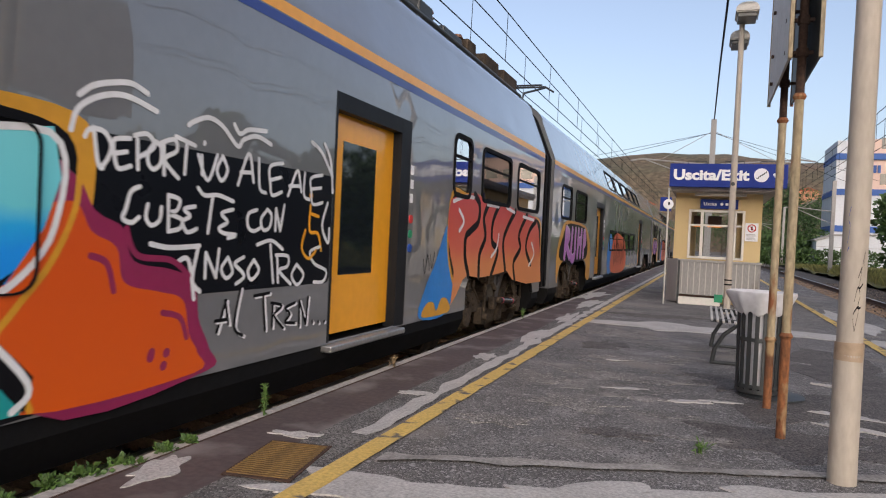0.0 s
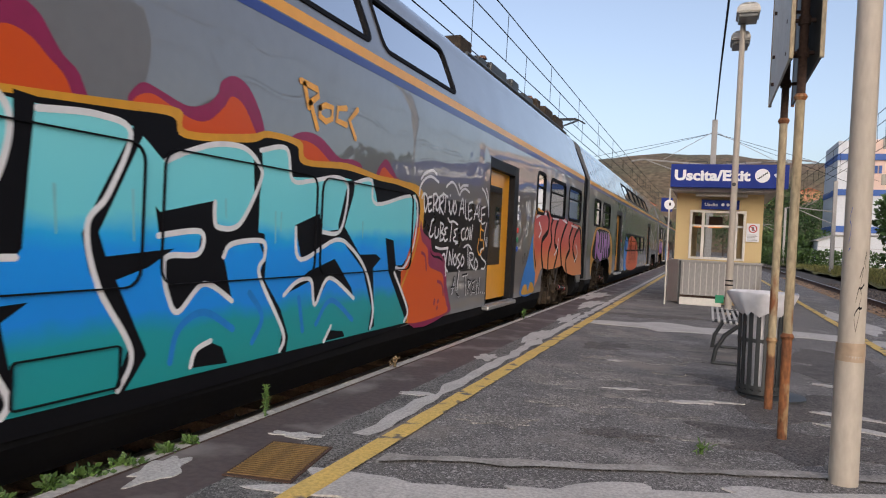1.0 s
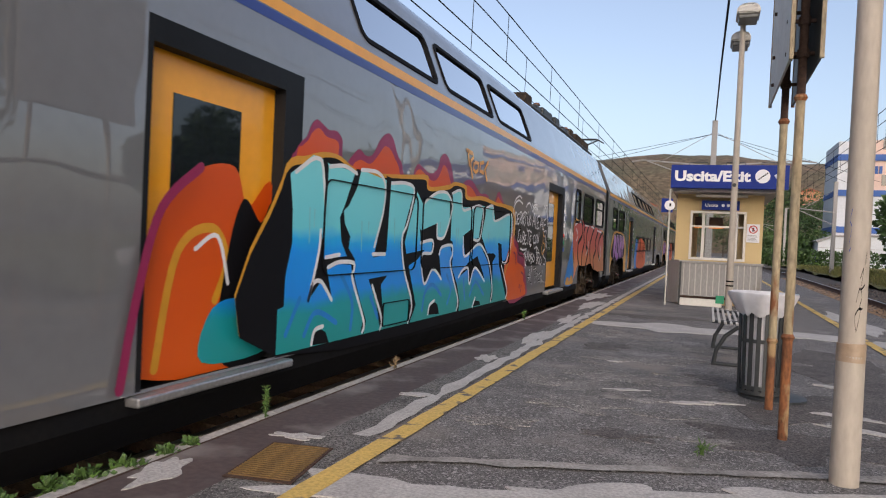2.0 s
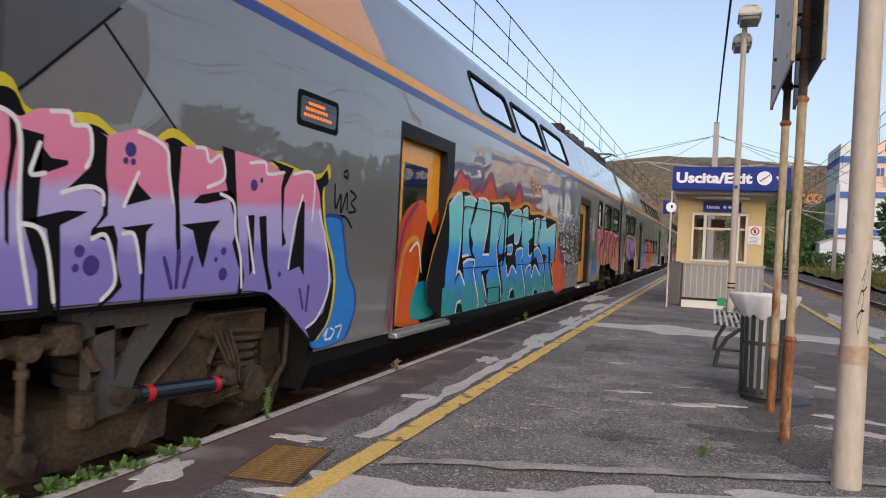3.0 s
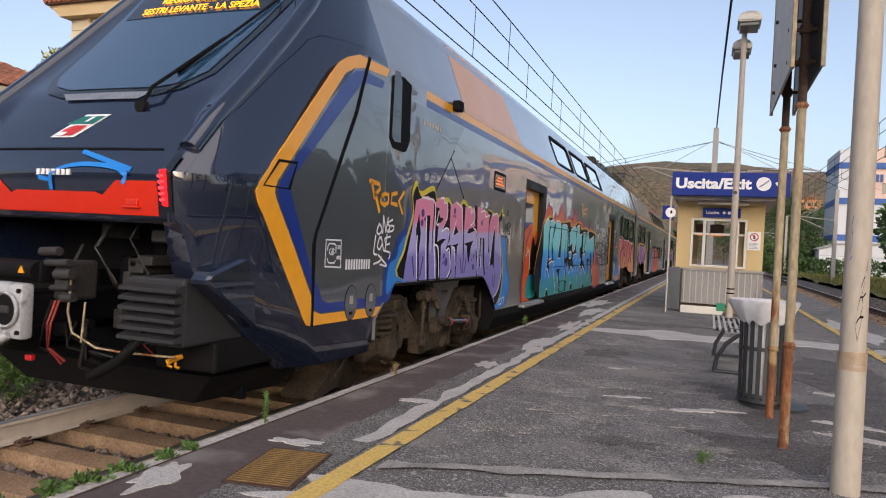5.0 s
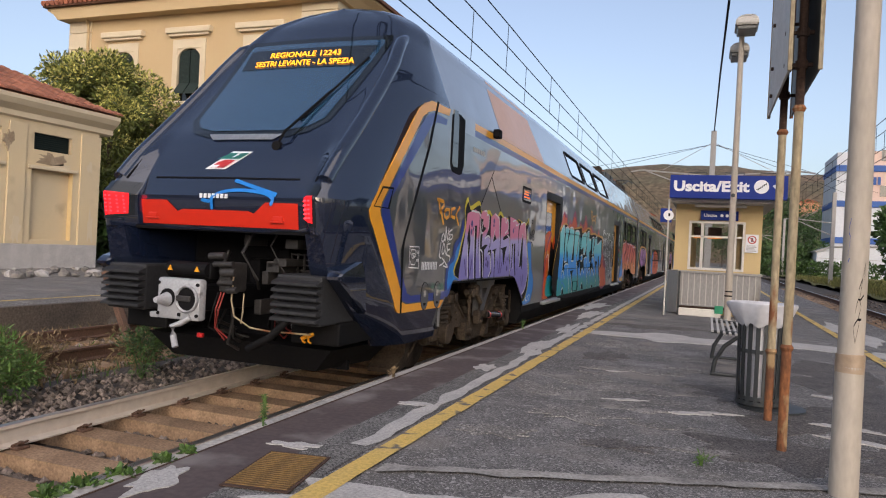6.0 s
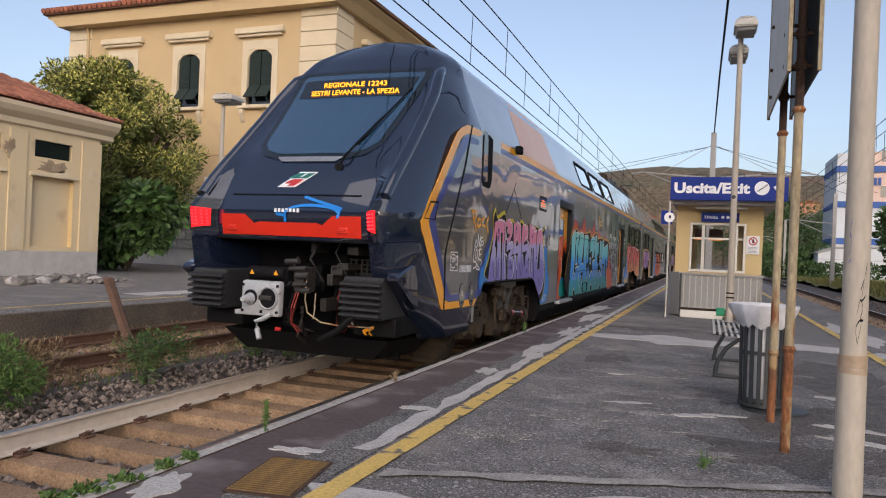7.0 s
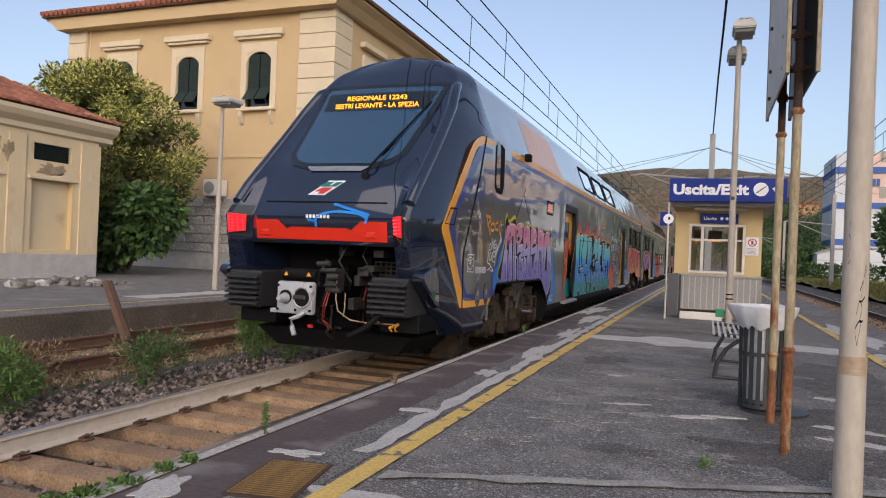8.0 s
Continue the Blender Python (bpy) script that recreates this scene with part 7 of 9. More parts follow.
written("sprayed_letter", ("9.268,1.304 9.230,1.237 9.274,1.211 9.330,1.252 9.278,1.305", "9.349,1.222 9.354,1.380|9.354,1.380 9.415,1.235|9.415,1.235 9.450,1.366", "9.551,1.355 9.448,1.319 9.503,1.279 9.448,1.240 9.559,1.253 9.585,1.295 9.514,1.298", "9.212,1.198 9.187,1.048 9.245,1.028", "9.292,1.188 9.256,1.101 9.305,1.074 9.349,1.141 9.297,1.188", "9.324,1.189 9.405,1.057 9.444,1.215", "9.515,1.196 9.408,1.175 9.434,1.122 9.509,1.131|9.434,1.122 9.422,1.065 9.527,1.044 9.508,0.986", "9.199,0.943 9.318,0.969 9.342,1.008|9.277,1.025 9.466,0.925 9.326,0.938"), 0.018, P_WHITE, 6.0, "white hand-sprayed letter")
# orange logo as plain angular shapes
def logo(u0, z0, k, car=None):
    for pts in ("-0.02,0.97 0.30,0.93 0.33,0.80 0.17,0.60", "0.05,0.93 0.15,0.50", "0.18,0.60 0.33,0.13", "0.37,0.57 0.48,0.67 0.63,0.67 0.63,0.43 0.50,0.33 0.37,0.40 0.37,0.57", "0.93,0.77 0.75,0.70 0.73,0.43 0.95,0.40", "1.20,0.83 1.02,0.53 1.18,0.17"):
        strokes("logo_shape", [[(u0 + p[0] * k, z0 + p[1] * k * 0.5) for p in xy(pts)]], 0.04 * k / 0.6, M_TORANGE, 4.5, car, "orange logo shape", False)


logo(9.06, 1.38, 0.6)
logo(19.78, 1.88, 0.72)
# data panel and running number as plain bars
for st in ("8.35,1.14 8.59,1.14", "8.59,1.14 8.6,0.92", "8.6,0.92 8.35,0.93", "8.35,0.93 8.35,1.14", "8.38,1.06 8.38,1.09 8.4,1.11 8.48,1.11 8.51,1.1 8.51,1.04", "8.38,0.99 8.4,0.96 8.49,0.955 8.51,0.975"):
    strokes("gauge_mark", [st], 0.012, P_WHITE, 3.0, None, "white loading gauge mark", False)
strokes("gauge_letter", ["8.437,1.073 8.413,1.061 8.411,1.033 8.433,1.022 8.446,1.034 8.445,1.048"], 0.011, P_WHITE, 3.0, None, "white stencilled letter", False)
strokes("gauge_letter", ["8.458,1.073 8.461,1.022", "8.458,1.073 8.484,1.065 8.463,1.051 8.489,1.037 8.461,1.022"], 0.011, P_WHITE, 3.0, None, "white stencilled letter", False)
for u, z in ((8.535, 1.07), (8.565, 1.07), (8.53, 0.985), (8.553, 0.985), (8.576, 0.985)):
    fill("small_mark", [(u, z), (u + 0.016, z), (u + 0.016, z + 0.03), (u, z + 0.03)], P_WHITE, 3.0, None, "", False, False)
for k in range(10):
    fill("number_bar", [(8.68 + k * 0.046, 0.9), (8.711 + k * 0.046, 0.9), (8.711 + k * 0.046, 0.985), (8.68 + k * 0.046, 0.985)], P_WHITE, 3.0, None, "white bars of the running number", False, False)
for k in range(7):
    fill("maker_bar", [(10.2 + k * 0.075, 2.36), (10.25 + k * 0.075, 2.36), (10.25 + k * 0.075, 2.42), (10.2 + k * 0.075, 2.42)], M_GALV, 1.0, None, "", False, False)

# red and orange piece at the other end of the car
fill("blue_field", xy("26.45,0.28 26.6,0.6 26.85,0.85 27.2,1.3 27.35,1.2 27.6,0.75 27.3,0.28"), P_BLUE, 1.0, None, "bright blue field")
fill("orange_foot", xy("26.55,0.28 26.65,0.42 26.85,0.42 26.95,0.32 27.1,0.45 27.3,0.42 27.35,0.28"), P_YELLOW, 2.0)
RIM2 = "27.25,0.9 27.2,1.4 27.35,1.72 27.8,1.7 28.3,1.72 28.8,1.62 29.4,1.6 30.0,1.62 30.6,1.52 31.2,1.56 31.9,1.52 32.05,1.2 32.0,0.5 31.0,0.62 30.0,0.74 28.1,0.72 27.6,0.5"
fill("lemon_rim", xy(RIM2), P_YELLOW, 2.0, None, "yellow outline")
fill("backing", [(29.6 + (u - 29.6) * 0.98, 1.1 + (z - 1.1) * 0.92) for u, z in xy(RIM2)], P_BLACK, 2.8)
fill("letter_field", xy("27.27,1.59 27.54,1.65 28.18,1.73 28.69,1.65 29.18,1.64 29.72,1.67 30.19,1.61 30.77,1.59 31.58,1.55 31.85,1.32 32.03,0.92 32.19,0.42 31.09,0.43 30.20,0.53 29.84,0.68 29.02,0.64 28.45,0.63 27.98,0.68 27.81,0.63 27.59,0.45 27.40,0.35 27.45,0.58 27.47,0.75 27.34,0.92 27.22,1.15 27.20,1.41"), P_PISKE, 3.6, None, "red and orange sprayed letters", False, False)
for st in ("28.14,1.70 28.35,1.59 28.34,1.37 28.07,1.25 27.86,1.16 27.86,0.91 28.02,0.68", "28.80,1.65 28.57,1.43 28.67,1.17 28.45,0.94 28.45,0.65", "29.30,1.65 29.00,1.39 29.00,1.11 29.30,0.98 29.02,0.65", "30.19,1.59 29.78,1.34 29.57,1.10 29.74,0.70", "30.93,1.56 30.47,1.24 30.59,1.02 30.21,0.80 30.33,0.52", "31.60,1.49 31.14,1.30 30.96,1.02 31.34,0.75"):
    strokes("letter_gap", [st], 0.1, P_BLACK, 4.6, None, "black gap between letters")
for st in ("27.35,1.57 27.75,1.65 28.10,1.66", "28.70,1.61 29.25,1.61", "29.66,1.62 30.13,1.57", "30.67,1.53 31.43,1.50", "27.56,1.48 27.75,1.35 27.60,1.23", "28.98,0.90 29.23,1.02 29.32,1.22", "31.22,0.73 31.55,0.92 31.34,1.11"):
    strokes("letter_edge", [st], 0.05, P_WHITE, 5.6, None, "white letter highlight")
strokes("dark_tag", ["26.5,0.9 26.55,0.75 26.62,0.95 26.68,0.78", "26.7,0.95 26.75,0.8 26.82,0.98"], 0.014, P_BLACK, 3.4)

# pieces on the following cars
for c, base in CARS[1:]:
    U0 = base
    fill("lemon_rim", [(base + u, z) for u, z in xy("0.7,0.3 0.6,0.9 1.0,1.4 1.5,1.6 2.5,1.62 3.4,1.6 4.2,1.5 4.8,1.1 4.9,0.3 4.3,0.3 4.0,0.74 1.2,0.74")], P_YELLOW, 1.0, c, "yellow outline of a graffiti piece")
    fill("backing", [(base + u, z) for u, z in xy("1.0,0.78 1.2,1.3 1.7,1.54 2.6,1.56 3.4,1.54 4.1,1.42 4.2,0.78")], P_BLACK, 1.8, c, "black backing of the piece")
    for ls, w in ((("1.4,0.85 1.5,1.4", "1.5,1.4 1.85,1.3 1.6,1.1 1.95,0.85"), 0.2), (("2.2,1.4 2.15,0.85 2.55,0.85 2.6,1.4"), 0.2), (("2.95,0.85 3.0,1.4", "3.0,1.15 3.35,1.2", "3.35,0.85 3.4,1.4"), 0.2), (("3.75,0.85 3.8,1.4 4.05,1.2 3.8,1.1"), 0.18)):
        ls = (ls,) if isinstance(ls, str) else ls
        piece_letter("piece_letter", [" ".join(f"{base + u:.3f},{z}" for u, z in xy(l)) for l in ls], w, P_PINK, 2.6, c, "pink and violet graffiti letter", (0.016, 0.01), 0.07)
    fill("blue_field", [(base + u, z) for u, z in xy("8.4,0.3 8.2,0.9 8.7,1.45 9.3,1.3 9.5,0.7 9.2,0.3")], P_BLUE, 1.0, c, "blue graffiti field")
    fill("orange_cloud", [(base + u, z) for u, z in xy("9.2,0.3 9.3,1.1 10.2,1.5 11.8,1.45 13.0,1.2 13.1,0.3")], P_ORANGE, 1.8, c, "orange graffiti field")
    strokes("dark_strokes", [f"{base + 9.8 + 0.5 * k:.2f},0.5 {base + 9.9 + 0.5 * k:.2f},1.2 {base + 10.1 + 0.5 * k:.2f},0.6" for k in range(6)], 0.07, P_BLACK, 2.6, c, "black graffiti strokes")
U0 = 7.0

# sprayed blue arrow on the bonnet
strokes("blue_arrow", ["-0.02,1.4 0.0,1.52 0.2,1.57 0.5,1.55 0.62,1.5", "0.16,1.66 0.62,1.54", "0.62,1.54 0.6,1.45", "-0.12,1.47 -0.05,1.46"], 0.032, P_BLUE, 0, None, "sprayed light blue arrow", True, lambda x, z: (x, front_u(x, z) - 0.012, z))

# roof equipment, pantograph
def roof_gear(car, u0, u1, seed):
    """Insulators, ducts and casings along the shoulder of the roof."""
    rg = random.Random(seed)
    u = u0
    while u < u1:
        l = rg.uniform(0.35, 0.9)
        top = rg.uniform(3.9, 4.02)
        bm = BM()
        box(bm, 0.3, 0.86, u, u + l, 3.7, top, 0.03)
        tpart("roof_unit", bm, M_BOGIE if rg.random() < 0.55 else M_DARK_METAL, car, "dusty roof equipment casing")
        if rg.random() < 0.7:
            bm = BM()
            v = u + l + 0.1
            for k in range(4):
                cyl(bm, (0.75, v, 3.72 + 0.08 * k), (0.75, v, 3.77 + 0.08 * k), 0.075, 0.05, n=10)
            tpart("insulator", bm, M_INSULATOR, car, "brown ribbed roof insulator", 40)
        u += l + rg.uniform(0.16, 0.5)
    tpart("roof_conduit", tube(BM(), [(0.95, u0, 3.7), (0.95, (u0 + u1) / 2, 3.72), (0.95, u1, 3.7)], 0.03, 8), M_DARK_METAL, car, "grey roof conduit", 50)


M_INSULATOR = material("brown_glazed_insulator", (0.17, 0.075, 0.035), 0.35, scale=4, fine=20, fine_amount=0.15)
roof_gear(tail, 24.6, 31.8, 3)
bm = BM()
for s in (-1, 1):
    tube(bm, [(s * 0.5, 33.6, 3.95), (s * 0.35, 34.4, 4.3), (s * 0.6, 35.3, 4.6)], 0.025, 6)
tube(bm, [(-0.8, 35.3, 4.5), (-0.6, 35.3, 4.62), (0.6, 35.3, 4.62), (0.8, 35.3, 4.5)], 0.025, 6)
tube(bm, [(-0.6, 35.0, 4.6), (0.6, 35.0, 4.6)], 0.02, 6)
box(bm, -0.6, 0.6, 33.2, 34.2, 3.9, 3.98)
U0 = CARS[1][1]
tpart("pantograph", bm, M_DARK_METAL, CARS[1][0], "dark folded pantograph", 50)
U0 = 7.0


M_TILE = material("weathered_terracotta", (0.33, 0.12, 0.065), 0.85, second=(0.2, 0.085, 0.055), scale=4, amount=0.8, fine=40, fine_amount=0.25, bump=0.3, objrand=0.35)
M_CLEAR = glass("clear_window_glass", (0.9, 0.93, 0.93))
M_LENS = material("dull_lamp_lens", (0.12, 0.12, 0.11), 0.3, scale=5, fine=20, fine_amount=0.1)
M_TAPE = material("brown_packing_tape", (0.33, 0.24, 0.16), 0.4, second=(0.4, 0.31, 0.23), scale=12, fine=30, fine_amount=0.1, bump=0.4, bump_scale=40)
M_HOUSE = material("salmon_house_wall", (0.5, 0.25, 0.15), 0.9, second=(0.45, 0.22, 0.13), scale=0.3, fine=3, fine_amount=0.1)


def shift_stn(bm):
    bmesh.ops.translate(bm, verts=bm.verts, vec=(15.6, -27, 0.1))
    return bm


def stn_window(label):
    w = new("window")
    w.parent = stn
    w["label"] = label
    return w


# ---- stair house with its exit sign ----
kiosk = tagged(empty("stair_house", 0.18, 16.0, 0), "small pale yellow stair house with flat roof and window", "station building")


def kp(name, bm, mat, parent=None, label="", smooth=None):
    if parent is None:
        bmesh.ops.translate(bm, verts=bm.verts, vec=(-0.18, -16.0, 0))
        return part(name, bm, mat, kiosk, label, smooth)
    bmesh.ops.translate(bm, verts=bm.verts, vec=(-0.18, -16.0, 0))
    return part(name, bm, mat, parent, label, smooth)


bm = BM()
box(bm, -0.68, -0.4, 16.0, 16.18, 0, 2.33)
box(bm, 0.71, 1.03, 16.0, 16.18, 0, 2.33)
box(bm, -0.4, 0.71, 16.0, 16.18, 0, 0.96)
box(bm, -0.4, 0.71, 16.0, 16.18, 1.96, 2.33)
kp("front_wall", bm, M_KIOSK)
kp("side_wall", box(BM(), -0.68, -0.5, 16.18, 17.0, 0, 2.33), M_KIOSK)
bm = BM()
box(bm, 0.85, 1.03, 16.18, 20, 0, 0.95)
box(bm, 0.85, 1.03, 16.18, 20, 2.0, 2.33)
for y in (16.18, 17.4, 18.6, 19.8):
    box(bm, 0.85, 1.03, y, y + 0.2, 0.95, 2.0)
kp("side_wall", bm, M_KIOSK)
bm = BM()
box(bm, -0.68, -0.5, 17.0, 20, 0, 0.95)
box(bm, -0.68, -0.5, 17.0, 20, 2.0, 2.33)
for y in (17.0, 18.2, 19.4):
    box(bm, -0.68, -0.5, y, y + 0.2, 0.95, 2.0)
kp("side_wall", bm, M_KIOSK)
bm = BM()
box(bm, -0.68, -0.3, 20.0, 20.15, 0, 2.33)
box(bm, 0.7, 1.03, 20.0, 20.15, 0, 2.33)
box(bm, -0.3, 0.7, 20.0, 20.15, 0, 0.6)
kp("rear_wall", bm, M_KIOSK)
bm = BM()
prism(bm, [(-0.75, 2.33), (1.1, 2.33), (1.36, 2.42), (1.36, 2.5), (-0.8, 2.5), (-0.8, 2.42)], "y", 15.35, 20.5)
kp("roof", bm, M_CEMENT, None, "flat concrete roof slab with a sloping soffit")
bm = BM()
for a, b, c, d in ((-0.4, 0.71, 0.94, 0.99), (-0.4, 0.71, 1.93, 1.98), (-0.4, -0.35, 0.99, 1.93), (0.66, 0.71, 0.99, 1.93), (-0.16, -0.1, 0.99, 1.93), (0.5, 0.55, 0.99, 1.93), (-0.35, 0.66, 1.63, 1.67)):
    box(bm, a, b, 15.97, 16.06, c, d, 0.006)
wf = kp("window_frame", bm, M_WHITE, None, "white window frame with six panes")
for a, b in ((-0.35, -0.16), (-0.1, 0.5), (0.55, 0.66)):
    for c, d in ((0.99, 1.63), (1.67, 1.93)):
        g = kp("pane", box(BM(), a, b, 16.015, 16.021, c, d), M_CLEAR, wf)
        g.visible_shadow = False
M_NOTICE = glow("dim_amber_display", (1.0, 0.3, 0.03), 0.7)
M_BOARD = material("brown_display_case", (0.12, 0.05, 0.025), 0.5, scale=3, fine=20, fine_amount=0.1)
for x, lab in ((-0.33, "red"), (-0.02, "amber")):
    kp("display_case", box(BM(), x, x + (0.3 if lab == "amber" else 0.2), 17.6, 17.64, 1.685, 1.92, 0.006), M_BOARD, None, "dim brown departure display case")
    kp("notice_lamp", box(BM(), x, x + (0.3 if lab == "amber" else 0.2), 17.59, 17.63, 1.66, 1.685), M_NOTICE, None, "amber departure display inside")
kp("ceiling_lamp", box(BM(), -0.3, 0.7, 15.6, 15.72, 2.25, 2.31, 0.01), M_GALV, None, "tube lamp housing under the roof")
sign = tagged(empty("exit_sign", 0.3, 15.2, 2.39), "blue station exit sign with white lettering on the roof", "sign")
part("panel", box(BM(), -1.09, 1.09, -0.08, 0.08, 0, 0.47, 0.01), M_BLUE, sign)
lettering("lettering", "Uscita/Exit", 0.28, M_SIGN_WHITE, sign, pose(-1.02, -0.084, 0.15, 90, 0, 0), 0.012, "white lettering", width=1.42)
part("disc", cyl(BM(), (0.62, -0.092, 0.25), (0.62, -0.08, 0.25), 0.135, n=28), M_SIGN_WHITE, sign, "white pictogram disc")
bm = BM()
for k in range(5):
    box(bm, 0.53 + k * 0.034, 0.575 + k * 0.034, -0.097, -0.093, 0.185 + k * 0.026, 0.199 + k * 0.026)
    box(bm, 0.562 + k * 0.034, 0.576 + k * 0.034, -0.097, -0.093, 0.185 + k * 0.026, 0.225 + k * 0.026)
part("stair_pictogram", bm, M_BLACK, sign)
bm = BM()
prism(bm, [(0.82, 0.27), (0.86, 0.3), (0.94, 0.2), (0.94, 0.4), (0.985, 0.4), (0.985, 0.13), (0.93, 0.13)], "y", -0.086, -0.08)
part("arrow", bm, M_SIGN_WHITE, sign)
for x in (-0.6, 0.1, 0.75):
    part("bracket", tube(BM(), [(x - 0.15, 0, 0.46), (x - 0.15, 0, 0.53), (x + 0.2, 0.05, 0.53), (x + 0.25, 0.3, 0.3)], 0.01, 6), M_DARK_METAL, sign)
small = tagged(empty("exit_sign", 0.19, 15.93, 2.0), "small blue exit sign above the window", "sign")
part("panel", box(BM(), -0.37, 0.37, -0.03, 0.03, 0, 0.2, 0.004), M_BLUE, small)
lettering("lettering", "Uscita", 0.09, M_SIGN_WHITE, small, pose(-0.31, -0.034, 0.07, 90, 0, 0), 0.002, width=0.26)
for k in range(3):
    part("disc", cyl(BM(), (0.05 + 0.1 * k, -0.036, 0.1), (0.05 + 0.1 * k, -0.03, 0.1), 0.032, n=14), M_SIGN_WHITE, small)
notice = tagged(empty("notice", 0.845, 15.98, 1.35), "white no-entry notice with a red ring on the wall", "sign")
part("panel", box(BM(), -0.125, 0.125, -0.008, 0.012, 0, 0.38, 0.002), M_SIGN_WHITE, notice)
bm = BM()
for k in range(24):
    a, b = k * math.pi / 12, (k + 1) * math.pi / 12
    bm.faces.new([bm.verts.new((r * math.cos(q), -0.0105, 0.27 + r * math.sin(q))) for r, q in ((0.085, a), (0.085, b), (0.064, b), (0.064, a))])
prism(bm, [(-0.055, 0.315), (-0.045, 0.325), (0.055, 0.225), (0.045, 0.215)], "y", -0.0125, -0.0112)
part("ring", bm, M_BTN_RED, notice)
part("pictogram", box(BM(), -0.018, 0.018, -0.0115, -0.009, 0.23, 0.31), M_BLACK, notice)
for k in range(5):
    part("text_bar", box(BM(), -0.1, 0.09 - 0.02 * (k % 3), -0.01, -0.007, 0.03 + 0.027 * k, 0.04 + 0.027 * k), M_GREY_METAL, notice)
# railing round the stairs
rail = tagged(empty("stair_railing", 0.2, 15.4, 0), "weathered grey sheet-metal railing round the stair opening", "railing")
part("panel", box(BM(), -0.72, 0.79, 0.0, 0.02, 0.22, 0.88), M_GREY_METAL, rail)
bm = BM()
box(bm, -0.75, 0.82, -0.03, 0.05, 0.87, 0.92, 0.008)
box(bm, -0.75, 0.82, -0.02, 0.04, 0.2, 0.235, 0.006)
part("rail", bm, M_GREY_METAL, rail)
first = None
for k in range(13):
    if first is None:
        first = part("baluster", box(BM(), -0.009, 0.009, -0.022, -0.002, 0.22, 0.88), M_GALV, rail)
        ob = first
    else:
        ob = new("baluster", first.data)
        ob.parent = rail
    ob.location = (-0.66 + k * 0.115, 0, 0)
bm = BM()
prism(bm, [(0.0, 0.05), (0.85, -0.02), (0.85, 0.9), (0.0, 0.93)], "x", -0.012, 0.012)
sp = part("side_panel", bm, M_GALV, rail, "peeling cream side panel")
sp.matrix_basis = pose(-0.75, 0.0, 0, 0, 0, 17)
part("post", box(BM(), -0.745, -0.705, -0.06, -0.02, 0, 0.9, 0.004), M_DARK_METAL, rail, "dark steel post")
part("handrail", tube(BM(), [(1.02, -0.2, 0.0), (1.12, -0.3, 0.8), (1.25, -0.35, 0.82), (0.95, 0.6, 0.84)], 0.018, 8), M_DARK_METAL, rail, "dark bent handrail")
part("kerb", box(BM(), -0.72, 0.1, -0.06, 0.1, 0, 0.15, 0.01), M_WHITE, rail, "white painted kerb")
part("kerb", box(BM(), -0.72, 0.8, 0.04, 0.16, 0.15, 0.24, 0.01), M_DARKRUST, rail, "brown stained kerb")
part("exit_plate", box(BM(), -0.02, 0.14, -0.08, -0.065, 0.08, 0.24, 0.004), M_BTN_GREEN, rail, "small green emergency plate")
side_rail = tagged(empty("stair_railing", 1.0, 15.4, 0), "dark grey mesh railing beside the stair house", "railing")
bm = BM()
for z in (0.25, 0.88):
    box(bm, 0.0, 0.04, 0, 4.5, z, z + 0.04, 0.005)
part("rail", bm, M_GREY_METAL, side_rail)
f2 = None
for k in range(22):
    if f2 is None:
        f2 = part("baluster", box(BM(), 0.01, 0.026, 0, 0.016, 0, 0.88), M_GREY_METAL, side_rail)
        ob = f2
    else:
        ob = new("baluster", f2.data)
        ob.parent = side_rail
    ob.location = (0, 0.1 + 0.2 * k, 0)

disc = tagged(empty("round_sign", -0.78, 15.0, 0), "round white platform sign on a thin pale post", "sign")
part("post", cyl(BM(), (0, 0, 0), (0, 0, 2.35), 0.018, n=10), M_GALV, disc)
part("backing", box(BM(), -0.16, 0.06, 0.0, 0.02, 1.88, 2.16, 0.005), M_BLUE, disc, "blue backing plate")
part("disc", cyl(BM(), (0, -0.04, 2.02), (0, -0.02, 2.02), 0.1, n=26), M_SIGN_WHITE, disc)
part("mark", box(BM(), -0.005, 0.03, -0.046, -0.041, 2.0, 2.06), M_BLACK, disc)

# ---- lamp posts ----
def lamp_post(x, y, z0, h, label, heads, r=0.062):
    l = tagged(empty("street_lamp", x, y, z0), label, "street lamp", "platform lamps")
    part("post", cyl(BM(), (0, 0, 0), (0, 0, h), r, r * 0.72, n=20), M_POLE, l, "", 40)
    for hx, hy, hz, w in heads:
        bm = BM()
        prism(bm, [(hx - w, hz + 0.05), (hx - w * 0.9, hz + 0.17), (hx - w * 0.3, hz + 0.22), (hx + w * 0.6, hz + 0.22), (hx + w, hz + 0.15), (hx + w, hz + 0.05)], "y", hy - 0.3, hy + 0.3)
        bmesh.ops.bevel(bm, geom=bm.edges, offset=0.02, segments=2, affect="EDGES")
        hd = part("lamp_head", bm, M_GALV, l, "pale grey lamp head", 40)
        part("lens", box(BM(), hx - w * 0.8, hx + w * 0.85, hy - 0.24, hy + 0.24, hz - 0.02, hz + 0.06, 0.02), M_LENS, hd, "dull unlit lamp lens")
    return l


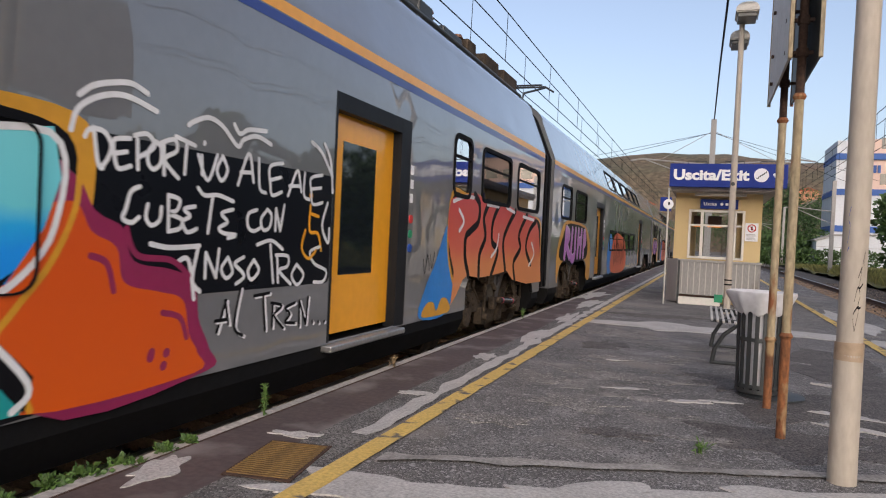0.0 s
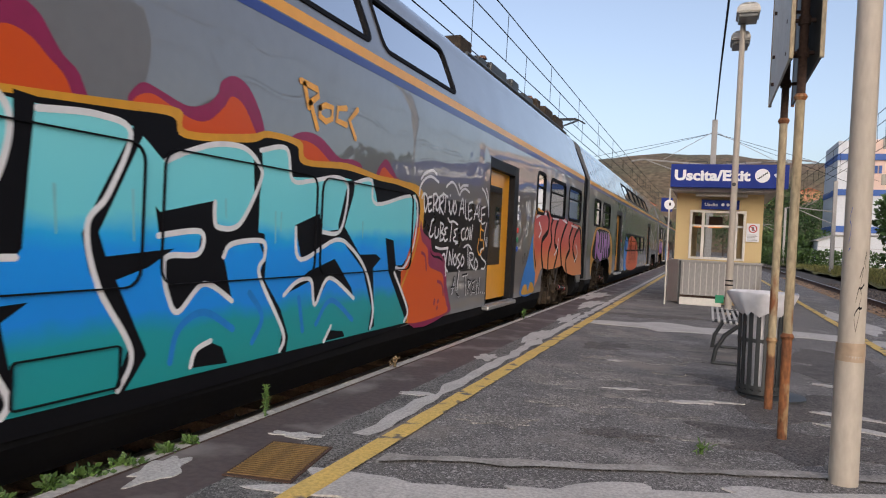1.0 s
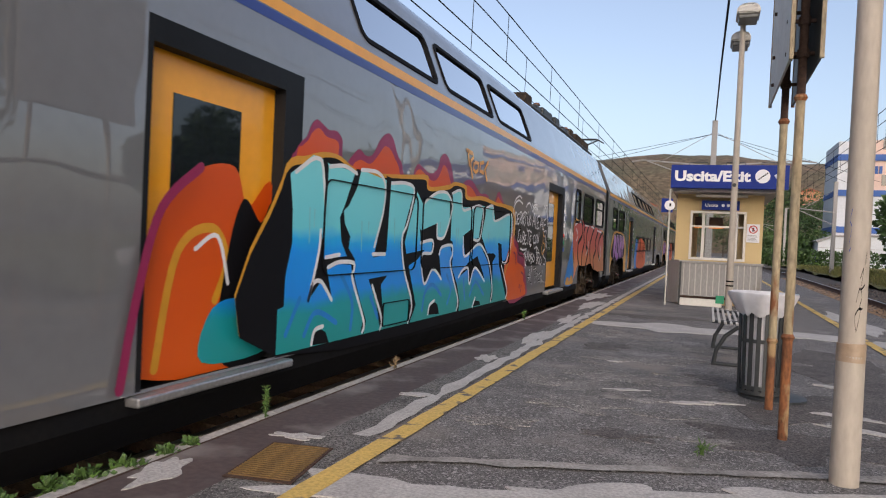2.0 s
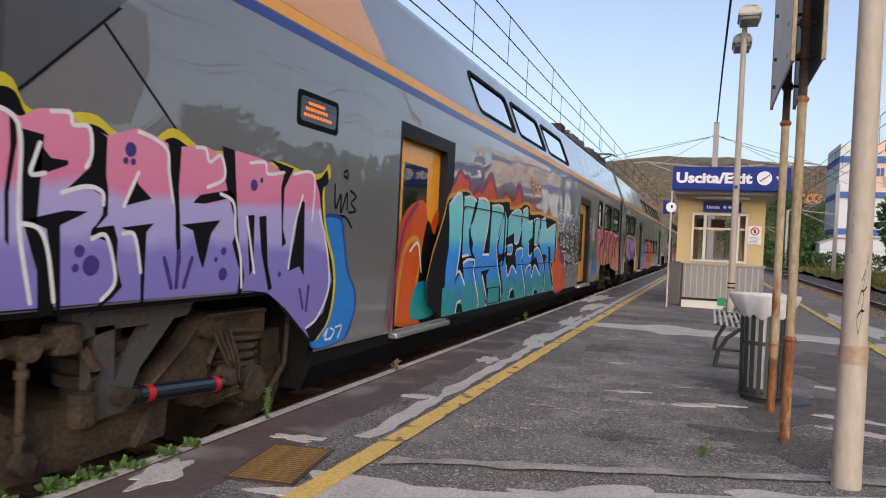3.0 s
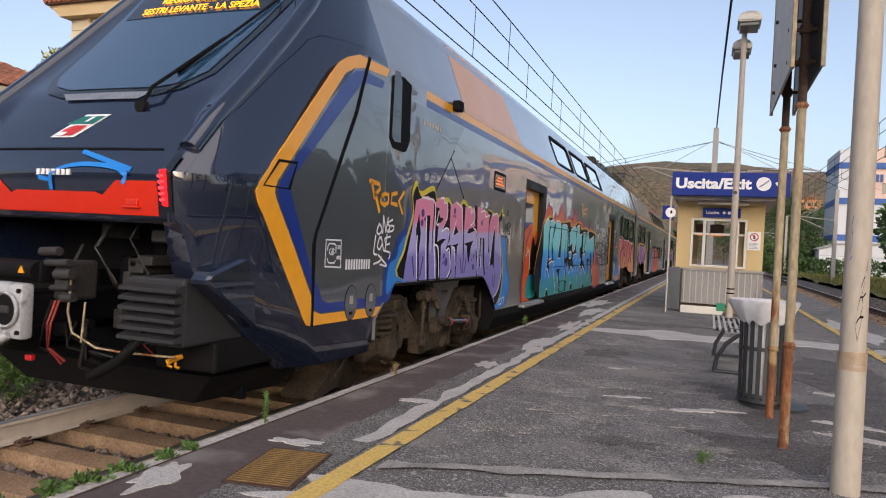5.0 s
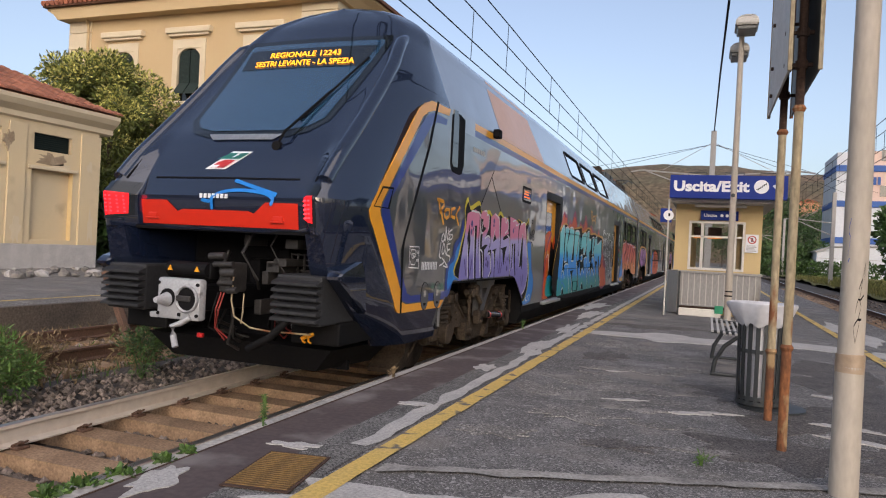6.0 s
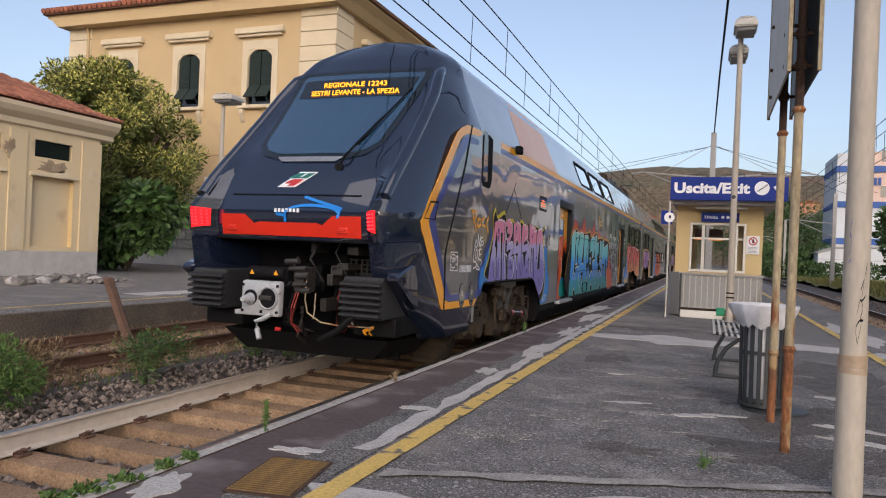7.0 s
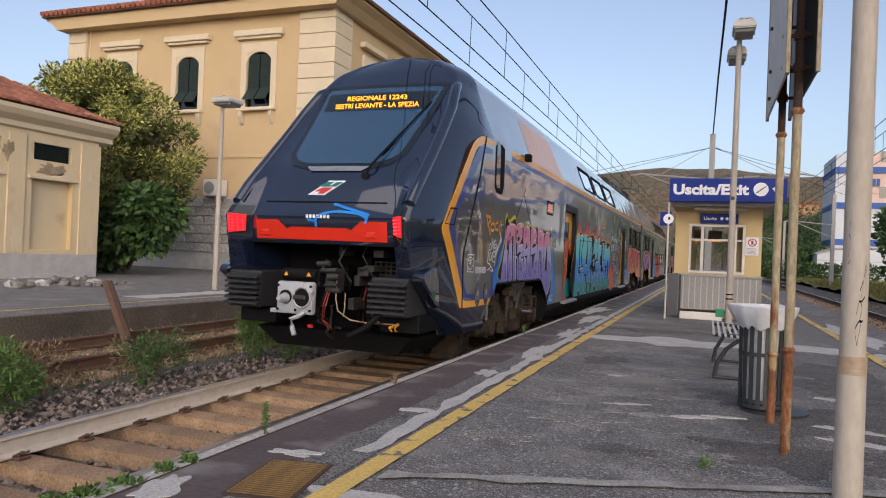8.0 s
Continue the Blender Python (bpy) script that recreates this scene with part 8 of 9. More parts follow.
lp = lamp_post(0.38, 13.65, 0, 5.35, "pale twin-headed platform lamp post, unlit", [(0.06, -0.2, 5.2, 0.19), (-0.02, 0.6, 4.95, 0.17)])
part("arm", tube(BM(), [(0, 0, 5.1), (-0.02, 0.35, 5.1), (-0.02, 0.5, 5.05)], 0.03, 8), M_GALV, lp)
for z in (0.52, 0.6):
    part("strap", cyl(BM(), (0, 0, z), (0, 0, z + 0.025), 0.066, n=20), M_BLACK, lp, "black strap")
part("clamp", cyl(BM(), (-0.01, -0.075, 2.33), (-0.01, -0.05, 2.33), 0.035, n=12), M_DARK_METAL, lp)
lamp_post(-12.38, 15.64, -0.1, 5.0, "pale lamp post on the station-side platform, unlit", [(0.15, 0, 4.95, 0.32)], 0.075)

# ---- near concrete pole ----
pole = tagged(empty("concrete_pole", 0.7, 4.08, 0), "cream painted pole with a taped band and a black tag", "pole")
bm = BM()
cyl(bm, (0, 0, 0), (0, 0, 0.66), 0.0685, 0.066, n=32)
cyl(bm, (0, 0, 0.66), (0, 0, 8.0), 0.0605, 0.047, n=32)
part("shaft", bm, M_POLE, pole, "", 40)
bm = BM()
for k, z in enumerate((0.625, 0.655, 0.685)):
    cyl(bm, (0.001 * (k - 1), 0, z), (0, 0.001, z + 0.034), 0.0672 + 0.0008 * (k % 2), 0.0668, n=28)
part("tape", bm, M_TAPE, pole, "brownish tape band", 40)


def on_pole(a, z, r=0.0612):
    return (r * math.sin(a), -r * math.cos(a), z)


bm = BM()
for st in ("-0.1,0.78 0.15,0.9 -0.25,0.86 -0.1,0.78", "-0.2,0.93 0,1.0 0.2,0.96 0.05,0.9 0.3,0.9", "0,1.05 0.25,1.1 0.1,1.0 0.4,1.02", "0.3,1.12 0.45,1.18 0.4,1.1"):
    ribbon(bm, [tuple(p) for p in smooth_line(xy(st), 5)], 0.011, lambda a, z: on_pole(a + 0.2, z, 0.0625))
part("tag", bm, M_BLACK, pole, "black scribbled tag")
bm = BM()
for st in ("-0.75,1.22 -0.6,1.3 -0.75,1.34 -0.6,1.4", "-0.72,1.18 -0.6,1.2"):
    ribbon(bm, [tuple(p) for p in smooth_line(xy(st), 5)], 0.01, lambda a, z: on_pole(a, z, 0.0625))
part("tag", bm, M_BTN_BLUE, pole, "faded blue scribble")

# ---- rusty sign posts with two boards ----
posts = tagged(empty("signboard", 0.47, 5.3, 0), "old two-sided notice board on rusty steel posts", "sign board")
for name, x, y, zc in (("post", 0.015, -0.45, 0.64), ("post", 0.0, 0.42, 0.51)):
    bm = BM()
    cyl(bm, (x, y, 0), (x, y, zc), 0.029, n=14)
    p = part(name, bm, M_RUST, posts, "rusty steel post, cream paint peeling above", 40)
    part("upper_tube", cyl(BM(), (x, y, zc), (x, y, 2.12), 0.0275, n=14), M_RUSTPAINT, p, "peeling cream paint", 40)
    part("top_tube", cyl(BM(), (x, y, 2.12), (x, y, 3.6), 0.026, n=14), M_DARKRUST, p, "blackened rust", 40)
    for zz in (zc, 2.12):
        bm = BM()
        cyl(bm, (x, y, zz - 0.02), (x, y, zz), 0.031, 0.041, n=14)
        cyl(bm, (x, y, zz), (x, y, zz + 0.02), 0.041, 0.03, n=14)
        part("collar", bm, M_RUST, p, "", 40)
    for zz in (2.38, 2.58, 2.9):
        bm = BM()
        box(bm, x - 0.1, x + 0.1, y - 0.012, y + 0.012, zz, zz + 0.02)
        cyl(bm, (x, y, zz - 0.015), (x, y, zz + 0.035), 0.036, n=12)
        part("bracket", bm, M_DARKRUST, p)
for x, mt, lab in ((-0.075, M_GALV, "weathered pale board seen edge-on"), (0.085, M_DARK_METAL, "dark weathered board seen edge-on")):
    b = part("board", box(BM(), x - 0.007, x + 0.007, -0.72, 0.78, 2.3, 3.55, 0.002), mt, posts, lab)
    for yy in (-0.73, 0.78):
        part("edge_strip", box(BM(), x - 0.012, x + 0.012, yy - 0.012, yy + 0.012, 2.29, 3.56, 0.003), M_RUSTPAINT, b)

# ---- litter bin ----
bin_ = tagged(empty("litter_bin", 0.43, 6.22, 0), "round dark slatted litter bin lined with white film", "litter bin")
slat = None
for k in range(18):
    a = k * 2 * math.pi / 18
    if slat is None:
        bm = BM()
        prism(bm, [(0.155, 0.06), (0.163, 0.06), (0.175, 0.8), (0.167, 0.8)], "y", -0.016, 0.016)
        slat = part("slat", bm, M_DARK_METAL, bin_)
        ob = slat
    else:
        ob = new("slat", slat.data)
        ob.parent = bin_
    ob.rotation_euler = (0, 0, a)
for z, r in ((0.07, 0.166), (0.44, 0.173), (0.76, 0.178)):
    bm = BM()
    for k in range(28):
        a, b = k * math.pi / 14, (k + 1) * math.pi / 14
        q = [bm.verts.new((rr * math.cos(w), rr * math.sin(w), zz)) for rr, w, zz in ((r, a, z), (r, b, z), (r, b, z + 0.03), (r, a, z + 0.03))]
        bm.faces.new(q)
    part("hoop", bm, M_DARK_METAL, bin_)
bm = BM()
cyl(bm, (0, 0, 0.03), (0, 0, 0.06), 0.17, n=26)
part("base", bm, M_DARK_METAL, bin_)
part("foot_plate", cyl(BM(), (0.1, -0.02, 0), (0.1, -0.02, 0.02), 0.25, n=30), M_DARK_METAL, bin_, "grey steel foot plate")
bm = BM()
rings = []
for j, (z, r) in enumerate(((0.08, 0.13), (0.45, 0.148), (0.7, 0.155), (0.79, 0.185), (0.835, 0.255), (0.815, 0.262), (0.7, 0.2), (0.66, 0.185))):
    rings.append([])
    for k in range(40):
        a = 2 * math.pi * k / 40
        rr = r * (1 + (0.05 if j < 4 else 0.09) * noise.noise((3 * math.cos(a), 3 * math.sin(a), z * 5)))
        zz = z + (0.0 if j < 4 else 0.08 * noise.noise((2.5 * math.cos(a) + 5, 2.5 * math.sin(a), j)) * (j > 5))
        rings[j].append(bm.verts.new((rr * math.cos(a), rr * math.sin(a), zz)))
for p, q in zip(rings, rings[1:]):
    for k in range(40):
        bm.faces.new((p[k], p[(k + 1) % 40], q[(k + 1) % 40], q[k]))
part("liner", bm, M_PLASTIC, bin_, "white plastic liner folded over the rim", 60)

# ---- bench ----
bench = tagged(empty("bench", 0.32, 8.2, 0), "dark slatted metal platform bench on curved legs", "bench")
s0 = None
for k in range(9):
    if s0 is None:
        s0 = part("slat", box(BM(), -0.012, 0.012, -0.75, 1.0, 0, 0.02, 0.004), M_GALV, bench)
        ob = s0
    else:
        ob = new("slat", s0.data)
        ob.parent = bench
    ob.location = (-0.24 + k * 0.055, 0, 0.45 - 0.02 * math.sin(k * 0.39))
for y in (-0.55, 0.75):
    bm = BM()
    for dy in (0,):
        tube(bm, [(0.25, y, 0.43), (0.0, y, 0.4), (-0.12, y, 0.3), (-0.2, y, 0.15), (-0.22, y, 0.02)], 0.022, 8)
        tube(bm, [(-0.24, y, 0.015), (0.25, y, 0.015)], 0.02, 8)
        tube(bm, [(0.25, y, 0.43), (0.22, y, 0.2), (0.24, y, 0.02)], 0.022, 8)
        tube(bm, [(-0.25, y, 0.44), (0.28, y, 0.44)], 0.018, 8)
    part("leg", bm, M_DARK_METAL, bench, "black curved leg frame", 50)

# ---- overhead line ----
def wire(name, pts, r, label):
    return tagged(link_part(name, tube(BM(), pts, r, 5), M_BLACK, None, ""), label, "overhead wire", "overhead wires")


def sag(y, low, high, span=50.0, off=12.0):
    k = ((y - off) % span) / span
    return low + (high - low) * (2 * k - 1) ** 2


for xc in (TRACK_X - 0.02, RIGHT_X + 0.1):
    for dx in (-0.21, 0.21):
        ys = [-10 + 4 * k for k in range(52)]
        wire("contact_wire", [(xc + dx, y, 4.75) for y in ys], 0.011, "thin contact wire over the track")
        wire("messenger_wire", [(xc + dx, y, sag(y, 5.6, 5.75)) for y in ys], 0.012, "thin messenger wire over the track")
        for k in range(26):
            y = -4 + 4.2 * k + (1.0 if dx > 0 else 0)
            wire("dropper", [(xc + dx, y, 4.75), (xc + dx, y + 0.05, sag(y, 5.6, 5.75))], 0.007, "thin dropper between the overhead wires")


def mast(x, y, h, reach, label):
    m = tagged(empty("overhead_mast", x, y, -0.3), label, "mast", "overhead masts")
    part("column", box(BM(), -0.14, 0.14, -0.14, 0.14, 0, h, 0.02), M_GREY_METAL, m)
    for r in reach:
        bm = BM()
        tube(bm, [(0, 0, h - 2.4), (r * 0.85, 0, h - 2.1), (r, 0, h - 2.2)], 0.045, 6)
        tube(bm, [(0, 0, h - 3.4), (r * 0.8, 0, h - 2.15)], 0.035, 6)
        tube(bm, [(0, 0, h - 0.6), (r * 0.6, 0, h - 2.1)], 0.015, 6)
        part("cantilever", bm, M_GREY_METAL, m)
    return m


mast(0.0, 40, 8.3, (-4.2, 4.9), "grey overhead line mast with two arms behind the stair house")
mast(-0.3, 90, 8.3, (-4.2, 4.9), "grey overhead line mast further along the platform")
mast(9.0, 62, 7.2, (-3.5,), "grey overhead line mast beside the meadow")
mast(9.0, 100, 7.2, (-3.5,), "distant grey overhead line mast")
mast(-13.5, 62, 8.0, (4,), "grey overhead line mast on the station side")
wire("feeder_cable", [(0.0, 40, 8.0), (0.1, 28, 8.0), (0.2, 20, 8.05), (0.35, 10, 8.3), (0.6, -5, 8.9)], 0.035, "thick black feeder cable from the mast")
for x1, z1 in ((-14, 6.6), (-13, 6.2), (10, 6.4), (9, 6.0)):
    wire("stay_wire", [(0, 40, 7.3), (x1 / 2, 46, (7.3 + z1) / 2 - 0.15), (x1, 52, z1 - 0.4)], 0.012, "thin cross wire from the mast")
# ---- hut with tiled roof ----
hut = tagged(empty("platform_hut", -18.6, 17.45, -0.1), "faded cream plaster hut with terracotta hip roof", "building")


def hp(name, bm, mat, label="", parent=None, smooth=None):
    bmesh.ops.translate(bm, verts=bm.verts, vec=(18.6, -17.45, 0.1))
    return part(name, bm, mat, parent or hut, label, smooth)


bm = BM()
ys, zs = [7.0, 10.6, 12.4, 12.8, 14.1, 15.08, 15.12, 16.42, 16.52, 17.45], [-0.1, 0.75, 2.83, 3.4, 3.9, 4.35]
holes = [(15.08, 16.52, 0.75, 2.83), (15.12, 16.42, 3.4, 3.9), (12.4, 14.1, 0.75, 2.83), (12.8, 14.1, 3.4, 3.9)]
grid_wall(bm, ys, zs, lambda u, z: (-18.6, u, z), holes)
for h in holes:
    for k in range(2):
        y = h[k]
        bm.faces.new([bm.verts.new(p) for p in ((-18.6, y, h[2]), (-18.78, y, h[2]), (-18.78, y, h[3]), (-18.6, y, h[3]))])
        z = h[2 + k]
        bm.faces.new([bm.verts.new(p) for p in ((-18.6, h[0], z), (-18.78, h[0], z), (-18.78, h[1], z), (-18.6, h[1], z))])
bm.faces.new([bm.verts.new(p) for p in ((-18.6, 17.45, -0.1), (-18.78, 17.45, -0.1), (-18.78, 17.45, 4.35), (-18.6, 17.45, 4.35))])
bmesh.ops.remove_doubles(bm, verts=bm.verts, dist=0.001)
hp("wall", bm, M_HUT, "faded peeling cream plaster wall")
hp("rear_wall", box(BM(), -24.5, -18.78, 7.0, 17.446, -0.1, 4.35), M_HUT)
hp("plinth", box(BM(), -18.68, -18.55, 7.0, 17.5, -0.1, 0.62, 0.01), M_CEMENT, "grey cement plinth")
for y0, y1 in ((14.3, 14.85), (16.75, 17.5)):
    hp("pilaster", box(BM(), -18.62, -18.55, y0, y1, 0.62, 4.1, 0.01), M_HUT)
M_BAREPLASTER = material("bare_plaster", (0.26, 0.19, 0.12), 0.9, second=(0.36, 0.28, 0.19), scale=4, amount=0.9, fine=30, fine_amount=0.25, bump=0.5)
for y in (14.1, 16.52):
    hp("reveal", box(BM(), -18.77, -18.605, y - 0.012, y - 0.004, 0.75, 2.83), M_KIOSK, "warm yellow niche reveal")
for k, (py, pz, ry, rz, mt) in enumerate(((15.75, 3.16, 0.48, 0.17, M_BAREPLASTER), (16.1, 2.98, 0.3, 0.09, M_CREAM), (14.28, 3.55, 0.16, 0.26, M_BAREPLASTER), (17.2, 1.2, 0.1, 0.4, M_CREAM), (14.6, 1.0, 0.15, 0.35, M_CREAM), (17.1, 3.1, 0.1, 0.14, M_CREAM))):
    bm = BM()
    prism(bm, [tuple(q) for q in smooth_line(blob(py, pz, ry, rz, k + 40, 20, 0.8), 2, True)], "x", -18.62, -18.546 if abs(py - 15.5) > 0.9 else -18.597)
    hp("bare_patch", bm, mt, "patch of fallen plaster")
for y0, y1 in ((12.2, 14.2), (14.95, 16.62)):
    hp("sill", box(BM(), -18.62, -18.5, y0, y1, 2.83, 2.93, 0.015), M_CREAM, "chipped plaster ledge")
for y0, y1 in ((15.12, 16.42), (12.8, 14.1)):
    lv = hp("louvre", box(BM(), -18.77, -18.74, y0, y1, 3.4, 3.9), M_SHUTTER, "dark green louvred vent")
    sl = None
    for k in range(8):
        bm = BM()
        prism(bm, [(-18.75, 3.42 + k * 0.06), (-18.68, 3.405 + k * 0.06), (-18.68, 3.415 + k * 0.06), (-18.75, 3.43 + k * 0.06)], "y", y0, y1)
        hp("slat", bm, M_SHUTTER, "", lv)
bm = BM()
prism(bm, [(-18.6, 4.2), (-18.5, 4.25), (-18.5, 4.4), (-18.3, 4.55), (-18.2, 4.7), (-18.2, 4.82), (-24.9, 4.82), (-24.9, 4.3), (-24.5, 4.2)], "y", 6.7, 17.9)
hp("cornice", bm, M_CREAM, "pale moulded cornice")


boarding = hp("roof", prism(BM(), [(-18.2, 4.826), (-18.2, 4.83), (-21.5, 6.27), (-21.5, 6.26)], "y", 6.7, 15.2), M_ROOF, "red-brown terracotta tile roof")
# half-round tiles on the slope towards the tracks, cut to the hip
bm = BM()
rows_ = []
for q, (x, z) in enumerate(((0.0, 0.03), (-0.26, 0.014 + 0.114))):
    rows_.append([bm.verts.new((x, 0.122 * -math.cos(math.pi * k / 5), z + 0.075 * math.sin(math.pi * k / 5))) for k in range(6)])
for k in range(5):
    bm.faces.new((rows_[0][k], rows_[0][k + 1], rows_[1][k + 1], rows_[1][k]))
bm.faces.new(rows_[0])
tile0 = part("roof_tile", bm, M_TILE, boarding)
count = 0
for i in range(46):
    y = 17.85 - i * 0.244
    top = 14 if y < 15.2 else max(1, int(14 * (17.95 - y) / 2.75))
    for j in range(top):
        ob = tile0 if count == 0 else new("roof_tile", tile0.data)
        ob.parent = boarding
        ob.location = (0.45 - j * 0.236 + 0.01 * noise.noise((i, j, 0)), y - 17.45 + 0.02 * noise.noise((i, j, 5)), 4.945 + j * 0.1035)
        ob.rotation_euler = (0, 0, 0.05 * noise.noise((i * 1.3, j * 1.7, 2)))
        count += 1
    if count > 300:
        break
bm = BM()
bm.faces.new([bm.verts.new(p) for p in ((-18.2, 17.9, 4.825), (-24.9, 17.9, 4.825), (-21.5, 15.2, 6.3))])
bm.faces.new([bm.verts.new(p) for p in ((-18.2, 6.7, 4.83), (-18.2, 17.9, 4.83), (-21.5, 15.2, 6.28), (-21.5, 8, 6.28))])
hp("roof_boarding", bm, M_ROOF)

# ---- station building ----
stn = tagged(empty("station_building", -15.6, 27, -0.1), "large ochre station building with cream trim and green shutters", "building")


def bp(name, bm, mat, label="", parent=None, smooth=None):
    bmesh.ops.translate(bm, verts=bm.verts, vec=(15.6, -27, 0.1))
    return part(name, bm, mat, parent or stn, label, smooth)


def arch(c, w, z0, z1, flat=False):
    pts = [(c - w, z0), (c + w, z0), (c + w, z1 - w * 0.55)]
    pts += [(c + w * math.cos(a), z1 - w * 0.55 + w * 0.55 * math.sin(a)) for a in (0.4, 0.8, 1.2, 1.57, 1.94, 2.34, 2.74)]
    return pts + [(c - w, z1 - w * 0.55)]


W_END = (-19.42, -23.42, -27.45)
W_SIDE = (30.6, 34.9, 39.2)
bm = BM()
xs = [-31.0, -15.6] + [c + d for c in W_END for d in (-0.68, 0.68)]
grid_wall(bm, xs, [-0.1, 1.0, 4.2, 7.43, 9.9, 12.2], lambda u, z: (u, 27.0, z), [(c - 0.68, c + 0.68, 7.43, 9.9) for c in W_END])
ysd = [27.0, 46.0] + [c + d for c in W_SIDE for d in (-0.62, 0.62)]
grid_wall(bm, ysd, [-0.1, 7.43, 9.7, 12.2], lambda u, z: (-15.6, u, z), [(c - 0.62, c + 0.62, 7.43, 9.7) for c in W_SIDE])
box(bm, -30.9, -15.95, 27.35, 45.9, -0.1, 12.1)
bp("wall", bm, M_OCHRE, "warm ochre plaster wall")
bp("string_course", box(BM(), -31.05, -15.55, 26.94, 46, 5.1, 5.24, 0.02), M_OCHRE)
bp("base_course", box(BM(), -31.05, -15.5, 26.9, 46, -0.1, 3.3, 0.02), M_CEMENT, "grey rusticated stone base")
M_RUSTIC = material("rusticated_grey_stone", (0.4, 0.38, 0.35), 0.9, second=(0.27, 0.255, 0.24), scale=3, amount=0.9, fine=14, fine_amount=0.35, bump=1.0, bump_scale=9, objrand=0.14)
block = None
for j in range(6):
    for k in range(9):
        if block is None:
            block = bp("stone_block", box(BM(), -24.6, -23.62, 26.83, 26.905, 0.72, 1.1, 0.03), M_RUSTIC, "rough-faced grey stone block")
            continue
        ob = new("stone_block", block.data)
        ob.parent = stn
        ob.location = (k * 1.02 - 0.5 * (j % 2), 0, j * 0.42)
for k in range(10):
    z = 5.3 + k * 0.66
    bp("quoin_stone", box(BM(), -17.35, -15.52, 26.93, 28.5, z, z + 0.635, 0.02), M_CREAM)
for k in range(8):
    z = 5.3 + k * 0.82
    bp("quoin_stone", box(BM(), -31.06, -29.6, 26.93, 28.5, z, z + 0.79, 0.02), M_CREAM)
for c in W_END:
    w = stn_window("arched window with dark green shutters half open")
    bm = BM()
    for s in (-1, 1):
        box(bm, c + s * 0.66, c + s * 0.95, 26.92, 27.1, 7.3, 10.35)
    box(bm, c - 0.66, c + 0.66, 26.92, 27.1, 9.93, 10.35)
    for s in (-1, 1):
        prism(bm, [(c + s * 0.66, 9.95), (c + s * 0.66, 9.5), (c + s * 0.58, 9.68), (c + s * 0.4, 9.83), (c + s * 0.2, 9.91), (c, 9.935), (c, 9.95)], "y", 26.95, 27.09)
    part("surround", shift_stn(bm), M_CREAM, w, "cream window surround")
    bm = BM()
    box(bm, c - 1.3, c + 1.3, 26.72, 27.05, 10.62, 10.9, 0.04)
    box(bm, c - 1.15, c + 1.15, 26.82, 27.05, 10.5, 10.62, 0.02)
    part("cornice", shift_stn(bm), M_CREAM, w, "cream hood moulding")
    bm = BM()
    box(bm, c - 1.0, c + 1.0, 26.72, 27.05, 7.22, 7.38, 0.03)
    for s in (-1, 1):
        prism(bm, [(26.9, 6.7), (26.75, 7.0), (26.75, 7.2), (27.0, 7.2), (27.0, 6.6)], "x", c + s * 0.8 - 0.1, c + s * 0.8 + 0.1)
    part("sill", shift_stn(bm), M_CREAM, w, "cream sill on brackets")
    for s in (-1, 1):
        bm = BM()
        x0, x1 = c + s * 0.03, c + s * 0.62
        box(bm, x0, x1, 27.04, 27.08, 8.3, 9.85)
        for k in range(24):
            box(bm, x0 + s * 0.05, x1 - s * 0.05, 27.02, 27.045, 8.36 + k * 0.06, 8.39 + k * 0.06)
        part("shutter", shift_stn(bm), M_SHUTTER, w, "dark green louvred shutter")
        bm = BM()
        prism(bm, [(27.05, 8.3), (26.62, 7.72), (26.65, 7.7), (27.08, 8.28)], "x", min(x0, x1), max(x0, x1))
        part("shutter_flap", shift_stn(bm), M_SHUTTER, w, "shutter flap pushed outwards")
    part("pane", shift_stn(box(BM(), c - 0.66, c + 0.66, 27.15, 27.17, 7.4, 9.95)), M_DARKGLASS, w)
for c in W_SIDE:
    w = stn_window("arched side window with dark green shutters")
    bm = BM()
    for s in (-1, 1):
        box(bm, -15.66, -15.5, c + s * 0.6, c + s * 0.9, 7.3, 10.3)
    box(bm, -15.66, -15.5, c - 0.6, c + 0.6, 9.7, 10.3)
    box(bm, -15.6, -15.3, c - 1.2, c + 1.2, 10.6, 10.85, 0.03)
    box(bm, -15.6, -15.3, c - 1.0, c + 1.0, 7.2, 7.36, 0.03)
    part("surround", shift_stn(bm), M_CREAM, w)
    part("shutter", shift_stn(box(BM(), -15.72, -15.68, c - 0.6, c + 0.6, 7.4, 9.75)), M_SHUTTER, w)
bm = BM()
prism(bm, [(-31.3, 11.6), (-15.3, 11.6), (-15.0, 11.9), (-14.7, 12.1), (-14.7, 12.2), (-32.0, 12.2), (-32.0, 12.1), (-31.6, 11.9)], "y", 26.4, 46.3)
bp("cornice", bm, M_OCHRE, "deep moulded eaves")
bm = BM()
box(bm, -32.1, -14.55, 26.2, 46.5, 12.2, 12.34)
bp("gutter", bm, M_DARKWOOD, "brown eaves and gutter")
bm = BM()
a = [(-32.1, 26.2, 12.345), (-14.55, 26.2, 12.345), (-14.55, 46.5, 12.345), (-32.1, 46.5, 12.345)]
v = [bm.verts.new(p) for p in a] + [bm.verts.new((-23.3, 34, 15.0)), bm.verts.new((-23.3, 39, 15.0))]
for f in ((0, 1, 4), (1, 2, 5, 4), (2, 3, 5), (3, 0, 4, 5)):
    bm.faces.new([v[i] for i in f])
bp("roof", bm, M_ROOF, "low hipped terracotta roof")
bm = BM()
for k in range(56):
    x = -32.0 + k * 0.31
    cyl(bm, (x, 26.1, 12.37), (x, 27.2, 12.72), 0.13, n=8)
